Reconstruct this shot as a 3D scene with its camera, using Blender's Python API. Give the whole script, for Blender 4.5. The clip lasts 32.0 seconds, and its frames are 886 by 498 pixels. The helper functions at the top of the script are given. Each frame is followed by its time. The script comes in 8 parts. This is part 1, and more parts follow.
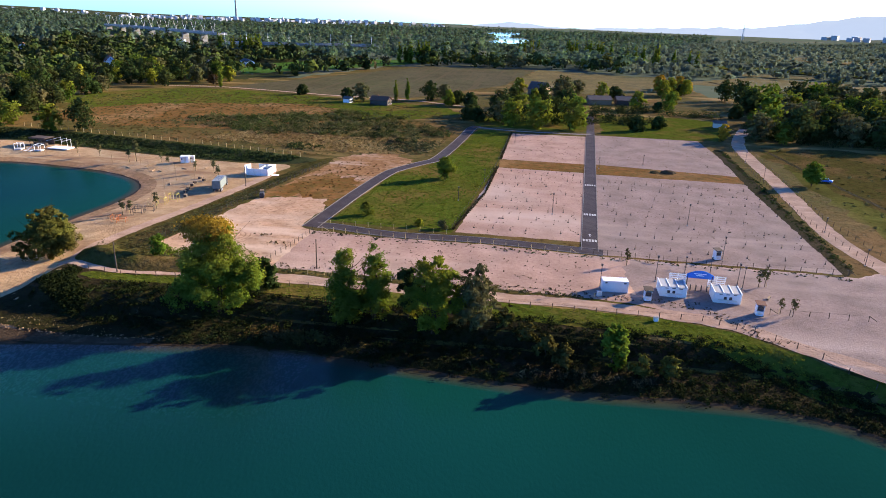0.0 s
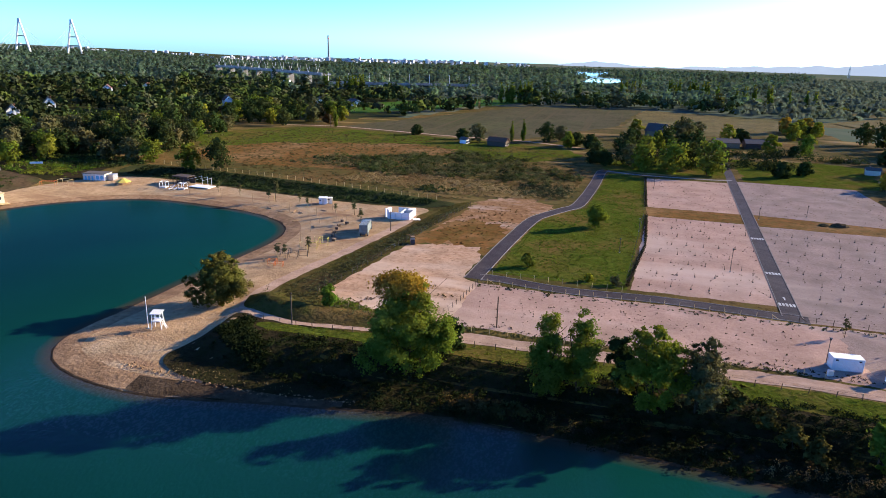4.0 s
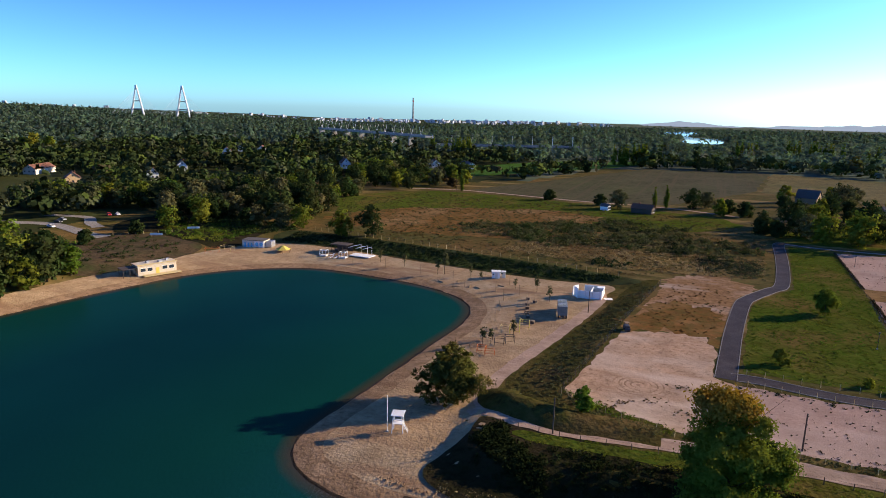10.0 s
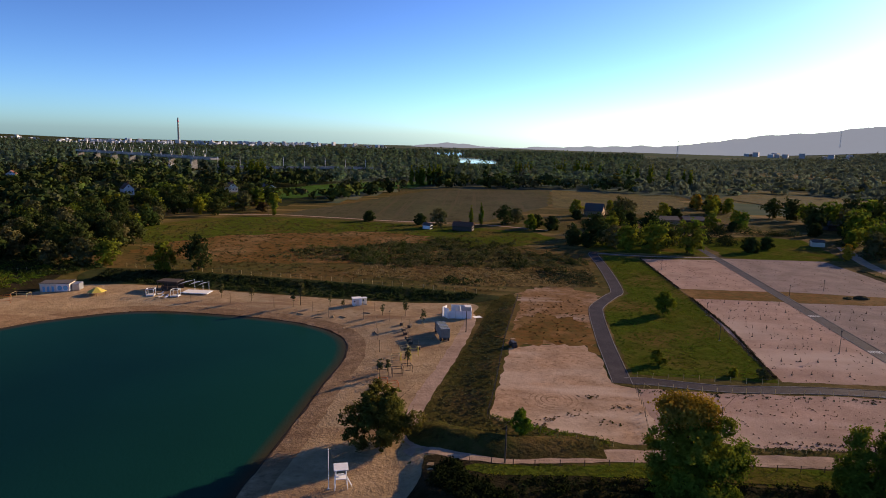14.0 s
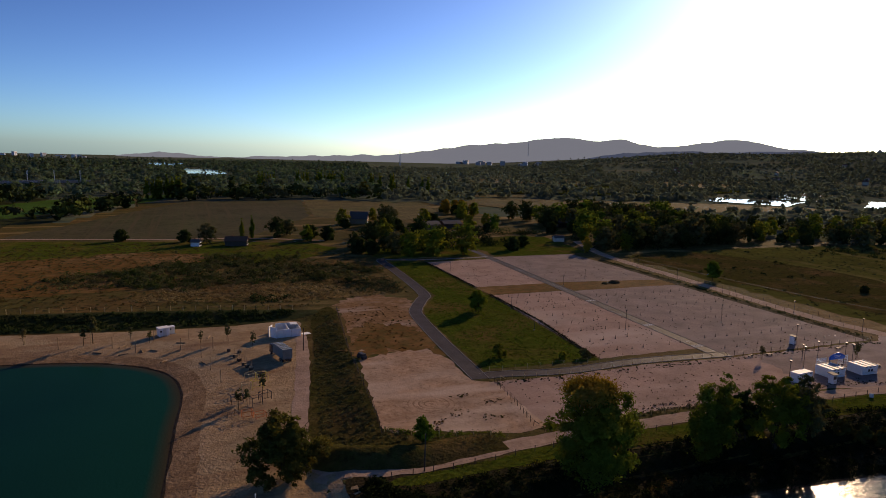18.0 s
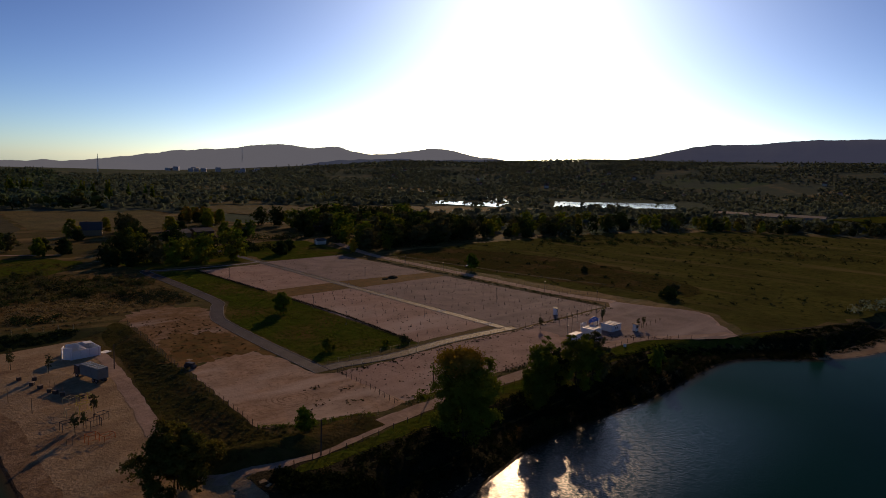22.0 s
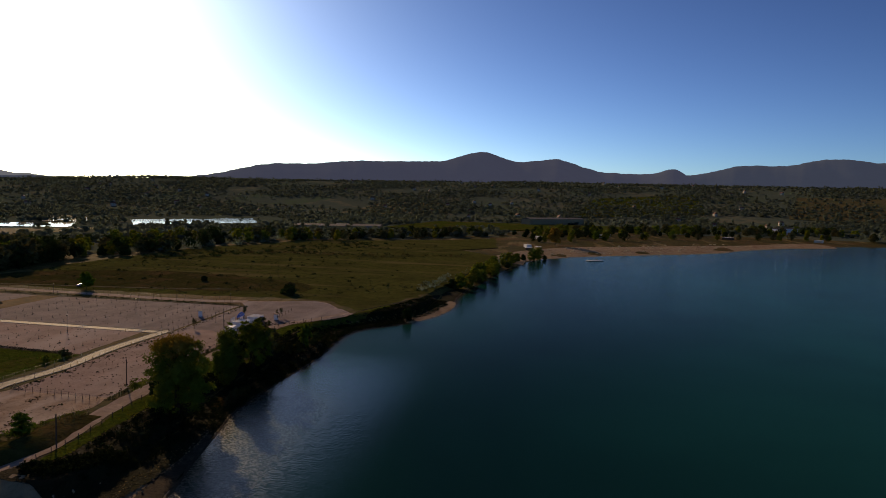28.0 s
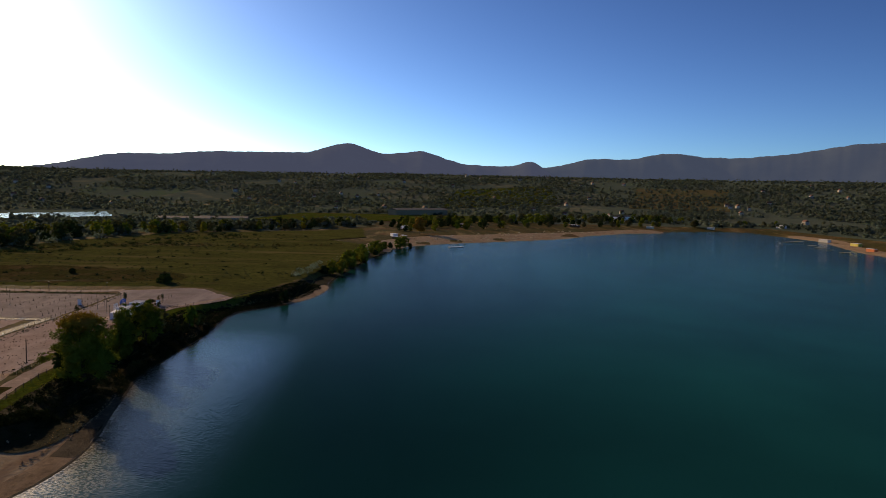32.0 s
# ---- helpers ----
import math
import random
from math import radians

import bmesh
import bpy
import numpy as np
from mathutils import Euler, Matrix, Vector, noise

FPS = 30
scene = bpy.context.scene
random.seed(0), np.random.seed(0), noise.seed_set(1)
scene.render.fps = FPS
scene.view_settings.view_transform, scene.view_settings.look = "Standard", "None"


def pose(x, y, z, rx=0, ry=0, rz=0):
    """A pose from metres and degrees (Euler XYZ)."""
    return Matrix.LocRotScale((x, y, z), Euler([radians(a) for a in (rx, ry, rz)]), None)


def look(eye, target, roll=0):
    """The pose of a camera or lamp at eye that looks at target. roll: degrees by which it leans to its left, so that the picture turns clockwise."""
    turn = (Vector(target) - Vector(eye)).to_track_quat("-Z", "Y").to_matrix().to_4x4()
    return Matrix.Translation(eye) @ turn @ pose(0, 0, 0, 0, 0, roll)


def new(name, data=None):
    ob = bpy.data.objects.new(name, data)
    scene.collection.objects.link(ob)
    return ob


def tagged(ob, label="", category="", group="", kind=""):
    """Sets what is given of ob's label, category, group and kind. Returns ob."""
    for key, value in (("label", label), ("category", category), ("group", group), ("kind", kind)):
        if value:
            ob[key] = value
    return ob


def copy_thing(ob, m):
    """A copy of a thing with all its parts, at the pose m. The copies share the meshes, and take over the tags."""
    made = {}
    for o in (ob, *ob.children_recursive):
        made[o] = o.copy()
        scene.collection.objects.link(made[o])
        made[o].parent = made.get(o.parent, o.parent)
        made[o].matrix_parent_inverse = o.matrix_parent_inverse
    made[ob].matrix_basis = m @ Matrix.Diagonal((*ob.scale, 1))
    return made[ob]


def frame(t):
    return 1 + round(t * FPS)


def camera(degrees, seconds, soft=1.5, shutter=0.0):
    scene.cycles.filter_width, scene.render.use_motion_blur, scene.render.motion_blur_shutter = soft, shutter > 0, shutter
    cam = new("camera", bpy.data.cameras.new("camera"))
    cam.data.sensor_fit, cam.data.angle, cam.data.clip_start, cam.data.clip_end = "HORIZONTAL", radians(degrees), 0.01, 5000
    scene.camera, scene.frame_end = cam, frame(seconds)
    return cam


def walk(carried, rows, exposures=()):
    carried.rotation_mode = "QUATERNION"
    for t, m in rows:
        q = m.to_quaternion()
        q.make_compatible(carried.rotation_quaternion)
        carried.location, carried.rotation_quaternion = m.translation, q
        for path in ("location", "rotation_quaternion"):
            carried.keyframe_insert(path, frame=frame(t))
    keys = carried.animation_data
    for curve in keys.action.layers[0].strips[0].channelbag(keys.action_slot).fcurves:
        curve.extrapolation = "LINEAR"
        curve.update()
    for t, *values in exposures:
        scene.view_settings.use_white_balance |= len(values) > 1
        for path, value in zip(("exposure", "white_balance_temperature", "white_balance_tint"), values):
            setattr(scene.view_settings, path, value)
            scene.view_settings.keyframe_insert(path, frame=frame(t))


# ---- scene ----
cam = camera(68.2, 32.0, soft=0.9)
PATH = [
    (0, (-11.375, -176.735, 51.264), (-11.663, -174.877, 50.583), 1.8),
    (1, (-17.559, -174.951, 51.35), (-17.906, -173.094, 50.692), 1.6),
    (2, (-23.336, -173.68, 51.32), (-23.738, -171.826, 50.686), 1.6),
    (3, (-29.245, -172.101, 51.228), (-29.708, -170.253, 50.619), 1.5),
    (6, (-48.09, -168.386, 51.882), (-48.721, -166.563, 51.355), 1.3),
    (7, (-54.786, -167.049, 52.013), (-55.478, -165.24, 51.515), 1.2),
    (8, (-61.16, -166.771, 52.291), (-61.913, -164.978, 51.826), 1.1),
    (9, (-67.645, -166.541, 52.351), (-68.429, -164.753, 51.919), 1.1),
    (10, (-73.861, -166.273, 52.654), (-74.608, -164.466, 52.236), 1.0),
    (11, (-80.369, -165.606, 52.426), (-80.992, -163.748, 52.028), 1.1),
    (12, (-87.532, -164.914, 51.922), (-87.995, -163.005, 51.544), 1.4),
    (13, (-93.933, -165.743, 52.42), (-94.218, -163.797, 52.057), 1.4),
    (14, (-100.526, -165.266, 52.015), (-100.627, -163.298, 51.672), 1.3),
    (17, (-121.397, -161.785, 51.98), (-120.894, -159.874, 51.673), 1.3),
    (18, (-128.731, -160.704, 51.845), (-128.022, -158.858, 51.548), 1.4),
    (19, (-136.664, -159.951, 51.518), (-135.765, -158.188, 51.233), 1.5),
    (20, (-144.315, -158.827, 51.242), (-143.23, -157.17, 50.965), 1.7),
    (21, (-151.206, -157.421, 50.67), (-149.941, -155.894, 50.405), 1.7),
    (22, (-157.309, -155.203, 50.003), (-155.89, -153.816, 49.75), 1.8),
    (23, (-163.616, -152.903, 49.107), (-162.054, -151.677, 48.868), 1.9),
    (24, (-169.961, -151.906, 48.571), (-168.289, -150.833, 48.345), 1.9),
    (25, (-178.145, -151.82, 48.534), (-176.369, -150.927, 48.322), 1.8),
    (28, (-201.384, -151.658, 48.451), (-199.409, -151.391, 48.287), 1.6),
    (29, (-209.94, -152.426, 48.548), (-207.945, -152.377, 48.408), 1.5),
    (30, (-218.818, -152.208, 48.892), (-216.826, -152.309, 48.741), 1.6),
    (31, (-226.231, -152.113, 48.639), (-224.243, -152.246, 48.471), 1.6),
    (32, (-233.33, -152.717, 48.512), (-231.343, -152.853, 48.333), 1.5),
]
walk(cam, [(t, look(eye, target, roll)) for t, eye, target, roll in PATH],
     [(0, 1.55, 7400, 14), (6, 1.2, 7100, 12), (9, 0.9, 7200, 13), (13, 0.45, 8800, 20), (17, -0.15, 9300, 24), (19, -0.65, 9700, 25), (23, -1.2, 10400, 28), (28, -0.8, 10300, 22), (32, -0.4, 9800, 17)])

# ---- sky and sun ----
SUN_AZ, SUN_EL = 53.0, 18.0          # degrees from +Y towards +X, and above the horizon
world = bpy.data.worlds.new("sky")
scene.world = world
world.use_nodes = True
wn = world.node_tree
sky = wn.nodes.new("ShaderNodeTexSky")
sky.sky_type, sky.sun_disc = "NISHITA", False
sky.sun_elevation, sky.sun_rotation = radians(SUN_EL), radians(SUN_AZ)
sky.air_density, sky.dust_density, sky.ozone_density = 0.6, 0.42, 6.0
wn.nodes["Background"].inputs[1].default_value = 0.1
clear = wn.nodes.new("ShaderNodeMix")          # a clear blue autumn sky
clear.data_type, clear.blend_type = "RGBA", "MULTIPLY"
clear.inputs[0].default_value, clear.inputs[7].default_value = 1.0, (0.73, 0.9, 0.87, 1)
deepen = wn.nodes.new("ShaderNodeGamma")         # dry, deep air away from the sun
deepen.inputs[1].default_value = 1.5
wn.links.new(sky.outputs[0], deepen.inputs[0])
wn.links.new(deepen.outputs[0], clear.inputs[6])
wn.links.new(clear.outputs[2], wn.nodes["Background"].inputs[0])
sun = new("sun", bpy.data.lights.new("sun", "SUN"))
sun.data.energy, sun.data.angle, sun.data.color = 5.0, radians(0.55), (1.0, 0.86, 0.66)
sd = Vector((math.sin(radians(SUN_AZ)) * math.cos(radians(SUN_EL)), math.cos(radians(SUN_AZ)) * math.cos(radians(SUN_EL)), math.sin(radians(SUN_EL))))
sun.matrix_world = look(sd * 100, (0, 0, 0))

# ---- materials ----
def nodes_of(name):
    m = bpy.data.materials.new(name)
    m.use_nodes = True
    nt = m.node_tree
    return m, nt, nt.nodes["Principled BSDF"]


def mixed(nt, fac, a, b):
    n = nt.nodes.new("ShaderNodeMix")
    n.data_type = "RGBA"
    for sock, v in ((n.inputs[0], fac), (n.inputs[6], a), (n.inputs[7], b)):
        if isinstance(v, (int, float)):
            sock.default_value = v
        elif isinstance(v, tuple):
            sock.default_value = (*v, 1)
        else:
            nt.links.new(v, sock)
    return n.outputs[2]


def noise_fac(nt, scale, lo, hi, detail=4.0, stretch=None, rough=0.55):
    geo = nt.nodes.new("ShaderNodeNewGeometry")
    src = geo.outputs["Position"]
    if stretch:
        mp = nt.nodes.new("ShaderNodeMapping")
        mp.inputs["Scale"].default_value = stretch[:3]
        mp.inputs["Rotation"].default_value = (0, 0, radians(stretch[3]))
        nt.links.new(src, mp.inputs[0])
        src = mp.outputs[0]
    n = nt.nodes.new("ShaderNodeTexNoise")
    n.inputs["Scale"].default_value, n.inputs["Detail"].default_value, n.inputs["Roughness"].default_value = scale, detail, rough
    nt.links.new(src, n.inputs["Vector"])
    r = nt.nodes.new("ShaderNodeMapRange")
    r.inputs[1].default_value, r.inputs[2].default_value = lo, hi
    nt.links.new(n.outputs["Fac"], r.inputs[0])
    return r.outputs[0]


def add_bump(nt, bsdf, fac, strength, dist):
    b = nt.nodes.new("ShaderNodeBump")
    b.inputs["Strength"].default_value, b.inputs["Distance"].default_value = strength, dist
    nt.links.new(fac, b.inputs["Height"])
    nt.links.new(b.outputs[0], bsdf.inputs["Normal"])


def surface(name, base, second, third=None, big=0.03, fine=1.2, rough=0.9, bump=0.4, metal=0.0, tracks=None, spec=0.012, mottle=0.6, rings=(), matt=0.25):
    """A rough outdoor surface: two or three colours at two scales, with fine relief."""
    m, nt, b = nodes_of(name)
    col = mixed(nt, noise_fac(nt, fine, 0.35, 0.68), base, second)
    if third:
        col = mixed(nt, noise_fac(nt, big, 0.48, 0.66, 6.0), col, third)
    dark = noise_fac(nt, big * 4.3, 0.3, 0.75, 5.0)
    col = mixed(nt, dark, col, mixed(nt, 0.7, col, tuple(v * 0.5 for v in second)))
    clump = noise_fac(nt, fine * 0.9, 0.51, 0.62, 9.0, None, 0.75)
    col = mixed(nt, clump, col, mixed(nt, mottle, col, tuple(v * 0.33 for v in second)))
    if rings:
        pos = nt.nodes.new("ShaderNodeNewGeometry").outputs["Position"]
        for cx, cy, rad in rings:
            far = nt.nodes.new("ShaderNodeVectorMath")
            far.operation = "DISTANCE"
            far.inputs[1].default_value = (cx, cy, 0.03)
            nt.links.new(pos, far.inputs[0])
            wave = nt.nodes.new("ShaderNodeMath")
            wave.operation = "SINE"
            turn = nt.nodes.new("ShaderNodeMath")
            turn.operation = "MULTIPLY"
            turn.inputs[1].default_value = 5.5
            nt.links.new(far.outputs["Value"], turn.inputs[0])
            nt.links.new(turn.outputs[0], wave.inputs[0])
            band = nt.nodes.new("ShaderNodeMapRange")
            band.inputs[1].default_value, band.inputs[2].default_value, band.inputs[4].default_value = 0.3, 0.9, 0.9
            nt.links.new(wave.outputs[0], band.inputs[0])
            edge = nt.nodes.new("ShaderNodeMapRange")
            edge.inputs[1].default_value, edge.inputs[2].default_value = rad, rad * 0.75
            nt.links.new(far.outputs["Value"], edge.inputs[0])
            both = nt.nodes.new("ShaderNodeMath")
            both.operation = "MULTIPLY"
            nt.links.new(band.outputs[0], both.inputs[0])
            nt.links.new(edge.outputs[0], both.inputs[1])
            worn = nt.nodes.new("ShaderNodeMath")
            worn.operation = "MULTIPLY"
            nt.links.new(both.outputs[0], worn.inputs[0])
            nt.links.new(noise_fac(nt, 0.25, 0.4, 0.6), worn.inputs[1])
            col = mixed(nt, worn.outputs[0], col, tuple(v * 0.5 for v in second))
    if tracks:
        col = mixed(nt, noise_fac(nt, tracks[0], 0.54, 0.7, 3.0, tracks[2]), col, tracks[1])
    nt.links.new(col, b.inputs["Base Color"])
    b.inputs["Roughness"].default_value, b.inputs["Metallic"].default_value = rough, metal
    b.inputs["Specular IOR Level"].default_value = spec
    b.inputs["Diffuse Roughness"].default_value = matt
    if bump:
        add_bump(nt, b, noise_fac(nt, fine * 2.0, 0.2, 0.8, 6.0), bump, 0.2)
    return m


def paint(name, col, rough=0.5, metal=0.0, wear=0.25, scale=1.5):
    """Painted, plastic or metal parts with light soiling."""
    m, nt, b = nodes_of(name)
    soiled = tuple(v * 0.62 for v in col)
    nt.links.new(mixed(nt, noise_fac(nt, scale, 0.5, 0.5 + 0.5 / max(wear * 2, 0.1)), col, soiled), b.inputs["Base Color"])
    b.inputs["Roughness"].default_value, b.inputs["Metallic"].default_value = rough, metal
    b.inputs["Specular IOR Level"].default_value = 0.25 if rough > 0.3 else 0.5
    return m


def foliage(name, a, b2, c, through_light=0.24, clumps=False):
    """Leaves: each one its own shade between two colours, some of a third."""
    m, nt, b = nodes_of(name)
    geo = nt.nodes.new("ShaderNodeNewGeometry")
    inf = nt.nodes.new("ShaderNodeObjectInfo")
    col = mixed(nt, geo.outputs["Random Per Island"], a, b2) if not clumps else mixed(nt, noise_fac(nt, 0.15, 0.35, 0.65, 2.0), a, b2)
    col = mixed(nt, noise_fac(nt, 0.07, 0.46, 0.66, 2.0), col, c)
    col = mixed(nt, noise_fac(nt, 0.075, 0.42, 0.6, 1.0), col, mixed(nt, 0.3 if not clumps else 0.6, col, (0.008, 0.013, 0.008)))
    col = mixed(nt, inf.outputs["Random"], col, mixed(nt, 0.35, col, c))
    if clumps:
        col = mixed(nt, noise_fac(nt, 0.012, 0.4, 0.64, 4.0), col, mixed(nt, 0.7, col, tuple(v * 1.6 for v in b2)))
    nt.links.new(col, b.inputs["Base Color"])
    b.inputs["Roughness"].default_value = 0.65
    b.inputs["Specular IOR Level"].default_value = 0.0
    tr = nt.nodes.new("ShaderNodeBsdfTranslucent")
    nt.links.new(col, tr.inputs[0])
    mx = nt.nodes.new("ShaderNodeMixShader")
    mx.inputs[0].default_value = through_light
    out = nt.nodes["Material Output"]
    nt.links.new(b.outputs[0], mx.inputs[1])
    nt.links.new(tr.outputs[0], mx.inputs[2])
    nt.links.new(mx.outputs[0], out.inputs[0])
    return m


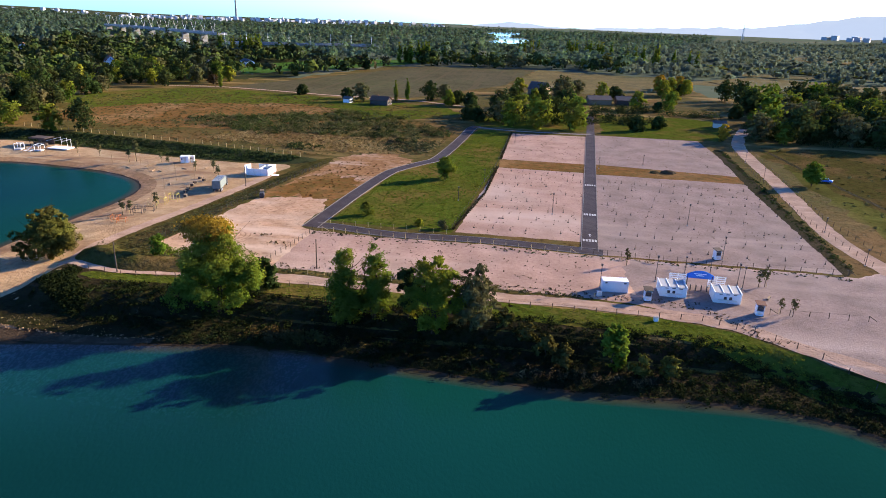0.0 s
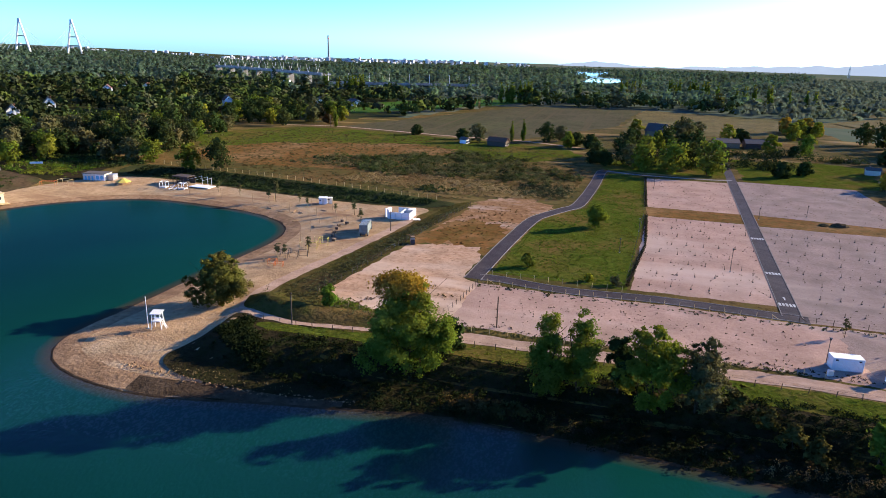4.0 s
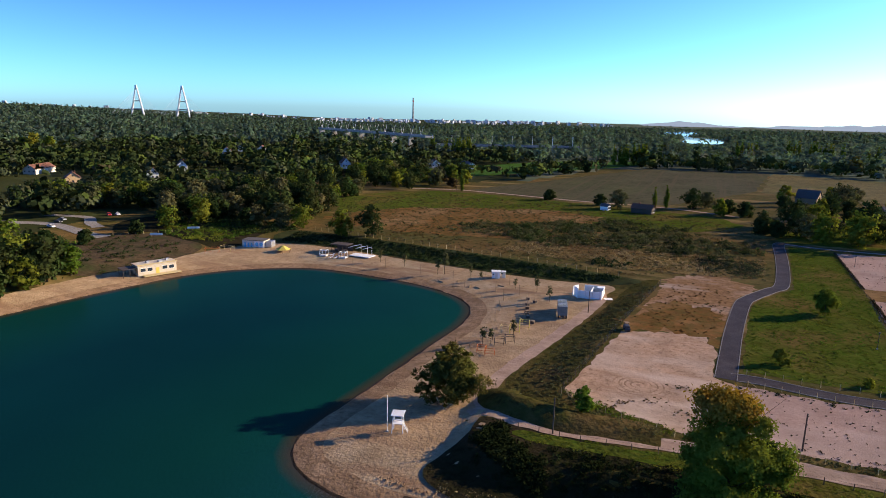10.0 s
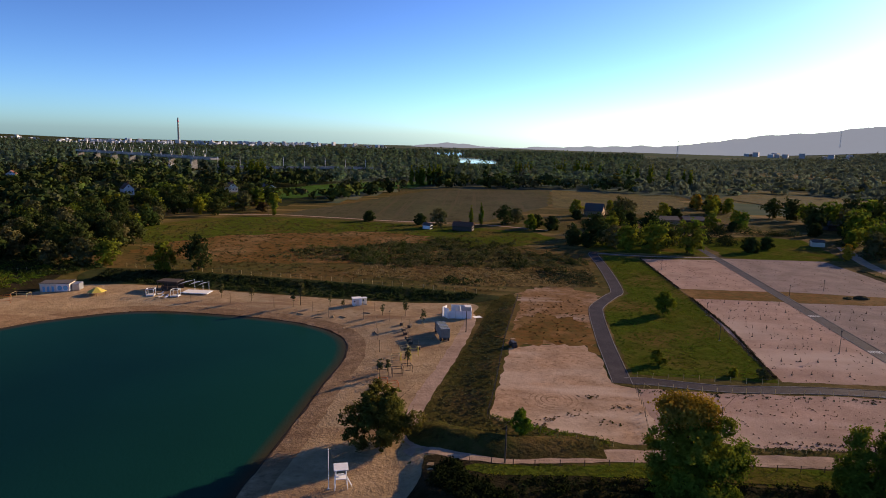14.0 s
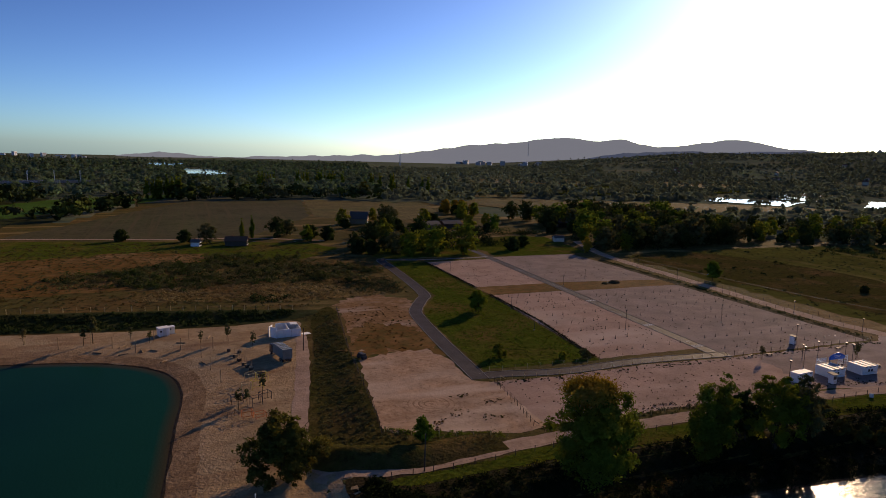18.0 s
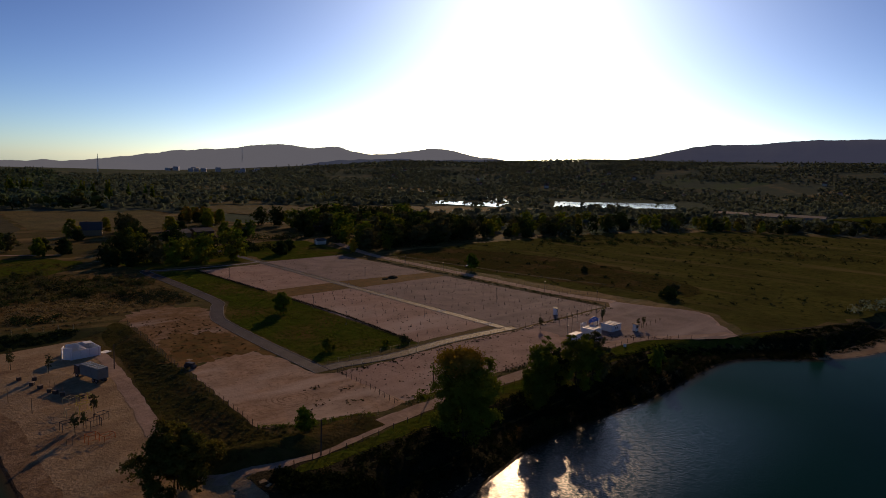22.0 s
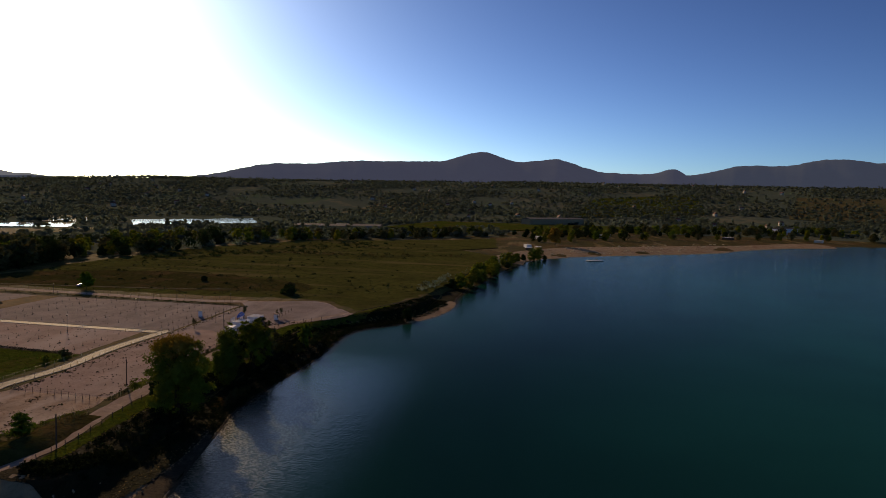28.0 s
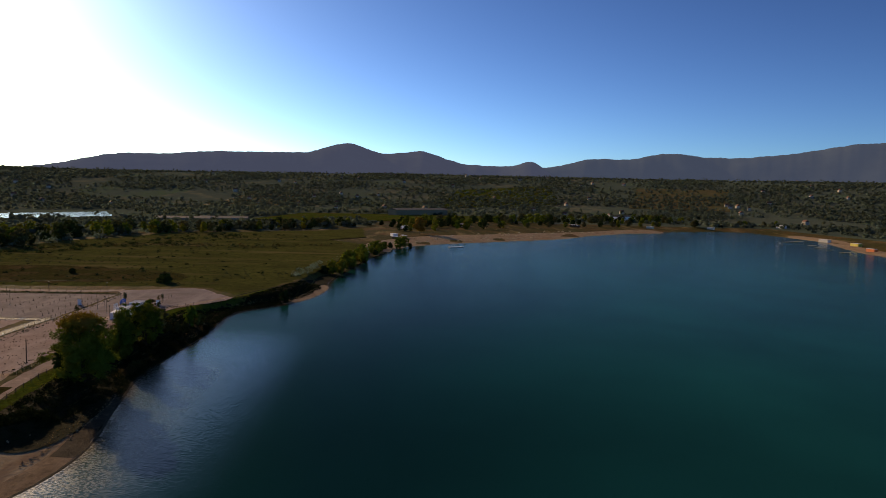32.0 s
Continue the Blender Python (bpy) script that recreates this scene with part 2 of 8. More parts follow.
M = {
    "meadow": surface("meadow", (0.075, 0.078, 0.018), (0.13, 0.092, 0.03), (0.21, 0.115, 0.042), 0.02, 0.35, bump=1.0,
                      tracks=(0.06, (0.27, 0.18, 0.07), (0.22, 1.0, 1.0, 8)), mottle=0.8, matt=0.35),
    "lawn": surface("lawn", (0.062, 0.102, 0.012), (0.105, 0.118, 0.02), (0.17, 0.11, 0.036), 0.045, 0.5, bump=1.0, mottle=0.75, spec=0.0, matt=0.35),
    "slope": surface("slope", (0.062, 0.066, 0.016), (0.10, 0.078, 0.026), (0.16, 0.10, 0.042), 0.06, 0.6, bump=1.0, spec=0.0, mottle=0.8, matt=0.35),
    "mown_meadow": surface("mown_meadow", (0.088, 0.10, 0.024), (0.13, 0.12, 0.034), (0.065, 0.066, 0.02), 0.03, 0.3, bump=1.0, spec=0.0, mottle=0.75,
                           tracks=(0.06, (0.15, 0.12, 0.045), (1.0, 0.14, 1.0, 20))),
    "rust_dirt": surface("rust_dirt", (0.37, 0.20, 0.10), (0.25, 0.135, 0.055), (0.50, 0.33, 0.23), 0.075, 0.8, bump=0.4, matt=0.35, mottle=0.6,
                         tracks=(0.11, (0.42, 0.30, 0.22), (0.3, 1.0, 1.0, 20))),
    "green_field": surface("green_field", (0.05, 0.14, 0.02), (0.06, 0.12, 0.02), None, 0.01, 0.3),
    "plough": surface("plough", (0.105, 0.088, 0.048), (0.085, 0.077, 0.036), (0.088, 0.09, 0.036), 0.008, 0.25, bump=0.8,
                      tracks=(0.3, (0.095, 0.074, 0.038), (1.0, 0.02, 1.0, 18))),
    "stubble": surface("stubble", (0.19, 0.14, 0.058), (0.14, 0.115, 0.045), (0.105, 0.11, 0.04), 0.012, 0.3, mottle=0.7),
    "rust_grass": surface("rust_grass", (0.24, 0.10, 0.032), (0.13, 0.09, 0.024), (0.28, 0.16, 0.07), 0.04, 0.4),
    "gravel": surface("gravel", (0.50, 0.335, 0.265), (0.42, 0.27, 0.21), (0.45, 0.33, 0.27), 0.03, 1.4, bump=0.35,
                      tracks=(0.05, (0.50, 0.38, 0.31), (0.15, 1.0, 1.0, 40)), mottle=0.22),
    "grey_gravel": surface("grey_gravel", (0.35, 0.265, 0.23), (0.28, 0.205, 0.178), (0.31, 0.245, 0.213), 0.03, 1.4, bump=0.35,
                           tracks=(0.05, (0.42, 0.325, 0.275), (0.15, 1.0, 1.0, 40)), mottle=0.25),
    "orange_dirt": surface("orange_dirt", (0.60, 0.39, 0.25), (0.47, 0.28, 0.17), (0.55, 0.41, 0.30), 0.05, 0.8, bump=0.3, matt=0.35,
                           tracks=(0.09, (0.58, 0.42, 0.31), (0.2, 1.0, 1.0, 65)), mottle=0.6, rings=((-84.0, -39.6, 6.5), (-76.0, -35.0, 4.2))),
    "sand": surface("sand", (0.53, 0.355, 0.20), (0.43, 0.28, 0.155), (0.47, 0.345, 0.21), 0.05, 0.8, matt=0.35, bump=0.7,
                    tracks=(0.14, (0.27, 0.16, 0.09), (0.3, 1.0, 1.0, 25)), mottle=0.35),
    "damp_sand": surface("damp_sand", (0.38, 0.235, 0.13), (0.29, 0.175, 0.095), (0.44, 0.285, 0.165), 0.12, 0.8, 0.8, bump=0.6, mottle=0.5,
                         tracks=(0.3, (0.21, 0.125, 0.07), (0.12, 1.0, 1.0, 90))),
    "wet_sand": surface("wet_sand", (0.08, 0.056, 0.034), (0.055, 0.038, 0.023), None, 0.1, 1.0, 0.55, bump=0.3),
    "track": surface("track", (0.54, 0.365, 0.265), (0.44, 0.29, 0.205), (0.42, 0.30, 0.225), 0.05, 0.9, bump=0.4, mottle=0.25,
                     tracks=(0.5, (0.50, 0.35, 0.26), (0.2, 1.0, 1.0, 0)), matt=0.35),
    "asphalt": surface("asphalt", (0.078, 0.062, 0.06), (0.062, 0.05, 0.05), (0.095, 0.077, 0.074), 0.06, 2.0, 0.65, bump=0.25, spec=0.03, mottle=0.3),
    "kerb": surface("kerb", (0.34, 0.31, 0.28), (0.26, 0.235, 0.215), None, 0.2, 2.0, bump=0.2),
    # near-black greens and browns: the lake bank's shade is part of this colour
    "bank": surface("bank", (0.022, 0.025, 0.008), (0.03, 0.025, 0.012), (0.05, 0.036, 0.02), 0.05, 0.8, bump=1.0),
    "mud": surface("mud", (0.085, 0.058, 0.036), (0.06, 0.042, 0.026), (0.15, 0.105, 0.068), 0.12, 0.9, 0.8, bump=0.6),
    "soil": surface("soil", (0.12, 0.08, 0.045), (0.085, 0.06, 0.033), (0.05, 0.06, 0.022), 0.09, 0.7, bump=0.9),
    "forest_floor": surface("forest_floor", (0.035, 0.05, 0.015), (0.05, 0.05, 0.02), (0.08, 0.09, 0.03), 0.01, 0.2, bump=0.6),
    "bark": surface("bark", (0.10, 0.075, 0.05), (0.06, 0.045, 0.03), None, 0.3, 3.0, bump=0.8),
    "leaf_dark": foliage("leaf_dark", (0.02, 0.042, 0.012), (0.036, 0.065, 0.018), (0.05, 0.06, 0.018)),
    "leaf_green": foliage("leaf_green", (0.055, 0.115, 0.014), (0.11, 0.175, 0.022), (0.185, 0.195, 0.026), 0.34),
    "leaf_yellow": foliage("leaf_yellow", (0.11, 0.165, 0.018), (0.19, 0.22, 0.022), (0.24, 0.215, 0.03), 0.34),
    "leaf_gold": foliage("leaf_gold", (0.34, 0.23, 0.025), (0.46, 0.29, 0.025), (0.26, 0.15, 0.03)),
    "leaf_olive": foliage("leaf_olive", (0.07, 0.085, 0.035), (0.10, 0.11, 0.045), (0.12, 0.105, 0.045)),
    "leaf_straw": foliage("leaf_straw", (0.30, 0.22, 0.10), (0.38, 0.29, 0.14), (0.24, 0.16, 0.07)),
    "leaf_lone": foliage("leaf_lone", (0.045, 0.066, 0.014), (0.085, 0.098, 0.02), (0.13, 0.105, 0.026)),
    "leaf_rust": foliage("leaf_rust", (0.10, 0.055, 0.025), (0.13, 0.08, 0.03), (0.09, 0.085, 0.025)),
    "white": paint("white", (0.74, 0.74, 0.73), 0.65),
    "offwhite": paint("offwhite", (0.66, 0.60, 0.50), 0.6),
    "wood": paint("wood", (0.28, 0.19, 0.11), 0.7),
    "dark_wood": paint("dark_wood", (0.075, 0.055, 0.042), 0.75),
    "pale_wood": paint("pale_wood", (0.52, 0.40, 0.20), 0.65),
    "steel": paint("steel", (0.42, 0.43, 0.44), 0.4, 0.7),
    "dark_metal": paint("dark_metal", (0.05, 0.05, 0.055), 0.5, 0.4),
    "glass": paint("glass", (0.03, 0.04, 0.05), 0.08),
    "blue_sign": paint("blue_sign", (0.02, 0.16, 0.55), 0.4),
    "blue_deco": paint("blue_deco", (0.10, 0.42, 0.62), 0.5),
    "orange": paint("orange", (0.62, 0.17, 0.05), 0.6),
    "yellow": paint("yellow", (0.62, 0.48, 0.10), 0.6),
    "peach": paint("peach", (0.62, 0.42, 0.22), 0.7),
    "beige": paint("beige", (0.60, 0.50, 0.36), 0.7, wear=0.5),
    "town_wall": paint("town_wall", (0.42, 0.36, 0.29), 0.9),
    # white walls dulled to grey-blue, with the air's haze in the paint
    "haze_white": paint("haze_white", (0.42, 0.44, 0.47), 0.8),
    "red": paint("red", (0.55, 0.02, 0.03), 0.4),
    "red_roof": paint("red_roof", (0.17, 0.075, 0.05), 0.8, wear=0.5),
    "grey_roof": paint("grey_roof", (0.10, 0.09, 0.085), 0.85, wear=0.5),
    "concrete": surface("concrete", (0.42, 0.41, 0.39), (0.34, 0.33, 0.31), None, 0.1, 1.0, 0.8, bump=0.2),
    "truck_grey": paint("truck_grey", (0.15, 0.18, 0.17), 0.6, wear=0.6, scale=0.9),
    "road_paint": surface("road_paint", (0.62, 0.62, 0.60), (0.5, 0.5, 0.48), None, 0.2, 2.0, 0.9, bump=0.1, spec=0.0, mottle=0.2),
    "tyre": paint("tyre", (0.025, 0.025, 0.025), 0.8),
    "grey_tarp": paint("grey_tarp", (0.30, 0.31, 0.32), 0.6, scale=0.8),
}


def water_material():
    m, nt, b = nodes_of("lake_water")
    at = nt.nodes.new("ShaderNodeAttribute")
    at.attribute_name = "depth"
    r = nt.nodes.new("ShaderNodeMapRange")
    r.inputs[1].default_value, r.inputs[2].default_value = 0.3, 3.0
    nt.links.new(at.outputs["Fac"], r.inputs[0])
    r2 = nt.nodes.new("ShaderNodeMapRange")
    r2.inputs[1].default_value, r2.inputs[2].default_value = 6.0, 45.0
    nt.links.new(at.outputs["Fac"], r2.inputs[0])
    r3 = nt.nodes.new("ShaderNodeMapRange")
    r3.inputs[1].default_value, r3.inputs[2].default_value = 60.0, 160.0
    nt.links.new(at.outputs["Fac"], r3.inputs[0])
    deep = mixed(nt, r2.outputs[0], (0.0008, 0.042, 0.034), (0.0004, 0.028, 0.032))
    deep = mixed(nt, r3.outputs[0], deep, (0.0006, 0.076, 0.073))
    deep = mixed(nt, noise_fac(nt, 0.012, 0.35, 0.7, 3.0), deep, mixed(nt, 0.35, deep, (0.001, 0.008, 0.010)))
    nt.links.new(mixed(nt, r.outputs[0], (0.042, 0.034, 0.021), deep), b.inputs["Base Color"])
    b.inputs["Roughness"].default_value, b.inputs["IOR"].default_value = 0.01, 1.03
    glint_zone = nt.nodes.new("ShaderNodeAttribute")
    glint_zone.attribute_name = "glint_zone"
    glint_mask = nt.nodes.new("ShaderNodeMath")
    glint_mask.operation = "MULTIPLY"
    nt.links.new(noise_fac(nt, 3.0, 0.2, 0.55, 3.0, (1.0, 0.6, 1.0, 30)), glint_mask.inputs[0])
    nt.links.new(glint_zone.outputs["Fac"], glint_mask.inputs[1])
    glint = glint_mask.outputs[0]
    # higher IOR and roughness inside the zone, so that sun glitter appears there
    for sock, lo, hi in (("IOR", 1.03, 1.28), ("Roughness", 0.02, 0.3)):
        mr = nt.nodes.new("ShaderNodeMapRange")
        mr.inputs[3].default_value, mr.inputs[4].default_value = lo, hi
        nt.links.new(glint, mr.inputs[0])
        nt.links.new(mr.outputs[0], b.inputs[sock])
    add_bump(nt, b, noise_fac(nt, 2.2, 0.2, 0.8, 5.0, (1.0, 0.6, 1.0, 30)), 0.13, 0.2)
    return m


# the bank weeds' leaves are almost black, with the bank's shade painted in
for k, (a, b2, c) in {"weed_shaded": ((0.009, 0.014, 0.004), (0.016, 0.022, 0.006), (0.02, 0.02, 0.007)), "wood_dark": ((0.022, 0.036, 0.011), (0.03, 0.045, 0.013), (0.04, 0.042, 0.014)), "wood_green": ((0.036, 0.058, 0.012), (0.048, 0.068, 0.014), (0.065, 0.066, 0.015)),
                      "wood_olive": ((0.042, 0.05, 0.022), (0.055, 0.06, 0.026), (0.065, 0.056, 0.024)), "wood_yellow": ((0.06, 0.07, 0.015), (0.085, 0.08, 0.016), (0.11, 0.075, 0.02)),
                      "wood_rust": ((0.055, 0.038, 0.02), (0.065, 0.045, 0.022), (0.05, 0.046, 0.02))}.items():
    # far copies are paler and bluer, distance haze mixed into the leaves
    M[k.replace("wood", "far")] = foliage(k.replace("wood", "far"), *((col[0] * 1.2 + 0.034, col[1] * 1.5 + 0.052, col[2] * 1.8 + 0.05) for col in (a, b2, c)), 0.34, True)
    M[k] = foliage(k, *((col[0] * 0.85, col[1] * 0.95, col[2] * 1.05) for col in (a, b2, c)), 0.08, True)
# trees of the plain: grey-green lifted to stand in for hazy air
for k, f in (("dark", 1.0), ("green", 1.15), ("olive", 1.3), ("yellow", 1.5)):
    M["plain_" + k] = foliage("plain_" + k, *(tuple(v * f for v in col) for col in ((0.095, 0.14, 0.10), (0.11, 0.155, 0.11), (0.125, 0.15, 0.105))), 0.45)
M["water"] = water_material()


def far_water_material():
    m, nt, b = nodes_of("far_water")
    b.inputs["Base Color"].default_value = (0.06, 0.10, 0.12, 1)
    b.inputs["Roughness"].default_value = 0.08
    add_bump(nt, b, noise_fac(nt, 0.4, 0.2, 0.8, 3.0), 0.03, 0.3)
    return m


M["far_water"] = far_water_material()


def far_land_material():
    """The plain far off: a patchwork of stubble, fallow and grass with dark hedges and copses, haze painted into the
    colours.
    """
    m, nt, b = nodes_of("far_land")
    geo = nt.nodes.new("ShaderNodeNewGeometry")
    mp = nt.nodes.new("ShaderNodeMapping")
    mp.inputs["Scale"].default_value, mp.inputs["Rotation"].default_value = (0.0035, 0.009, 0.0), (0, 0, radians(25))
    nt.links.new(geo.outputs["Position"], mp.inputs[0])
    cell = nt.nodes.new("ShaderNodeTexVoronoi")
    cell.inputs["Scale"].default_value = 1.0
    nt.links.new(mp.outputs[0], cell.inputs["Vector"])
    pick = nt.nodes.new("ShaderNodeValToRGB")
    pick.color_ramp.interpolation = "CONSTANT"
    for k, (at, c) in enumerate(((0.0, (0.08, 0.105, 0.07)), (0.3, (0.125, 0.125, 0.08)), (0.5, (0.085, 0.125, 0.066)), (0.7, (0.15, 0.145, 0.092)), (0.85, (0.085, 0.10, 0.072)))):
        e = pick.color_ramp.elements[k] if k < 2 else pick.color_ramp.elements.new(at)
        e.position, e.color = at, (*c, 1)
    sep = nt.nodes.new("ShaderNodeSeparateColor")
    nt.links.new(cell.outputs["Color"], sep.inputs[0])
    nt.links.new(sep.outputs[0], pick.inputs[0])
    col = mixed(nt, noise_fac(nt, 0.012, 0.46, 0.54, 6.0), pick.outputs[0], (0.075, 0.10, 0.075))
    col = mixed(nt, noise_fac(nt, 0.05, 0.4, 0.62, 5.0), col, (0.09, 0.11, 0.08))
    nt.links.new(col, b.inputs["Base Color"])
    b.inputs["Roughness"].default_value, b.inputs["Specular IOR Level"].default_value = 0.95, 0.0
    add_bump(nt, b, noise_fac(nt, 0.03, 0.3, 0.7, 6.0), 0.35, 2.0)
    return m


M["far_land"] = far_land_material()


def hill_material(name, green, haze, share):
    """Distant wooded hills, a backdrop: kilometres of bright air are painted in as emission."""
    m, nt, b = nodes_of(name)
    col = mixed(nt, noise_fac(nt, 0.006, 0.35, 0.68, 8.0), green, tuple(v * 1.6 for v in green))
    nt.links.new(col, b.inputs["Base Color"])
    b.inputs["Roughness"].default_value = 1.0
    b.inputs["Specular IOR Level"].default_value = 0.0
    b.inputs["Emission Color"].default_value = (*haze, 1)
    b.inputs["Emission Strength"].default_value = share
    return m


# ---- plan ----
WATER = -3.2
SHORE_NEAR = [(157, -118), (122, -115.5), (100, -117), (84, -115.5), (70, -112), (58, -106), (49, -99.5), (42, -93), (35, -88.5), (26, -86.2), (14, -86.2), (-6, -87.2), (-22, -86.4), (-42, -85), (-60, -84.8),
              (-75, -87.5), (-89, -90), (-100, -92.5), (-111, -93.5), (-122, -92), (-131, -88), (-136, -80), (-135.5, -66), (-134.5, -50),
              (-133.5, -28), (-132.5, -11), (-136, 4.5), (-148, 15.5), (-168, 21.5), (-200, 23.5), (-220, 13), (-233, -3), (-240, -27), (-245, -52)]
SHORE_FAR = [(-252, -90), (-262, -140), (-270, -260), (-220, -450), (-60, -600), (150, -680), (330, -606), (460, -640), (570, -690), (640, -700),
             (735, -690), (700, -600), (640, -520), (605, -450), (554, -388), (491, -338), (440, -266), (396, -204), (366, -174), (338, -155), (308, -147), (252, -134), (205, -125)]


def spline(pts, step=2.0, closed=False, corner=False):
    """A smooth line through control points, resampled at even steps."""
    p = np.array(pts, float)
    n = len(p)
    out = []
    for i in range(n if closed else n - 1):
        a, b, c, d = (p[(i + k) % n] if closed else p[min(max(i + k, 0), n - 1)] for k in (-1, 0, 1, 2))
        if corner:
            a, d = 2 * b - c, 2 * c - b
        for u in np.linspace(0, 1, max(2, int(np.linalg.norm(c - b) / step) + 1), endpoint=False):
            out.append(0.5 * (2 * b + (c - a) * u + (2 * a - 5 * b + 4 * c - d) * u * u + (3 * b - a - 3 * c + d) * u ** 3))
    if not closed:
        out.append(p[-1])
    return np.array(out)


LAKE = spline(SHORE_NEAR + SHORE_FAR, 5.0, True)
BEACH_ZONE = np.array([(-107.5, -65.5), (-98, -50), (-96, -38), (-92, 2), (-87, 43), (-100, 47.5), (-140, 57), (-190, 64.5), (-235, 66), (-256, 40), (-266, 0),
                       (-275, -60), (-290, -140), (-200, -140), (-140, -110), (-88, -97), (-94, -80.5), (-106, -76)], float)


def signed(x, y, poly):
    """Distance to a closed line, positive inside."""
    best, inside = np.full(x.shape, 1e9), np.zeros(x.shape, bool)
    for (ax, ay), (bx, by) in zip(poly, np.roll(poly, -1, 0)):
        dx, dy = bx - ax, by - ay
        u = np.clip(((x - ax) * dx + (y - ay) * dy) / (dx * dx + dy * dy + 1e-12), 0, 1)
        best = np.minimum(best, (x - ax - u * dx) ** 2 + (y - ay - u * dy) ** 2)
        cross = ((ay > y) != (by > y)) & (x < (bx - ax) * (y - ay) / (by - ay + 1e-12) + ax)
        inside ^= cross
    return np.where(inside, 1, -1) * np.sqrt(best)


def smooth(a, b, v):
    u = np.clip((v - a) / (b - a), 0, 1)
    return u * u * (3 - 2 * u)


def height(x, y):
    """The lie of the land."""
    x, y = np.asarray(x, float), np.asarray(y, float)
    d = -signed(x, y, LAKE)
    bank = WATER + 0.5 / 8 * np.clip(d, 0, 8) + 2.7 * smooth(8, 14.5, d)
    edge = signed(x, y, BEACH_ZONE)
    steep = smooth(-68, -54, y)
    w = smooth(0, 9, edge) * steep + smooth(0, 4, edge) * (1 - steep)
    beach = WATER + 1.75 * (1 - np.exp(-np.clip(d, 0, None) / 14)) + 0.006 * np.clip(d, 0, 60)
    far_shore = smooth(230, 330, np.hypot(x + 100, y + 60))
    bank = bank * (1 - far_shore) + far_shore * (WATER + 2.4 * smooth(0, 60, d) + 0.8 * smooth(60, 110, d))
    h = bank * (1 - w) + beach * w
    h = np.where(d < 0, WATER - np.clip(-d * 0.22, 0, 5) - 0.02, h)
    r, az = np.hypot(x + 120, y + 150), np.degrees(np.arctan2(x + 120, y + 150))
    rise = 62 * smooth(26, 44, az) + 25 * smooth(46, 58, az) + 22 * smooth(60, 95, az)
    rise = rise * (1 - smooth(150, 175, az)) + 34 * (1 - smooth(-58, -40, az)) * smooth(-110, -90, az) - 30 * smooth(-42, -30, az) * (1 - smooth(20, 32, az))
    return h + rise * smooth(1150, 2700, r)


def drop_z(x, y):
    return float(height(np.array([x]), np.array([y]))[0])


def mesh_from(name, verts, faces, mat):
    me = bpy.data.meshes.new(name)
    me.from_pydata([tuple(map(float, v)) for v in verts], [], faces)
    me.materials.append(mat)
    me.update()
    return me


def quads_mesh(name, verts, mat, normals=None, per=4):
    """A mesh of separate faces of `per` corners from one array of corners."""
    verts = np.asarray(verts, np.float32).reshape(-1, 3)
    n = len(verts) // per
    me = bpy.data.meshes.new(name)
    me.vertices.add(len(verts))
    me.vertices.foreach_set("co", verts.ravel())
    me.loops.add(len(verts))
    me.loops.foreach_set("vertex_index", np.arange(len(verts), dtype=np.int32))
    me.polygons.add(n)
    me.polygons.foreach_set("loop_start", np.arange(0, len(verts), per, dtype=np.int32))
    me.polygons.foreach_set("loop_total", np.full(n, per, np.int32))
    me.materials.append(mat)
    me.update(calc_edges=True)
    if normals is not None:
        me.shade_smooth()
        me.normals_split_custom_set_from_vertices(np.repeat(np.asarray(normals, np.float32), per, 0))
    return me


def grid_mesh(name, xs, ys, zfun, mat, keep=None):
    gx, gy = np.meshgrid(xs, ys)
    z = zfun(gx.ravel(), gy.ravel())
    v = np.stack([gx.ravel(), gy.ravel(), z], 1)
    nx, ny = len(xs), len(ys)
    i = (np.arange(ny - 1)[:, None] * nx + np.arange(nx - 1)[None]).ravel()
    f = np.stack([i, i + 1, i + nx + 1, i + nx], 1)
    if keep is not None:
        f = f[keep(v)[f].any(1)]
    me = bpy.data.meshes.new(name)
    me.vertices.add(len(v))
    me.vertices.foreach_set("co", v.astype(np.float32).ravel())
    me.loops.add(f.size)
    me.loops.foreach_set("vertex_index", f.astype(np.int32).ravel())
    me.polygons.add(len(f))
    me.polygons.foreach_set("loop_start", np.arange(0, f.size, 4, dtype=np.int32))
    me.polygons.foreach_set("loop_total", np.full(len(f), 4, np.int32))
    me.materials.append(mat)
    me.update(calc_edges=True)
    me.shade_smooth()
    return me, v


def spaced(lo, hi, step, far_lo, far_hi, grow=1.14):
    mid = list(np.arange(lo, hi + step / 2, step))
    s, v, up = step, hi, []
    while v < far_hi:
        s = min(s * grow, 260)
        v += s
        up.append(v)
    s, v, down = step, lo, []
    while v > far_lo:
        s = min(s * grow, 260)
        v -= s
        down.append(v)
    return np.array(down[::-1] + mid + up)


XS = spaced(-300, 170, 2.0, -4800, 4600)
YS = spaced(-130, 110, 2.0, -4700, 4600)
ground_mesh, gv = grid_mesh("ground", XS, YS, height, M["meadow"])
ground = tagged(new("ground", ground_mesh), "dry autumn meadow ground with green and ochre grass", "ground", kind="structure")

ground_mesh.materials.append(M["forest_floor"])
CORE = np.array([(-330, -140), (-335, 95), (-340, 235), (-330, 330), (-240, 300), (-205, 330), (-165, 480), (-130, 492), (88, 470), (98, 330), (215, 290), (222, 150), (300, 124),
                 (440, 100), (520, -40), (610, -112), (760, -130), (790, -300), (800, -760), (0, -800), (-330, -500)], float)
ground_mesh.materials.append(M["bank"])
ground_mesh.materials.append(M["sand"])
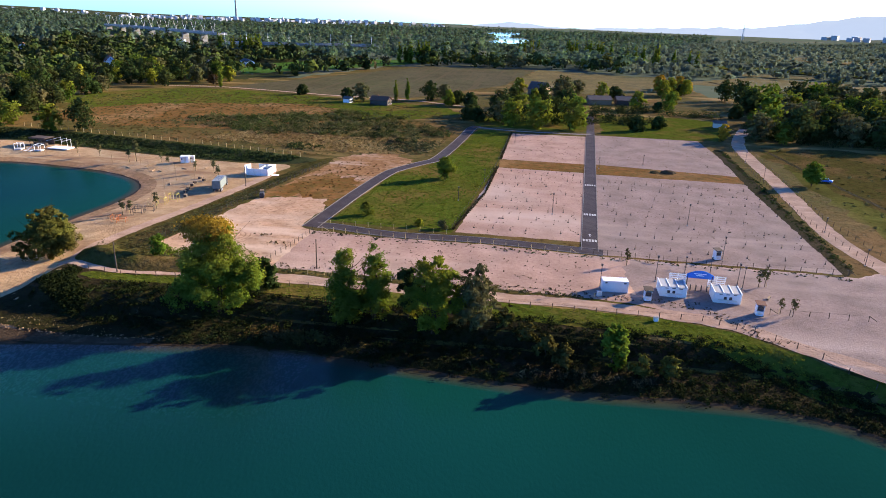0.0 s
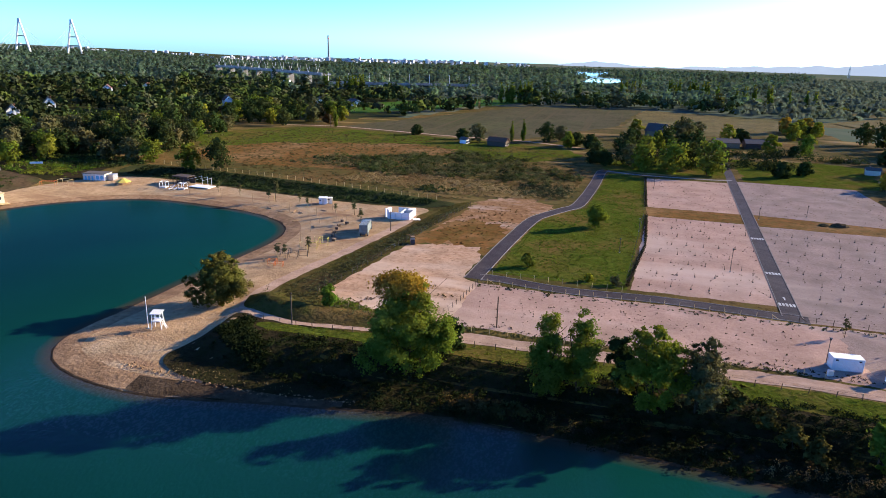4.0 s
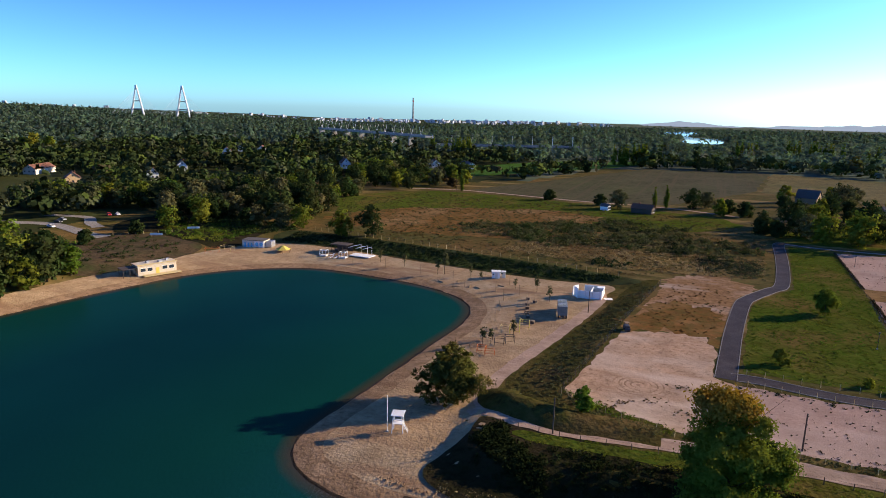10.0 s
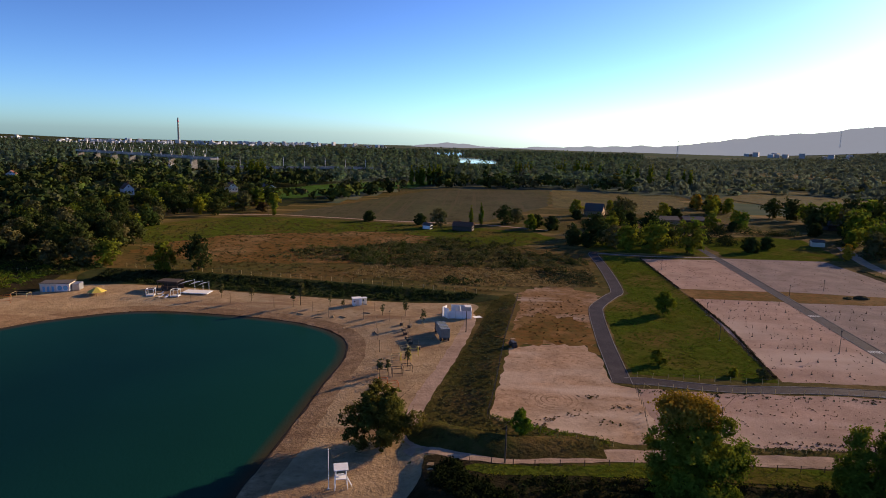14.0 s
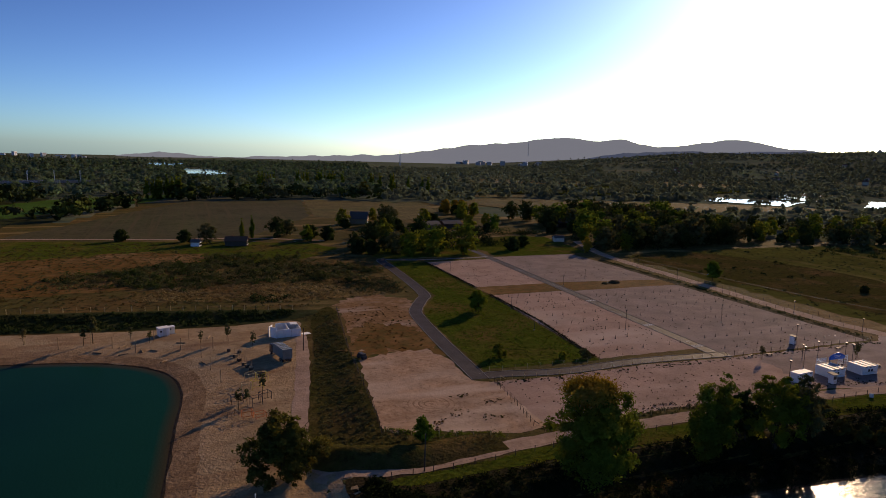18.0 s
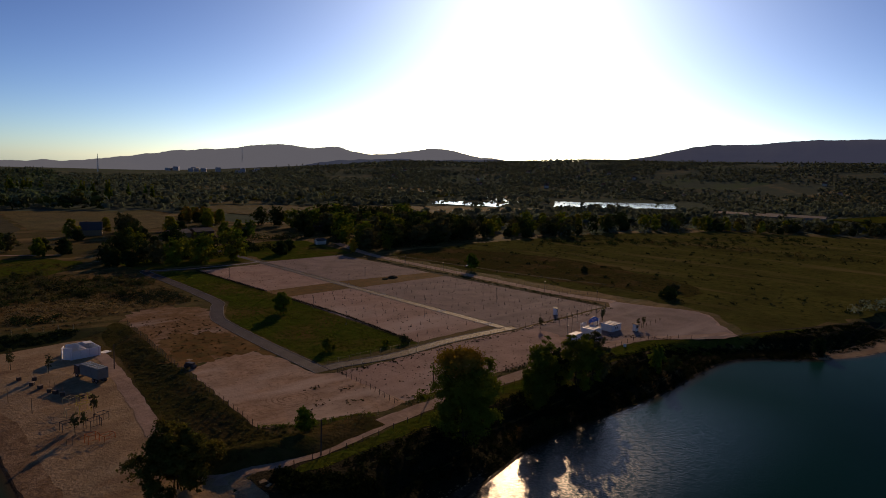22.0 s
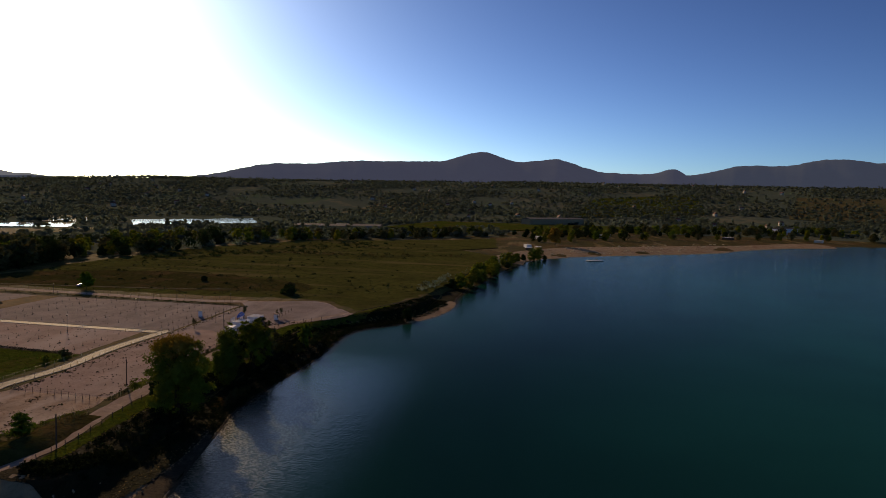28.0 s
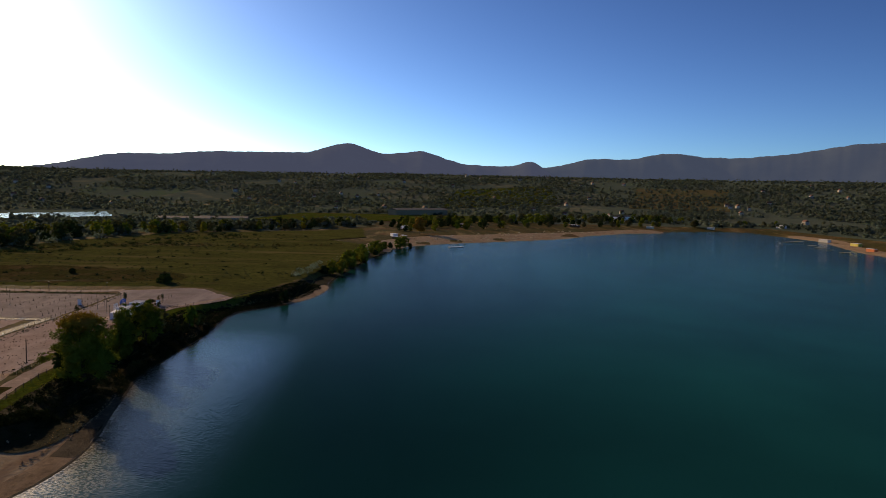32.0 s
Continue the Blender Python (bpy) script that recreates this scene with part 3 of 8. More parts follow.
gc = np.zeros(len(ground_mesh.polygons) * 3)
ground_mesh.polygons.foreach_get("center", gc)
gc = gc.reshape(-1, 3)
kind = (signed(gc[:, 0], gc[:, 1], CORE) < 0).astype(np.int32)
foot = (gc[:, 0] > -120) & (gc[:, 0] < -84) & (gc[:, 1] > -94) & (gc[:, 1] < -66)
kind[foot] = np.where((signed(gc[foot, 0], gc[foot, 1], BEACH_ZONE) > 1.5) & (gc[foot, 0] < -102), 3, 2)
ground_mesh.materials.append(M["far_land"])
bearing = np.degrees(np.arctan2(gc[:, 0] + 110, gc[:, 1] + 160))
kind[(kind == 1) & (bearing > -12) & (bearing < 160)] = 4
ground_mesh.polygons.foreach_set("material_index", kind)

LX, LY = XS[(XS > -330) & (XS < 780)], YS[(YS > -740) & (YS < 40)]
lake_mesh, lv = grid_mesh("water", LX, LY, lambda x, y: np.full(x.shape, WATER), M["water"],
                          keep=lambda v: signed(v[:, 0], v[:, 1], LAKE) > -6)
att = lake_mesh.attributes.new("depth", "FLOAT", "POINT")
att.data.foreach_set("value", np.clip(signed(lv[:, 0], lv[:, 1], LAKE), 0, 200).astype(np.float32))
att = lake_mesh.attributes.new("glint_zone", "FLOAT", "POINT")          # water along the southern bank made more mirror-like, to place the sun's glitter
att.data.foreach_set("value", (smooth(-128, -100, lv[:, 1]) * (1 - smooth(-84, -78, lv[:, 1])) * smooth(-150, -120, lv[:, 0]) * (1 - smooth(-60, 10, lv[:, 0]))).astype(np.float32))
water = tagged(new("water", lake_mesh), "calm deep teal lake water with faint ripples", "lake", kind="structure")


def sheet(name, pts, z, mat, label, category, jitter=0.25, step=1.5, curved=False):
    """A flat piece of land with slightly ragged edges."""
    line = spline(pts, step, True, not curved)
    nz = [noise.noise(Vector((x * 0.35, y * 0.35, 7))) * jitter * 2 for x, y in line]
    t = np.roll(line, -1, 0) - np.roll(line, 1, 0)
    t /= np.linalg.norm(t, axis=1)[:, None] + 1e-9
    line = line + np.stack([t[:, 1], -t[:, 0]], 1) * np.array(nz)[:, None]
    from mathutils import geometry
    co = [Vector((x, y, z)) for x, y in line]
    tris = geometry.tessellate_polygon([co])
    me = mesh_from(name, co, [tuple(f) for f in tris], mat)
    bm = bmesh.new()
    bm.from_mesh(me)
    for f in bm.faces:
        if f.normal.z < 0:
            f.normal_flip()
    bm.to_mesh(me)
    bm.free()
    return tagged(new(name, me), label, category, kind="structure")


def ribbon_verts(line, offs, lift, jitter=0.0, drape=True):
    t = np.gradient(line, axis=0)
    t /= np.linalg.norm(t, axis=1)[:, None] + 1e-9
    nrm = np.stack([t[:, 1], -t[:, 0]], 1)
    rows = []
    for k, o in enumerate(offs):
        wob = np.array([noise.noise(Vector((x * 0.3, y * 0.3, 3.0 + k))) for x, y in line]) * (jitter if k in (0, len(offs) - 1) else 0)
        p = line + nrm * (o + wob)[:, None]
        z = height(p[:, 0], p[:, 1]) if drape else np.zeros(len(p))
        rows.append(np.column_stack([p, z + (lift[k] if isinstance(lift, (list, tuple)) else lift)]))
    return rows


def ribbon(name, pts, width, mat, label, category, lift=0.05, jitter=0.2, step=2.0, cols=4, curved=True, drape=True):
    """A road or path laid on the land."""
    line = spline(pts, step, False, not curved)
    rows = ribbon_verts(line, np.linspace(-width / 2, width / 2, cols + 1), lift, jitter, drape)
    n = len(line)
    v = np.concatenate(rows)
    f = [(k * n + i, k * n + i + 1, (k + 1) * n + i + 1, (k + 1) * n + i) for k in range(cols) for i in range(n - 1)]
    me = mesh_from(name, v, [q[::-1] for q in f], mat)
    bm = bmesh.new()
    bm.from_mesh(me)
    for q in bm.faces:
        if q.normal.z < 0:
            q.normal_flip()
    bm.to_mesh(me)
    bm.free()
    ob = new(name, me)
    return tagged(ob, label, category, kind="structure") if label else ob


def kerb_line(name, pts, parent, off, curved=True, wide=0.18, tall=0.12):
    """A real kerb: a low stone edge along a line."""
    line = spline(pts, 2.0, False, not curved)
    rows = ribbon_verts(line, [off - wide / 2, off - wide / 2, off + wide / 2, off + wide / 2], [0.0, tall, tall, 0.0], drape=False)
    n = len(line)
    f = [(k * n + i, (k + 1) * n + i, (k + 1) * n + i + 1, k * n + i + 1) for k in range(3) for i in range(n - 1)]
    ob = new(name, mesh_from(name, np.concatenate(rows), f, M["kerb"]))
    ob.parent = parent
    return ob


def shore_strip(name, line, outs, mat, label, category, lift=0.03):
    """A strip along the water's edge, laid on the land between two offsets."""
    rows = ribbon_verts(line, outs, lift, 0.5)
    n = len(line)
    f = [(k * n + i, k * n + i + 1, (k + 1) * n + i + 1, (k + 1) * n + i) for k in range(len(outs) - 1) for i in range(n - 1)]
    me = mesh_from(name, np.concatenate(rows), f, mat)
    bm = bmesh.new()
    bm.from_mesh(me)
    for q in bm.faces:
        if q.normal.z < 0:
            q.normal_flip()
    bm.to_mesh(me)
    bm.free()
    return tagged(new(name, me), label, category, kind="structure")


def draped(name, poly, mat, label, category, lift=0.04, step=2.0, curved=True, jitter=0.6):
    """A piece of sloping land: triangles that follow the ground inside an outline."""
    line = spline(poly, step, True, not curved)
    nz = np.array([noise.noise(Vector((x * 0.25, y * 0.25, 5))) for x, y in line]) * jitter
    t = np.roll(line, -1, 0) - np.roll(line, 1, 0)
    t /= np.linalg.norm(t, axis=1)[:, None] + 1e-9
    line = line + np.stack([t[:, 1], -t[:, 0]], 1) * nz[:, None]
    lo, hi = line.min(0), line.max(0)
    gx, gy = np.meshgrid(np.arange(lo[0], hi[0], step), np.arange(lo[1], hi[1], step))
    gx, gy = gx.ravel(), gy.ravel()
    ok = signed(gx, gy, line) > step * 0.55
    pts = [Vector(p) for p in line] + [Vector((a, b)) for a, b in zip(gx[ok], gy[ok])]
    from mathutils import geometry
    n = len(line)
    v2, _, f2, *_ = geometry.delaunay_2d_cdt(pts, [(i, (i + 1) % n) for i in range(n)], [list(range(n))], 1, 1e-4)
    va = np.array([tuple(p) for p in v2])
    z = height(va[:, 0], va[:, 1]) + lift
    me = mesh_from(name, np.column_stack([va, z]), [tuple(f) for f in f2], mat)
    bm = bmesh.new()
    bm.from_mesh(me)
    for q in bm.faces:
        q.smooth = True
        if q.normal.z < 0:
            q.normal_flip()
    bm.to_mesh(me)
    bm.free()
    return tagged(new(name, me), label, category, kind="structure")


# the sandy beach round the bay
draped("beach", [(-101, -94), (-100, -87), (-101.5, -79), (-103.5, -71), (-105, -62), (-110, -56), (-112.5, -46), (-112, -36), (-106.5, -12), (-103, 8), (-101, 26), (-100, 38),
                 (-112, 39), (-125, 38.5), (-155, 42), (-188, 47), (-214, 50), (-236, 46), (-248, 26), (-253, 0), (-258, -30), (-262, -60), (-266, -100),
                 (-252, -95), (-247, -70), (-244, -48), (-238, -27), (-231, -4), (-219, 11), (-200, 21.5), (-168, 19.5), (-149, 13.5), (-138, 3), (-134.5, -11),
                 (-135.5, -28), (-136.5, -50), (-137.5, -66), (-138, -80), (-132, -90), (-122, -94), (-112, -95)],
       M["sand"], "wide pale sandy beach round the bay", "beach", 0.04)
near_line = spline(SHORE_NEAR, 3.0)
shore_strip("wet_shore", near_line, np.linspace(-0.4, 0.35, 4), M["wet_sand"], "dark wet sand at the water's edge", "shore", 0.07)
# brown mud, its colour also carrying the shadow of the scrub above
bay_line = spline(SHORE_NEAR[SHORE_NEAR.index((-75, -87.5)):SHORE_NEAR.index((-111, -93.5)) + 1], 2.0)
shore_strip("muddy_shore", bay_line, np.linspace(0.35, 4.6, 5), M["mud"], "muddy strip below the bank, darkened with its shade", "shore", 0.065)
bay_line = spline(SHORE_NEAR[SHORE_NEAR.index((-100, -92.5)):], 3.0)
shore_strip("damp_shore", bay_line, np.linspace(0.4, 5.0, 5), M["damp_sand"], "damp brown sand along the waterline", "shore", 0.055)
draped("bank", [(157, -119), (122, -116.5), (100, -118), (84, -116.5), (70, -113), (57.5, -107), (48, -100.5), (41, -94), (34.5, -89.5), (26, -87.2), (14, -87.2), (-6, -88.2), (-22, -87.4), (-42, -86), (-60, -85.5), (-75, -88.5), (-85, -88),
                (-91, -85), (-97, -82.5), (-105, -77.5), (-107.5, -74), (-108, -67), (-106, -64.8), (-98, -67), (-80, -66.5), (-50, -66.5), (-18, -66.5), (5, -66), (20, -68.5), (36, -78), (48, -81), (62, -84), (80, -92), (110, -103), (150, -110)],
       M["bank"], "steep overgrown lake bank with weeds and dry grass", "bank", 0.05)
draped("bank_grass", [(-100, -67.3), (-86, -67), (-73, -64.6), (-52, -64.2), (-20, -63.7), (0, -63.6), (14, -64.6), (24, -67.2), (34, -74), (44, -79.2), (52, -82), (62, -85.5), (78, -93), (74, -94), (60, -88.5), (48, -86.5), (34, -82.5), (26, -77), (14, -71.8), (0, -70.8), (-20, -70), (-52, -69.6), (-73, -69.4), (-98, -70)],
       M["lawn"], "fresh green grass along the bank's top", "verge", 0.09, 1.5)
draped("foreshore", [(55, -105), (70, -112.6), (84, -116), (104, -117.4), (112, -114), (100, -111), (86, -109), (72, -106), (60, -101)], M["sand"], "pale sandy foreshore below the scrub", "shore", 0.12, 1.5)
# shade under the bank, painted as a sheet in the dark bank colour
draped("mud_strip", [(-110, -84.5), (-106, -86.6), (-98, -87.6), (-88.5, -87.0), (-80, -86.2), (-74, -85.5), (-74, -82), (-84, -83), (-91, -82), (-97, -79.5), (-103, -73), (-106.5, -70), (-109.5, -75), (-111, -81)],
       M["bank"], "soil slope at the bank's foot, shade painted in dark", "slope", 0.24, 1.0)
draped("beach_slope", [(-109, -45), (-108.5, -35), (-104, -12), (-100, 8), (-97.5, 25), (-95, 40), (-87, 47), (-92, 2), (-95.5, -37), (-97, -48), (-94, -55), (-80, -58.5), (-82, -61.5),
                       (-98, -61), (-105, -56)],
       M["slope"], "green weedy grass slope above the beach track", "slope", 0.06)

def berm(pts, tops, half, mat, label):
    """A low earth bank with a steep southern face."""
    line = spline(pts, 1.0)
    top = np.interp(np.linspace(0, 1, len(line)), np.linspace(0, 1, len(tops)), tops)
    offs = np.array([-1.0, -0.62, -0.3, 0.0, 0.3, 0.62, 1.0])
    prof = np.array([-0.12, 0.55, 0.92, 1.0, 0.8, 0.4, -0.12])
    rows = ribbon_verts(line, offs * half, 0.0, 0.5)
    n = len(line)
    for k, row in enumerate(rows):
        row[:, 2] += top * prof[k] * np.array([1 + 0.18 * noise.noise(Vector((x * 0.5, y * 0.5, k))) for x, y in row[:, :2]]) + 0.05
    f = [(k * n + i, k * n + i + 1, (k + 1) * n + i + 1, (k + 1) * n + i) for k in range(len(rows) - 1) for i in range(n - 1)]
    me = mesh_from("berm", np.concatenate(rows), f, mat)
    bm = bmesh.new()
    bm.from_mesh(me)
    bmesh.ops.recalc_face_normals(bm, faces=bm.faces)
    if sum(q.normal.z for q in bm.faces) < 0:
        bmesh.ops.reverse_faces(bm, faces=bm.faces)
    bm.to_mesh(me)
    bm.free()
    me.shade_smooth()
    return tagged(new("berm", me), label, "berm", kind="structure")


berm([(-109, -51), (-107, -56.2), (-101.5, -59.4), (-93.5, -60.9), (-85.5, -60), (-78, -59.6)], [0.8, 1.9, 1.8, 1.4, 0.9, 0.2], 4.6, M["slope"], "grassy earth bank above the track, shaded on its steep face")

# gravel lots, dirt and lawn
EDGE = lambda y: -1.3 + 0.046 * (y + 25)      # the main road's west kerb
sheet("gravel_lot", [(-32, -24), (EDGE(-24), -24), (EDGE(51.5), 51.5), (-28, 51.5)], 0.03, M["gravel"], "pale pinkish gravel camping lot with stakes", "lot")
sheet("gravel_lot", [(-28, 66), (EDGE(66), 66), (EDGE(126), 126), (-27.5, 124)], 0.03, M["gravel"], "pale pinkish gravel lot, empty", "lot")
sheet("gravel_lot", [(EDGE(-31) + 3.8, -32), (56, -32), (57.3, 50), (EDGE(50) + 3.8, 50.5)], 0.03, M["grey_gravel"], "wide pinkish gravel camping lot with stakes", "lot")
sheet("gravel_lot", [(EDGE(66) + 3.8, 67), (57.5, 61), (55, 131), (EDGE(131) + 3.8, 131)], 0.03, M["grey_gravel"], "pale gravel lot, empty, with a dark soil heap", "lot")
sheet("gravel_lot", [(-66.5, -31.5), (-45, -32.5), (-25, -31.5), (0, -33), (57, -33.5), (66, -27), (70, -42), (76, -57), (73, -64), (62, -72), (51, -82), (44, -81), (36, -75), (22, -62), (2, -57.5), (-40, -57), (-68, -56.5)], 0.022,
      M["gravel"], "pinkish gravel strip along the lakeside track", "lot", 0.4)
sheet("gravel_yard", [(9, -33.6), (57, -34), (65.5, -28), (69.5, -42), (75.5, -57), (72.5, -63.5), (61.6, -71.5), (51, -81.4), (44, -80.4), (36.5, -74.6), (23, -62.5), (12, -58.5), (6, -47)], 0.03,
      M["grey_gravel"], "greyish trodden gravel of the entrance yard", "lot", 1.2)
sheet("dirt_lot", [(-97, -47), (-94, -27), (-91.5, -8), (-84, -4), (-72, -2), (-69.5, -13), (-70.5, -29), (-66, -32), (-66.5, -57), (-74, -58), (-86, -53), (-95, -51)], 0.03,
      M["orange_dirt"], "bare pinkish dirt lot with tyre marks", "dirt", 0.5)
sheet("dirt_lot", [(-92, -4), (-87, 30), (-84, 54), (-75, 58), (-63, 44), (-67, 14), (-70.5, -4)], 0.02, M["rust_dirt"], "rusty dry weeds and bare orange soil", "dirt", 0.6)
sheet("dirt_lot", [(-91.5, -5), (-89, 14), (-84, 24), (-74, 22), (-66.5, 12), (-69.5, -6), (-80, -2)], 0.04, M["rust_grass"], "brown dry grass over bare soil", "dirt", 3.0, curved=True)
sheet("soil_patch", [(-86, 40), (-83, 58), (-68, 62), (-60, 50), (-64, 40), (-74, 34)], 0.034, M["rust_dirt"], "stained reddish bare soil beside the asphalt lane", "dirt", 3.0, curved=True)
sheet("lawn", [(-64.7, -23), (-33.3, -24.8), (-28.4, 53), (-28, 128), (-43.8, 130), (-45.5, 100), (-48, 56), (-58, 40), (-61, 30), (-63.3, 3)], 0.028, M["lawn"],
      "green rough lawn between lane and gravel lot", "lawn", 0.3)
sheet("verge", [(-28, 52), (EDGE(52), 52), (EDGE(66), 66), (-28, 65.5)], 0.026, M["rust_grass"], "brown weedy strip between gravel lots", "verge", 0.5)
sheet("verge", [(EDGE(50) + 4, 50.5), (57, 50), (57.5, 61), (EDGE(66) + 4, 66.5)], 0.026, M["rust_grass"], "brown weedy strip with a soil heap", "verge", 0.5)
sheet("ditch", [(58, 112), (61, 110), (59, 40), (57.5, -30), (54.5, -33), (54.5, 40), (56.5, 108)], 0.035, M["bank"], "dark grassy ditch beside the gravel road", "verge", 0.3)

main_road = ribbon("road", [(EDGE(-30) + 1.9, -30), (EDGE(200) + 1.9, 200)], 3.7, M["asphalt"], "narrow straight asphalt road with white crossings", "road", 0.045, 0.03, curved=False)
for side in (-1.95, 1.95):
    kerb_line("kerb", [(EDGE(-30) + 1.9, -30), (EDGE(132) + 1.9, 132)], main_road, side, False)
FRONT = [(-66.5, -27.5), (-62, -27.2), (-46, -29.7), (-25, -28.6), (-3, -30), (3.4, -30.5)]
front_road = ribbon("road", FRONT, 3.6, M["asphalt"], "asphalt lane along the gravel strip", "road", 0.05, 0.03)
for side in (-1.95, 1.95):
    kerb_line("kerb", FRONT, front_road, side)
LANE = [(-68, -29), (-67.2, -15), (-66, 4), (-63.5, 30), (-61, 39), (-55, 51), (-51.5, 58), (-49.5, 78), (-48, 105), (-47, 133), (-44, 136)]
lane = ribbon("road", LANE, 3.9, M["asphalt"], "curving dark asphalt lane beside the lawn", "road", 0.055, 0.05)
for side in (-2.1, 2.1):
    kerb_line("kerb", LANE, lane, side)
ribbon("track", [(-47, 136), (-28, 131), (0, 131.5), (8, 134)], 2.2, M["kerb"], "pale concrete path behind the gravel lots", "path", 0.05, 0.1)
ribbon("track", [(-110.5, -60), (-107, -62.5), (-94, -64.5), (-73, -62), (-52, -61.8), (-20, -61.2), (0, -61), (22, -63.5), (34, -71), (44, -76.5), (52, -79)],
       4.2, M["track"], "pale compacted gravel track along the lake", "track", 0.075, 0.6)
ribbon("track", [(-108.5, -61), (-111.5, -53), (-111, -40), (-106.5, -15), (-103, 8), (-101.5, 22), (-103.5, 31)], 3.4, M["track"], "pale gravel track beside the beach", "track", 0.085, 0.5)
ribbon("track", [(66, -30), (62.5, -5), (64.5, 30), (66.5, 60), (68.5, 100), (72, 130), (86, 175)], 5.5, M["track"], "pale gravel road beside the meadow", "track", 0.05, 0.5)

# fields beyond
sheet("field", [(13, 132), (56, 132), (66, 134), (70, 150), (76, 196), (56, 205), (34, 196), (15, 198)], 0.024, M["lawn"], "fresh green grass beyond the gravel lots", "field", 1.2, 4)
sheet("field", [(-46, 139), (-6, 136), (8, 138), (9, 196), (-8, 205), (-50, 170)], 0.022, M["lawn"], "shady green grass below the tall trees", "field", 1.2, 4)
sheet("field", [(-225, 245), (-135, 485), (-28, 500), (-48, 335), (-98, 232), (-150, 222)], 0.06, M["plough"], "dull brown ploughed field", "field", 1.5, 8)
sheet("field", [(-26, 500), (85, 460), (60, 330), (10, 300), (-44, 330)], 0.06, M["stubble"], "tan stubble field", "field", 1.5, 8)
sheet("field", [(-255, 330), (-165, 480), (-125, 590), (-240, 520), (-300, 400)], 0.055, M["green_field"], "bright green crop field", "field", 1.5, 8)
ribbon("track", [(-262, 232), (-225, 240), (-150, 226), (-100, 222), (-60, 205)], 3.0, M["track"], "pale farm track beside the field", "track", 0.07, 0.5)
sheet("field", [(-280, 165), (-245, 225), (-160, 218), (-70, 195), (-75, 150), (-150, 130), (-235, 120)], 0.02, M["lawn"], "green rough meadow", "field", 3.0, 6, True)
sheet("field", [(-245, 100), (-235, 140), (-190, 150), (-120, 128), (-150, 95), (-200, 88)], 0.04, M["rust_grass"], "rusty orange dry weeds", "field", 4.0, 4, True)
sheet("field", [(-228, 136), (-206, 164), (-152, 178), (-122, 160), (-150, 134), (-190, 124)], 0.045, M["rust_grass"], "rusty orange dry weeds among green grass", "field", 5.0, 4, True)
sheet("field", [(80, 118), (75, 42), (76, -10), (80, -52), (76, -66), (56, -82), (80, -93), (112, -102), (200, -112), (330, -124), (420, -60), (430, 60), (300, 120), (160, 128)], 0.02, M["mown_meadow"], "wide green mown meadow", "field", 2.0, 6)
sheet("field", [(79, 112), (127, 121), (152, 46), (128, -30), (104, -44), (92, -10), (86, 27)], 0.03, M["slope"], "brownish rough part of the wide meadow", "field", 3.0, 6, True)
ribbon("ditch", [(80, 112), (84, 70), (90, 24), (98, -8)], 1.6, M["bank"], "dark grassy drain across the meadow", "verge", 0.05, 0.5)
sheet("field", [(300, 118), (322, 100), (318, -20), (336, -84), (400, -72), (428, 0), (425, 58)], 0.045, M["mown_meadow"], "dry yellowish strip beyond the scrub", "field", 3.0, 6, True)
sheet("field", [(230, 90), (420, 78), (500, -60), (560, -110), (420, -120), (260, 20)], 0.035, M["mown_meadow"], "yellowish dry meadow", "field", 2.0, 8)
sheet("field", [(90, 420), (320, 330), (520, 330), (420, 420), (180, 520)], 0.05, M["stubble"], "pale yellowish field", "field", 2.0, 8)
sheet("field", [(700, 60), (980, 20), (1000, -330), (880, -420), (760, -200)], 0.3, M["lawn"], "green field beyond the far beach", "field", 2.0, 10)

# ---- distant hills ----
def ridge(name, az0, az1, radius, base, bumps, mat, label, depth=1100):
    """A range of wooded hills: a skyline of overlapping rounded tops with a long front slope."""
    az = np.arange(az0, az1, 0.18)
    el = np.full(az.shape, float(base))
    for c, amp, w in bumps:
        el += amp * np.exp(-((az - c) / w) ** 2)
    el += np.array([0.09 * noise.noise(Vector((a * 0.9, radius * 0.001, 2))) + 0.035 * noise.noise(Vector((a * 4.1, 3, radius * 0.001))) for a in az])
    end = smooth(az0, az0 + 4, az) * (1 - smooth(az1 - 4, az1, az))
    top = 50 + radius * np.tan(np.radians(el))
    rows = []
    for u in np.linspace(0, 1, 12):
        r = radius - depth * (1 - u)
        k = smooth(-0.05, 1.0, u) * 0.97 + 0.03 * u
        wob = np.array([noise.noise(Vector((a * 0.45, u * 3, radius * 0.002))) for a in az]) * 0.08 * u * (1 - u) * 4
        z = -45 + (top + 45) * end * np.clip(k + wob, 0, 1)
        rows.append(np.column_stack([-120 + r * np.sin(np.radians(az)), -155 + r * np.cos(np.radians(az)), z]))
    r = radius + 60
    rows.append(np.column_stack([-120 + r * np.sin(np.radians(az)), -155 + r * np.cos(np.radians(az)), np.full(len(az), -60.0)]))
    n = len(az)
    f = [(k * n + i, k * n + i + 1, (k + 1) * n + i + 1, (k + 1) * n + i) for k in range(len(rows) - 1) for i in range(n - 1)]
    me = mesh_from(name, np.concatenate(rows), f, mat)
    me.shade_smooth()
    return tagged(new(name, me), label, "hills", kind="structure")


# the second colour is haze, which the hills themselves give off
HILL_A = hill_material("hill_woods_haze", (0.03, 0.035, 0.025), (0.09, 0.13, 0.27), 0.62)
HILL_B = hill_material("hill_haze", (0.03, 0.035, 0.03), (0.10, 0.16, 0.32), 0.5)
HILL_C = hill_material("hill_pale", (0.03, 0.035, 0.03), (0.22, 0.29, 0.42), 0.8)
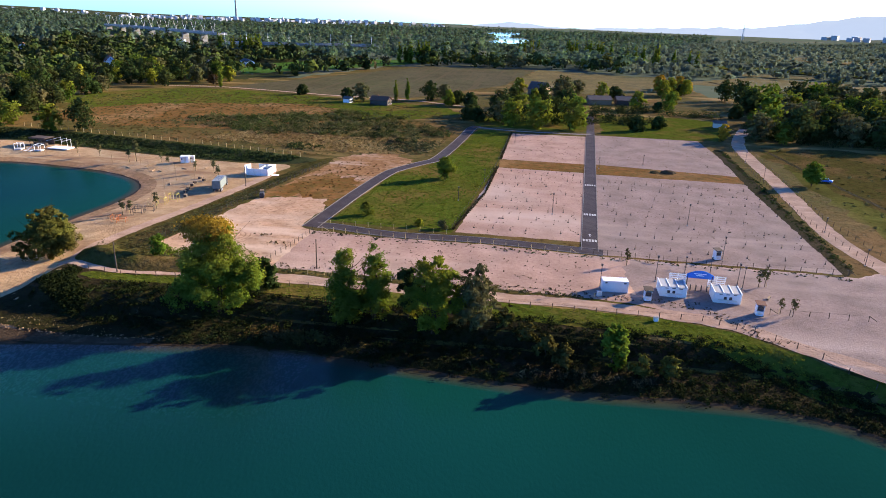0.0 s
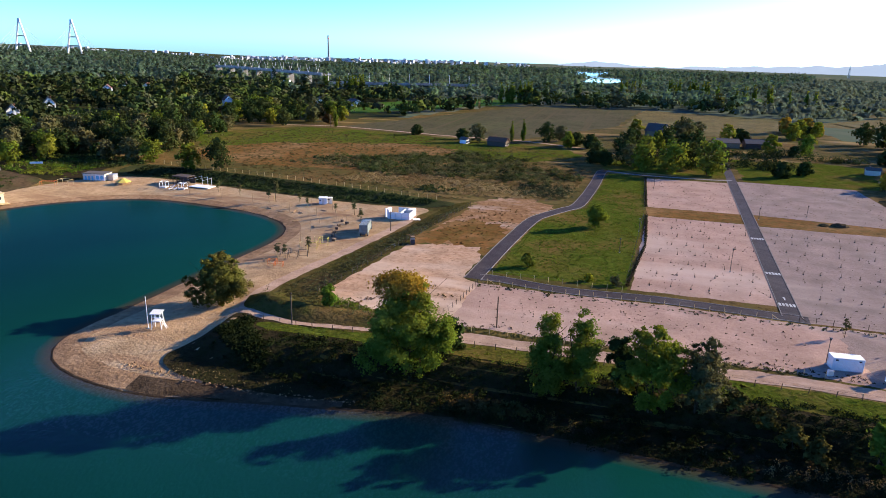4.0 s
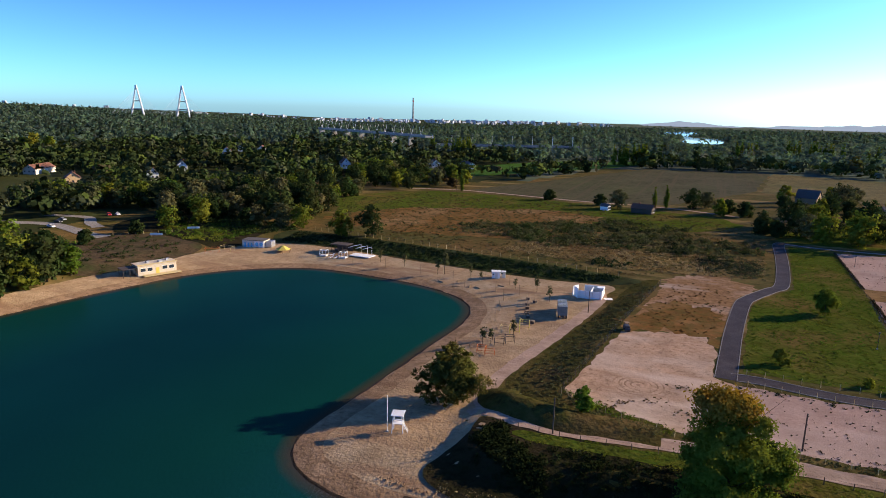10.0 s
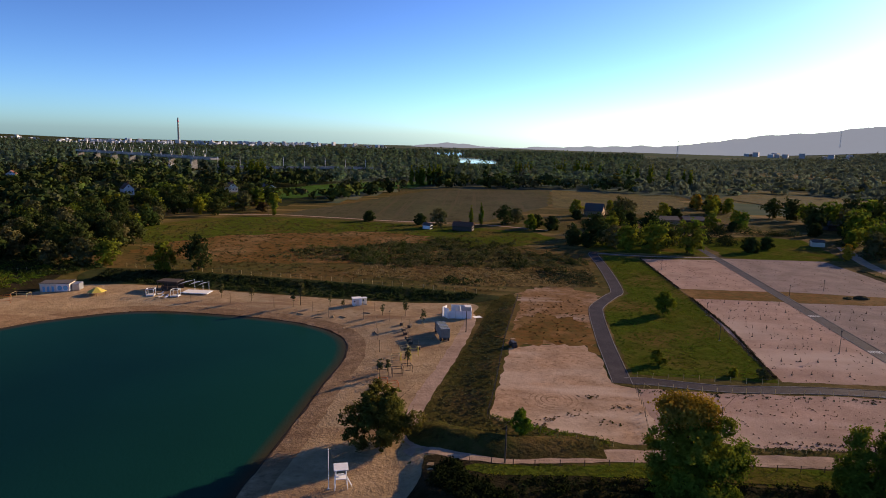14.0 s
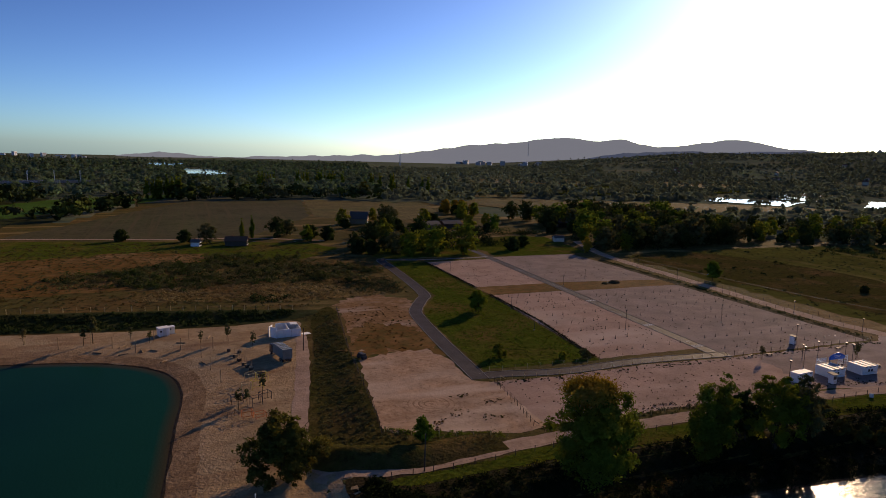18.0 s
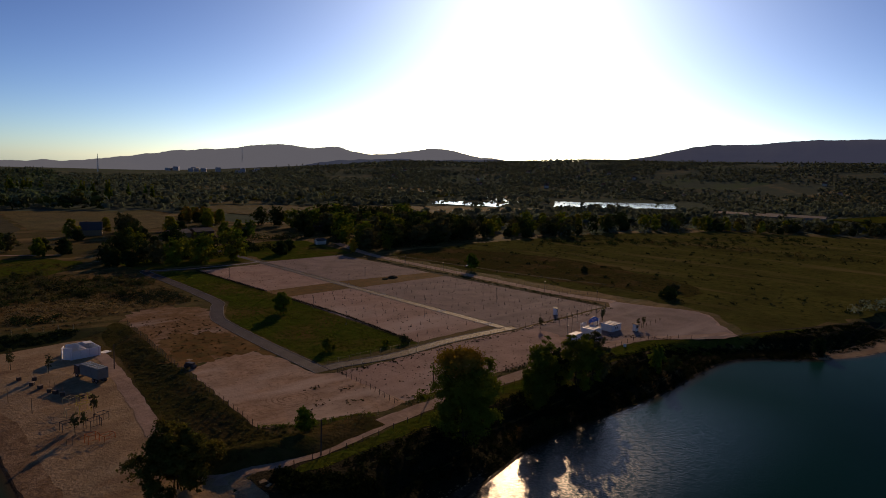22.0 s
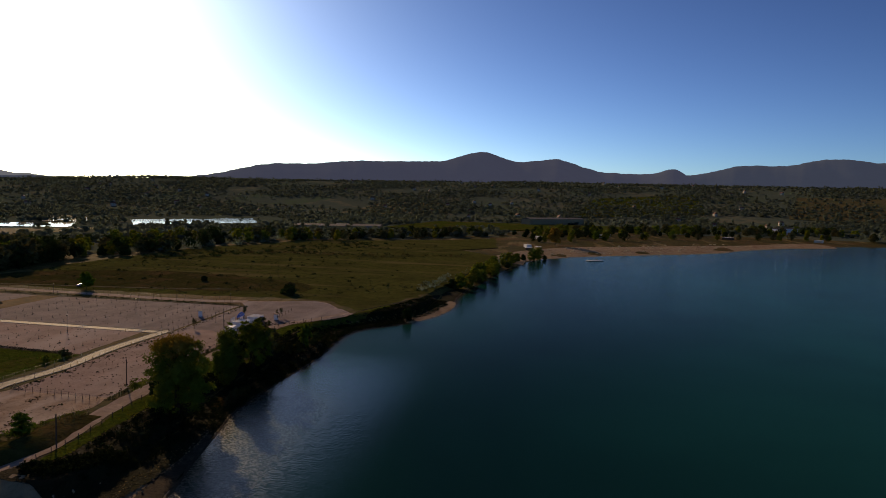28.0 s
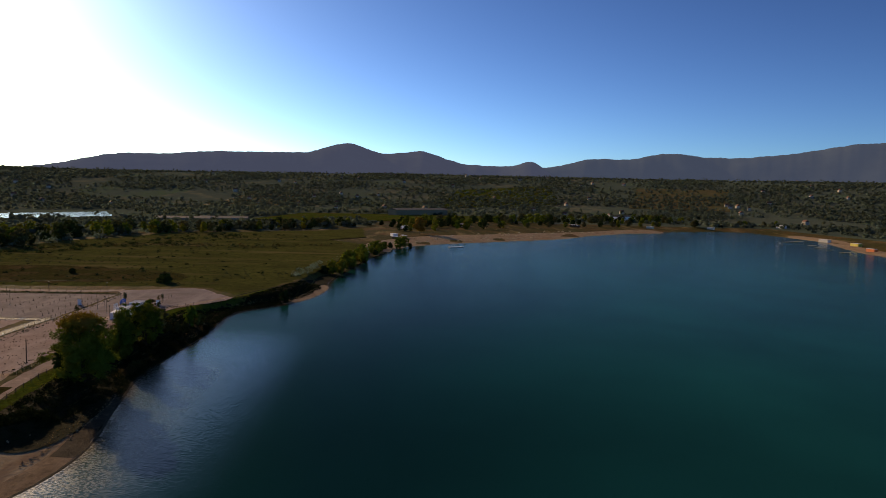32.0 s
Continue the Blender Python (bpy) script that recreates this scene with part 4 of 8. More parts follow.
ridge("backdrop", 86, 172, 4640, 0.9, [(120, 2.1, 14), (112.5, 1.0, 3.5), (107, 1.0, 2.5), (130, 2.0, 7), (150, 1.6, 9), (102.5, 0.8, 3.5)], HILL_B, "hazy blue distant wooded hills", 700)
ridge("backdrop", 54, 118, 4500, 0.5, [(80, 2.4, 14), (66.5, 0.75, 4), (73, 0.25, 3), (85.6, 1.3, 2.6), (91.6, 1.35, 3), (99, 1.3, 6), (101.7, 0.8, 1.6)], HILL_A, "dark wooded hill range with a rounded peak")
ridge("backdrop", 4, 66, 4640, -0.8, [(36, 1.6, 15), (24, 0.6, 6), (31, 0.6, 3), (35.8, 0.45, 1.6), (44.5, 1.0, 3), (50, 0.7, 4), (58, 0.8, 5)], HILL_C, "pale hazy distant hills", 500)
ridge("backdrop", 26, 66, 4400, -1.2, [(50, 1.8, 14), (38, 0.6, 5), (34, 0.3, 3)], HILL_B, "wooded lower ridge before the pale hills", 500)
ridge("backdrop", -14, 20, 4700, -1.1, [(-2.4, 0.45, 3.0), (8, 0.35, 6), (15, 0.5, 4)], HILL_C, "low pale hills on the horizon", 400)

# ---- trees ----
def leaf_quads(rng, crown, size):
    """Leaf clumps: small folded faces, turned outwards from the crown, and their shading directions."""
    pts, o = crown
    n = len(pts)
    nn = o + rng.normal(size=(n, 3)) * 0.75
    nn /= np.linalg.norm(nn, axis=1)[:, None]
    a = rng.normal(size=(n, 3))
    a -= (a * nn).sum(1)[:, None] * nn
    a /= np.linalg.norm(a, axis=1)[:, None]
    b = np.cross(nn, a)
    s = (size * rng.uniform(0.6, 1.35, n))[:, None]
    a, b = a * s * 0.5, b * s * rng.uniform(0.4, 0.7, n)[:, None]
    soft = o * 0.5 + nn * 0.5
    soft /= np.linalg.norm(soft, axis=1)[:, None]
    return np.stack([pts - a, pts - b + a * 0.1, pts + a, pts + b * 0.9 - a * 0.15], 1).reshape(-1, 3), soft


def crown_points(rng, lobes, clumps, per, tight=0.27):
    """Places of leaves, in clumps through the outer part of overlapping lobes, and the way each one faces."""
    lob = np.array(lobes, float)
    vol = (lob[:, 3] * lob[:, 4] * lob[:, 5]) ** 0.67
    pick = rng.choice(len(lobes), clumps, p=vol / vol.sum())
    mid = lob[:, :3].mean(0) - (0, 0, 0.2 * np.ptp(lob[:, 2]))
    out, face = [], []
    for k in pick:
        c0, r = lob[k, :3], lob[k, 3:]
        d = rng.normal(size=3)
        d[2] = abs(d[2]) if rng.uniform() < 0.4 else d[2]
        d /= np.linalg.norm(d)
        c = c0 + d * r * rng.uniform(0.5, 1.0) ** 0.5
        p = c + rng.normal(size=(per, 3)) * np.array([1, 1, 0.7]) * r.min() * tight
        o1, o2 = (p - c0) / r, p - mid
        o2 = o2 / (np.linalg.norm(o2, axis=1)[:, None] + 1e-9)
        o1 = o1 / (np.linalg.norm(o1, axis=1)[:, None] + 1e-9)
        f = o1 * 0.6 + o2 * 0.6 + (0, 0, 0.05)
        out.append(p)
        face.append(f / (np.linalg.norm(f, axis=1)[:, None] + 1e-9))
    return np.concatenate(out), np.concatenate(face)


def tube(bm, path, radii, segs=7):
    rings = []
    for i, (p, r) in enumerate(zip(path, radii)):
        p = Vector(p)
        d = (Vector(path[min(i + 1, len(path) - 1)]) - Vector(path[max(i - 1, 0)])).normalized()
        u = d.orthogonal().normalized()
        w = d.cross(u)
        rings.append([bm.verts.new(p + (u * math.cos(a) + w * math.sin(a)) * r) for a in (2 * math.pi * k / segs for k in range(segs))])
    for a, b in zip(rings, rings[1:]):
        for k in range(segs):
            bm.faces.new((a[k], a[(k + 1) % segs], b[(k + 1) % segs], b[k]))
    bm.faces.new(rings[-1])
    bm.faces.new(rings[0][::-1])


def from_bm(name, bm, mat):
    bmesh.ops.recalc_face_normals(bm, faces=bm.faces)
    me = bpy.data.meshes.new(name)
    bm.to_mesh(me)
    bm.free()
    me.materials.append(mat)
    return me


def part(name, bm, mat, parent, label=""):
    ob = new(name, from_bm(name, bm, mat) if isinstance(bm, bmesh.types.BMesh) else bm)
    ob.parent = parent
    if label:
        ob["label"] = label
    return ob


def leafy(name, quads, leaf):
    return quads_mesh(name, quads[0], M[leaf], quads[1])


CROWNS = {}


def tree_meshes(seed, tall, wide, leaf, clumps, per, leaf_size, shape="round", stems=1):
    """Trunk and crown of one tree, standing at the origin."""
    rng = np.random.default_rng(seed)
    bm = bmesh.new()
    lobes = []
    low = {"broad": 0.02, "round": 0.16, "poplar": 0.06, "bush": 0.02, "vase": 0.14, "skirt": 0.0}[shape]
    n = {"broad": 14, "round": 11, "poplar": 10, "bush": 8, "vase": 26, "skirt": 40}[shape]
    for s in range(stems):
        lean = rng.normal(size=2) * wide * (0.10 if stems > 1 else 0.03)
        off = rng.normal(size=2) * (0.35 if stems > 1 else 0)
        path = [(off[0] + lean[0] * u ** 1.3 + 0.12 * math.sin(5 * u + s), off[1] + lean[1] * u ** 1.3 + 0.12 * math.cos(4 * u + s), tall * 0.8 * u - 0.3) for u in np.linspace(0, 1, 7)]
        r0 = tall * 0.018 / stems ** 0.5
        tube(bm, path, [r0 * (1.25 - 1.1 * u) for u in np.linspace(0, 1, 7)])
        for k in range(6):
            u = rng.uniform(low + 0.05, 0.75)
            p = np.array([np.interp(u / 0.8, np.linspace(0, 1, 7), [q[i] for q in path]) for i in range(3)])
            az, rch = rng.uniform(0, 6.28), wide * rng.uniform(0.22, 0.42)
            e = p + np.array([math.cos(az) * rch, math.sin(az) * rch, rch * rng.uniform(0.5, 1.0)])
            tube(bm, [p, p * 0.5 + e * 0.5 + (0, 0, -0.1 * rch), e], [r0 * 0.45, r0 * 0.3, r0 * 0.1], 5)
    for k in range(n):
        u = (k + rng.uniform(0.2, 0.8)) / n
        if shape == "poplar":
            rad = wide * 0.5 * (0.55 + 0.45 * math.sin(math.pi * min(1, u * 0.9 + 0.1))) * (1.0 - 0.45 * u)
            c = rng.normal(size=2) * wide * 0.06
            lobes.append((c[0], c[1], tall * (low + (0.95 - low) * u), rad * rng.uniform(0.85, 1.1), rad, tall * 0.10))
        else:
            prof = math.sin(math.pi * (0.18 + 0.72 * u)) if shape != "vase" else math.sin(math.pi * (0.10 + 0.62 * u))
            az, off = k * 2.4 + rng.uniform(-0.5, 0.5), wide * (0.43 if n > 15 else 0.30) * prof * rng.uniform(0.4, 1.2)
            rad = wide * (rng.uniform(0.07, 0.145) if n > 15 else rng.uniform(0.17, 0.26)) * (0.6 + 0.5 * prof)
            lobes.append((math.cos(az) * off, math.sin(az) * off, tall * (low + 0.08 + (0.82 - low) * u), rad, rad, rad * rng.uniform(0.7, 1.0)))
    if shape in ("skirt", "vase"):          # leafy heart of the crown
        up = 0.56 if shape == "skirt" else 0.66
        lobes += [(0, 0, tall * up, wide * 0.25, wide * 0.25, tall * 0.2), (wide * 0.12, -wide * 0.1, tall * (up - 0.16), wide * 0.2, wide * 0.2, tall * 0.13), (-wide * 0.12, wide * 0.05, tall * (up - 0.12), wide * 0.2, wide * 0.2, tall * 0.13)]
    pts = crown_points(rng, lobes, clumps, per)
    pts[0][:, 2] = np.clip(pts[0][:, 2], tall * low * 0.45 + 0.1, None)
    quads = leaf_quads(rng, pts, leaf_size)
    CROWNS[seed] = (quads, leaf)
    return from_bm("trunk", bm, M["bark"]), leafy("crown", quads, leaf)


def tree(seed, x, y, tall, wide, leaf, clumps, per, leaf_size, label, shape="round", stems=1, category="tree", z=None, extra=None):
    trunk, crown = tree_meshes(seed, tall, wide, leaf, clumps, per, leaf_size, shape, stems)
    root = tagged(new("bush" if category == "bush" else "tree"), label, category)
    part("trunk", trunk, None, root)
    part("crown", crown, None, root)
    if extra:
        rng = np.random.default_rng(seed + 500)
        pts = crown_points(rng, [(wide * extra[1], wide * extra[2], tall * extra[3], wide * 0.26, wide * 0.26, tall * 0.12)], clumps // 5, per)
        part("yellow_branch", leafy("yellow_branch", leaf_quads(rng, pts, leaf_size), extra[0]), None, root, "turning yellow leaves")
    root.matrix_basis = pose(x, y, (drop_z(x, y) if z is None else z) - 0.1, 0, 0, (seed * 77) % 360)
    return root


# the trees on the lake bank and the lone beach tree
tree(1, -68.6, -75.2, 17.6, 16.0, "leaf_green", 620, 56, 0.32, "tall broad leafy tree with yellowing top on the bank", "skirt", 3, extra=("leaf_gold", 0.0, 0.05, 0.88))
tree(2, -44.5, -74.6, 14.6, 7.0, "leaf_green", 230, 46, 0.31, "slim upright green poplar on the bank", "poplar", 2)
tree(3, -39.6, -73.2, 14.0, 6.2, "leaf_green", 200, 46, 0.31, "slim upright green poplar on the bank", "poplar", 2)
tree(4, -28.8, -75, 15.4, 10.5, "leaf_yellow", 380, 54, 0.31, "yellow-green tree with many stems on the bank", "skirt", 5)
tree(5, -21.5, -74.5, 13.2, 9.0, "leaf_olive", 270, 52, 0.30, "grey-green willow-like tree on the bank", "skirt", 3)
tree(6, -33.5, -72, 10.0, 5.0, "leaf_dark", 80, 40, 0.5, "dark leafy small tree on the bank", "bush", 2)
tree(7, -116.2, -58.6, 11.2, 13.0, "leaf_lone", 520, 56, 0.31, "lone spreading tree on the sandy beach", "skirt", 4)
tree(8, 2.5, -79.5, 8.5, 5.0, "leaf_green", 80, 40, 0.45, "conical green shrub on the bank", "bush", 2, "bush")
tree(9, -43.3, 29.2, 7.5, 6.4, "leaf_green", 150, 44, 0.36, "dense dark green bush on the lawn", "bush", 2, "bush")
tree(10, -57.2, -15.6, 3.6, 3.6, "leaf_green", 70, 36, 0.3, "small round dark bush on the lawn", "bush", 1, "bush")
tree(11, 76.8, 53.5, 8.0, 8.0, "leaf_green", 110, 40, 0.45, "round green tree beside the gravel road", "round", 1)


def scatter(rng, poly, n, gap):
    """Random places inside an outline, no nearer to one another than gap."""
    p = np.array(poly, float)
    lo, hi = p.min(0), p.max(0)
    got = np.zeros((0, 2))
    for _ in range(n * 12):
        c = rng.uniform(lo, hi)
        if signed(c[:1], c[1:], p)[0] > 0 and (not len(got) or np.hypot(*(got - c).T).min() > gap):
            got = np.vstack([got, c])
            if len(got) == n:
                break
    return got


KINDS = []
for seed, tall, wide, leaf, shape, label in (
        (21, 13, 13, "leaf_dark", "broad", "dark green broadleaf tree beyond the meadow"), (22, 14, 12, "leaf_green", "broad", "fresh green broadleaf tree beyond the meadow"),
        (23, 12, 12, "leaf_olive", "broad", "grey-green broadleaf tree at the wood's edge"), (24, 12, 9.5, "leaf_yellow", "broad", "broadleaf tree with leaves turning yellow"),
        (25, 20, 5, "leaf_green", "poplar", "tall slender green poplar in the fields"), (26, 7, 8, "leaf_dark", "bush", "low dark green bushy tree or thicket"),
        (27, 11, 8, "leaf_gold", "broad", "golden yellow autumn tree by the road"), (28, 9, 9, "leaf_rust", "broad", "rust-brown autumn tree at the wood's edge")):
    tr, cr = tree_meshes(seed, tall, wide, leaf, 100, 13, 0.95, shape, 2)
    root = tagged(new("tree"), label, "tree", "trees round the meadow")
    part("trunk", tr, None, root)
    part("crown", cr, None, root)
    KINDS.append([root, False])
rng = np.random.default_rng(5)


def plant(kind, x, y, s=1.0):
    root, used = KINDS[kind]
    m = pose(x, y, drop_z(x, y) - 0.15, 0, 0, rng.uniform(0, 360))
    if not used:
        KINDS[kind][1] = True
        ob = root
        ob.matrix_basis = m
    else:
        ob = copy_thing(root, m)
    ob.scale = (s * rng.uniform(0.9, 1.1), s * rng.uniform(0.9, 1.1), s)
    return ob


SIGHT = [(-462, 136), (-548, 176), (-443, 184), (-468, 238), (-566, 405), (-590, 459), (-560, 458), (-377, 337), (-312, 386), (-285, 400), (-503, 668), (18, 250), (35, 253), (120, 246), (-20, 288)]
def corridor(x, y, ln=75.0, wide=12.0):
    """Open ground before a house."""
    d = Vector((-90 - x, -160 - y)).normalized()
    n = Vector((-d.y, d.x)) * wide
    a, e = Vector((x, y)) - d * 14, Vector((x, y)) + d * ln
    return np.array([a + n, a - n, e - n * 0.6, e + n * 0.6], float)


OPEN = [corridor(x, y) for x, y in SIGHT] + [np.array([(-700, 775), (-420, 600), (-60, 740), (-60, 700), (-300, 590), (-420, 555), (-640, 690)], float)]
CARS = np.array([(-365, 12), (-320, 0), (-296, 24), (-305, 62), (-345, 70)], float)
# rows and groups that stand apart
for k, x, y, s in ((5, -47, 152, 1.0), (0, -38, 158, 0.85), (1, -29, 144, 1.05), (2, -34, 150, 0.95), (1, -16, 143, 1.15), (1, -1, 143, 1.25), (0, -8, 156, 1.0), (0, -52, 168, 0.7),
                   (3, -216, 66, 0.95), (0, -205, 72, 1.0), (2, -122, 205, 0.9), (4, -104, 216, 0.6), (4, -98, 222, 0.65), (5, -134, 214, 0.9), (5, -165, 222, 0.9),
                   (6, 66, 133, 0.75), (7, -240, 250, 0.8), (0, -84, 224, 0.9), (2, -77, 232, 0.8), (5, -66, 214, 1.1), (5, -58, 208, 1.1), (3, -70, 205, 0.8),
                   (5, 30, 150, 1.0), (5, 42, 160, 0.9), (0, -262, 228, 0.9), (4, -228, 238, 0.6), (5, -194, 395, 1.0), (5, -180, 420, 1.0), (5, 120, 18, 0.4), (5, 100, -35, 0.45), (5, 88, -41, 0.5)):
    plant(k, x, y, s)
for poly, n, gap, choice in (
        ([(-58, 150), (-48, 175), (-35, 300), (55, 310), (74, 222), (45, 216), (14, 208), (6, 164), (-20, 160)], 44, 7, (0, 1, 2, 5, 5, 3)),
        ([(78, 132), (74, 160), (100, 300), (200, 280), (215, 170), (165, 140), (120, 132)], 48, 8, (0, 0, 1, 5, 2, 1)),
        ([(60, 300), (66, 360), (92, 390), (96, 320)], 12, 6, (6, 6, 3, 5)),
        ([(-300, -40), (-325, 40), (-300, 90), (-285, 60), (-280, -10)], 16, 6, (5, 1, 2, 5)),
        ([(-236, 72), (-262, 66), (-300, 74), (-345, 84), (-350, 200), (-285, 205), (-262, 150), (-250, 110)], 70, 7, (0, 0, 2, 0, 0, 1, 2, 5)),
        ([(-345, 75), (-400, 50), (-412, 66), (-385, 95), (-350, 115)], 16, 7, (0, 1, 2, 0, 3)),
        ([(-282, 225), (-340, 230), (-330, 330), (-250, 300), (-230, 262)], 40, 7.5, (0, 1, 2, 3, 0, 5)),
        ([(-252, -62), (-272, -66), (-270, -22), (-256, -20)], 14, 4.2, (0, 1, 0, 5))):
    for x, y in scatter(rng, poly, n, gap):
        if any(signed(np.array([x]), np.array([y]), c)[0] > 0 for c in OPEN + [CARS]):
            continue
        plant(int(rng.choice(choice)), x, y, rng.uniform(0.75, 1.1))

def polar(az, r, x0=-68.0, y0=-166.0):
    return x0 + r * math.sin(radians(az)), y0 + r * math.cos(radians(az))


def grove(poly, n, gap, seeds, label, size=(0.75, 1.1)):
    """A belt of far trees, joined by the colour of their leaves."""
    spots = scatter(rng, poly, n, gap)
    pick = rng.choice(seeds, len(spots))
    for seed in sorted(set(pick)):
        (v, nrm), leaf = CROWNS[seed]
        q = np.asarray(v, float).reshape(-1, 4, 3)[::2]
        mid = q.mean(1, keepdims=True)
        v, nrm = (mid + (q - mid) * 1.35).reshape(-1, 3), np.asarray(nrm)[::2]
        vs, ns = [], []
        for x, y in spots[pick == seed]:
            a, k = rng.uniform(0, 6.28), rng.uniform(*size)
            turn = np.array([(math.cos(a), -math.sin(a), 0), (math.sin(a), math.cos(a), 0), (0, 0, 1)])
            vs.append(v @ turn.T * k + (x, y, drop_z(x, y)))
            ns.append(nrm @ turn.T)
        tagged(new("tree_belt", quads_mesh("tree_belt", np.concatenate(vs), M[leaf], np.concatenate(ns))), label, "trees", kind="stuff")


grove([(115, 150), (185, 140), (260, 118), (345, 122), (375, 104), (420, 66), (455, 95), (385, 160), (300, 195), (200, 220), (130, 205)], 110, 7.5, (21, 22, 23, 26, 24), "belt of leafy trees beyond the wide meadow")
grove([(540, -150), (640, -250), (700, -330), (800, -450), (900, -700), (1000, -640), (900, -380), (800, -220), (650, -120)], 170, 8, (21, 26, 24, 23, 22, 26), "tree belt behind the far beach")
grove([(420, 60), (520, -40), (600, -100), (620, -60), (540, 20), (450, 100)], 70, 8, (21, 26, 24, 23), "tree belt beyond the dry meadow", (0.6, 0.95))
grove([(90, 140), (120, 134), (170, 144), (212, 172), (216, 280), (110, 290), (84, 165)], 60, 8, (21, 22, 23, 26), "dark grove beside the gravel road", (1.0, 1.45))

for poly, n in (([(-352, 500), (-344, 498), (-328, 548), (-338, 552)], 9), ([(-174, 502), (-168, 512), (-140, 528), (-140, 516)], 10), ([(0, 752), (8, 738), (56, 698), (60, 714)], 14),
                ([(-66, 640), (-54, 636), (-24, 700), (-34, 706)], 7), ([(66, 646), (74, 632), (140, 594), (146, 606)], 10)):
    grove(poly, n, 3.0, (25,), "group of slender poplars before the motorway", (0.85, 1.15))

# woods out to the horizon
STRIPS = [[(129, 707), (297, 650), (277, 608), (114, 646)], [(127, 551), (231, 511), (255, 561), (148, 568)], [(124, 445), (152, 343), (195, 433), (138, 457)], [(-138, 661), (125, 705), (140, 768), (-86, 774)]]
CLEAR = [np.array(p, float) for p in (*STRIPS,
    [(-330, -140), (-335, 95), (-340, 235), (-330, 330), (-240, 300), (-205, 330), (-165, 480), (-130, 492), (-26, 505), (-20, 520), (88, 470), (98, 330), (215, 290), (222, 150), (300, 124), (440, 100), (520, -40),
     (610, -112), (760, -130), (790, -300), (800, -760), (0, -800), (-330, -500)],
    [(-255, 325), (-165, 480), (-122, 595), (-240, 525), (-305, 400)],
    [(90, 420), (320, 330), (520, 330), (420, 420), (180, 520)],
    [(-520, 85), (-420, 42), (-385, 68), (-425, 135), (-490, 165), (-520, 130)], [(-455, 240), (-425, 262), (-365, 192), (-384, 168)], [(-365, 15), (-320, 0), (-296, 24), (-305, 66), (-345, 72)],
    [(560, 330), (760, 300), (760, 200), (610, 215)], [(690, 70), (990, 20), (1010, -340), (880, -430), (750, -200)],
    [(540, 330), (680, 440), (880, 320), (705, 225)], [(430, 460), (475, 360), (575, 415), (505, 515)],
    [(-140, 900), (-150, 1400), (-205, 1740), (-330, 2300), (-300, 3000), (-150, 3000), (-170, 2300), (-96, 1860), (-62, 1400), (-62, 900)], [(520, 330), (760, 480), (960, 330), (700, 170)])]


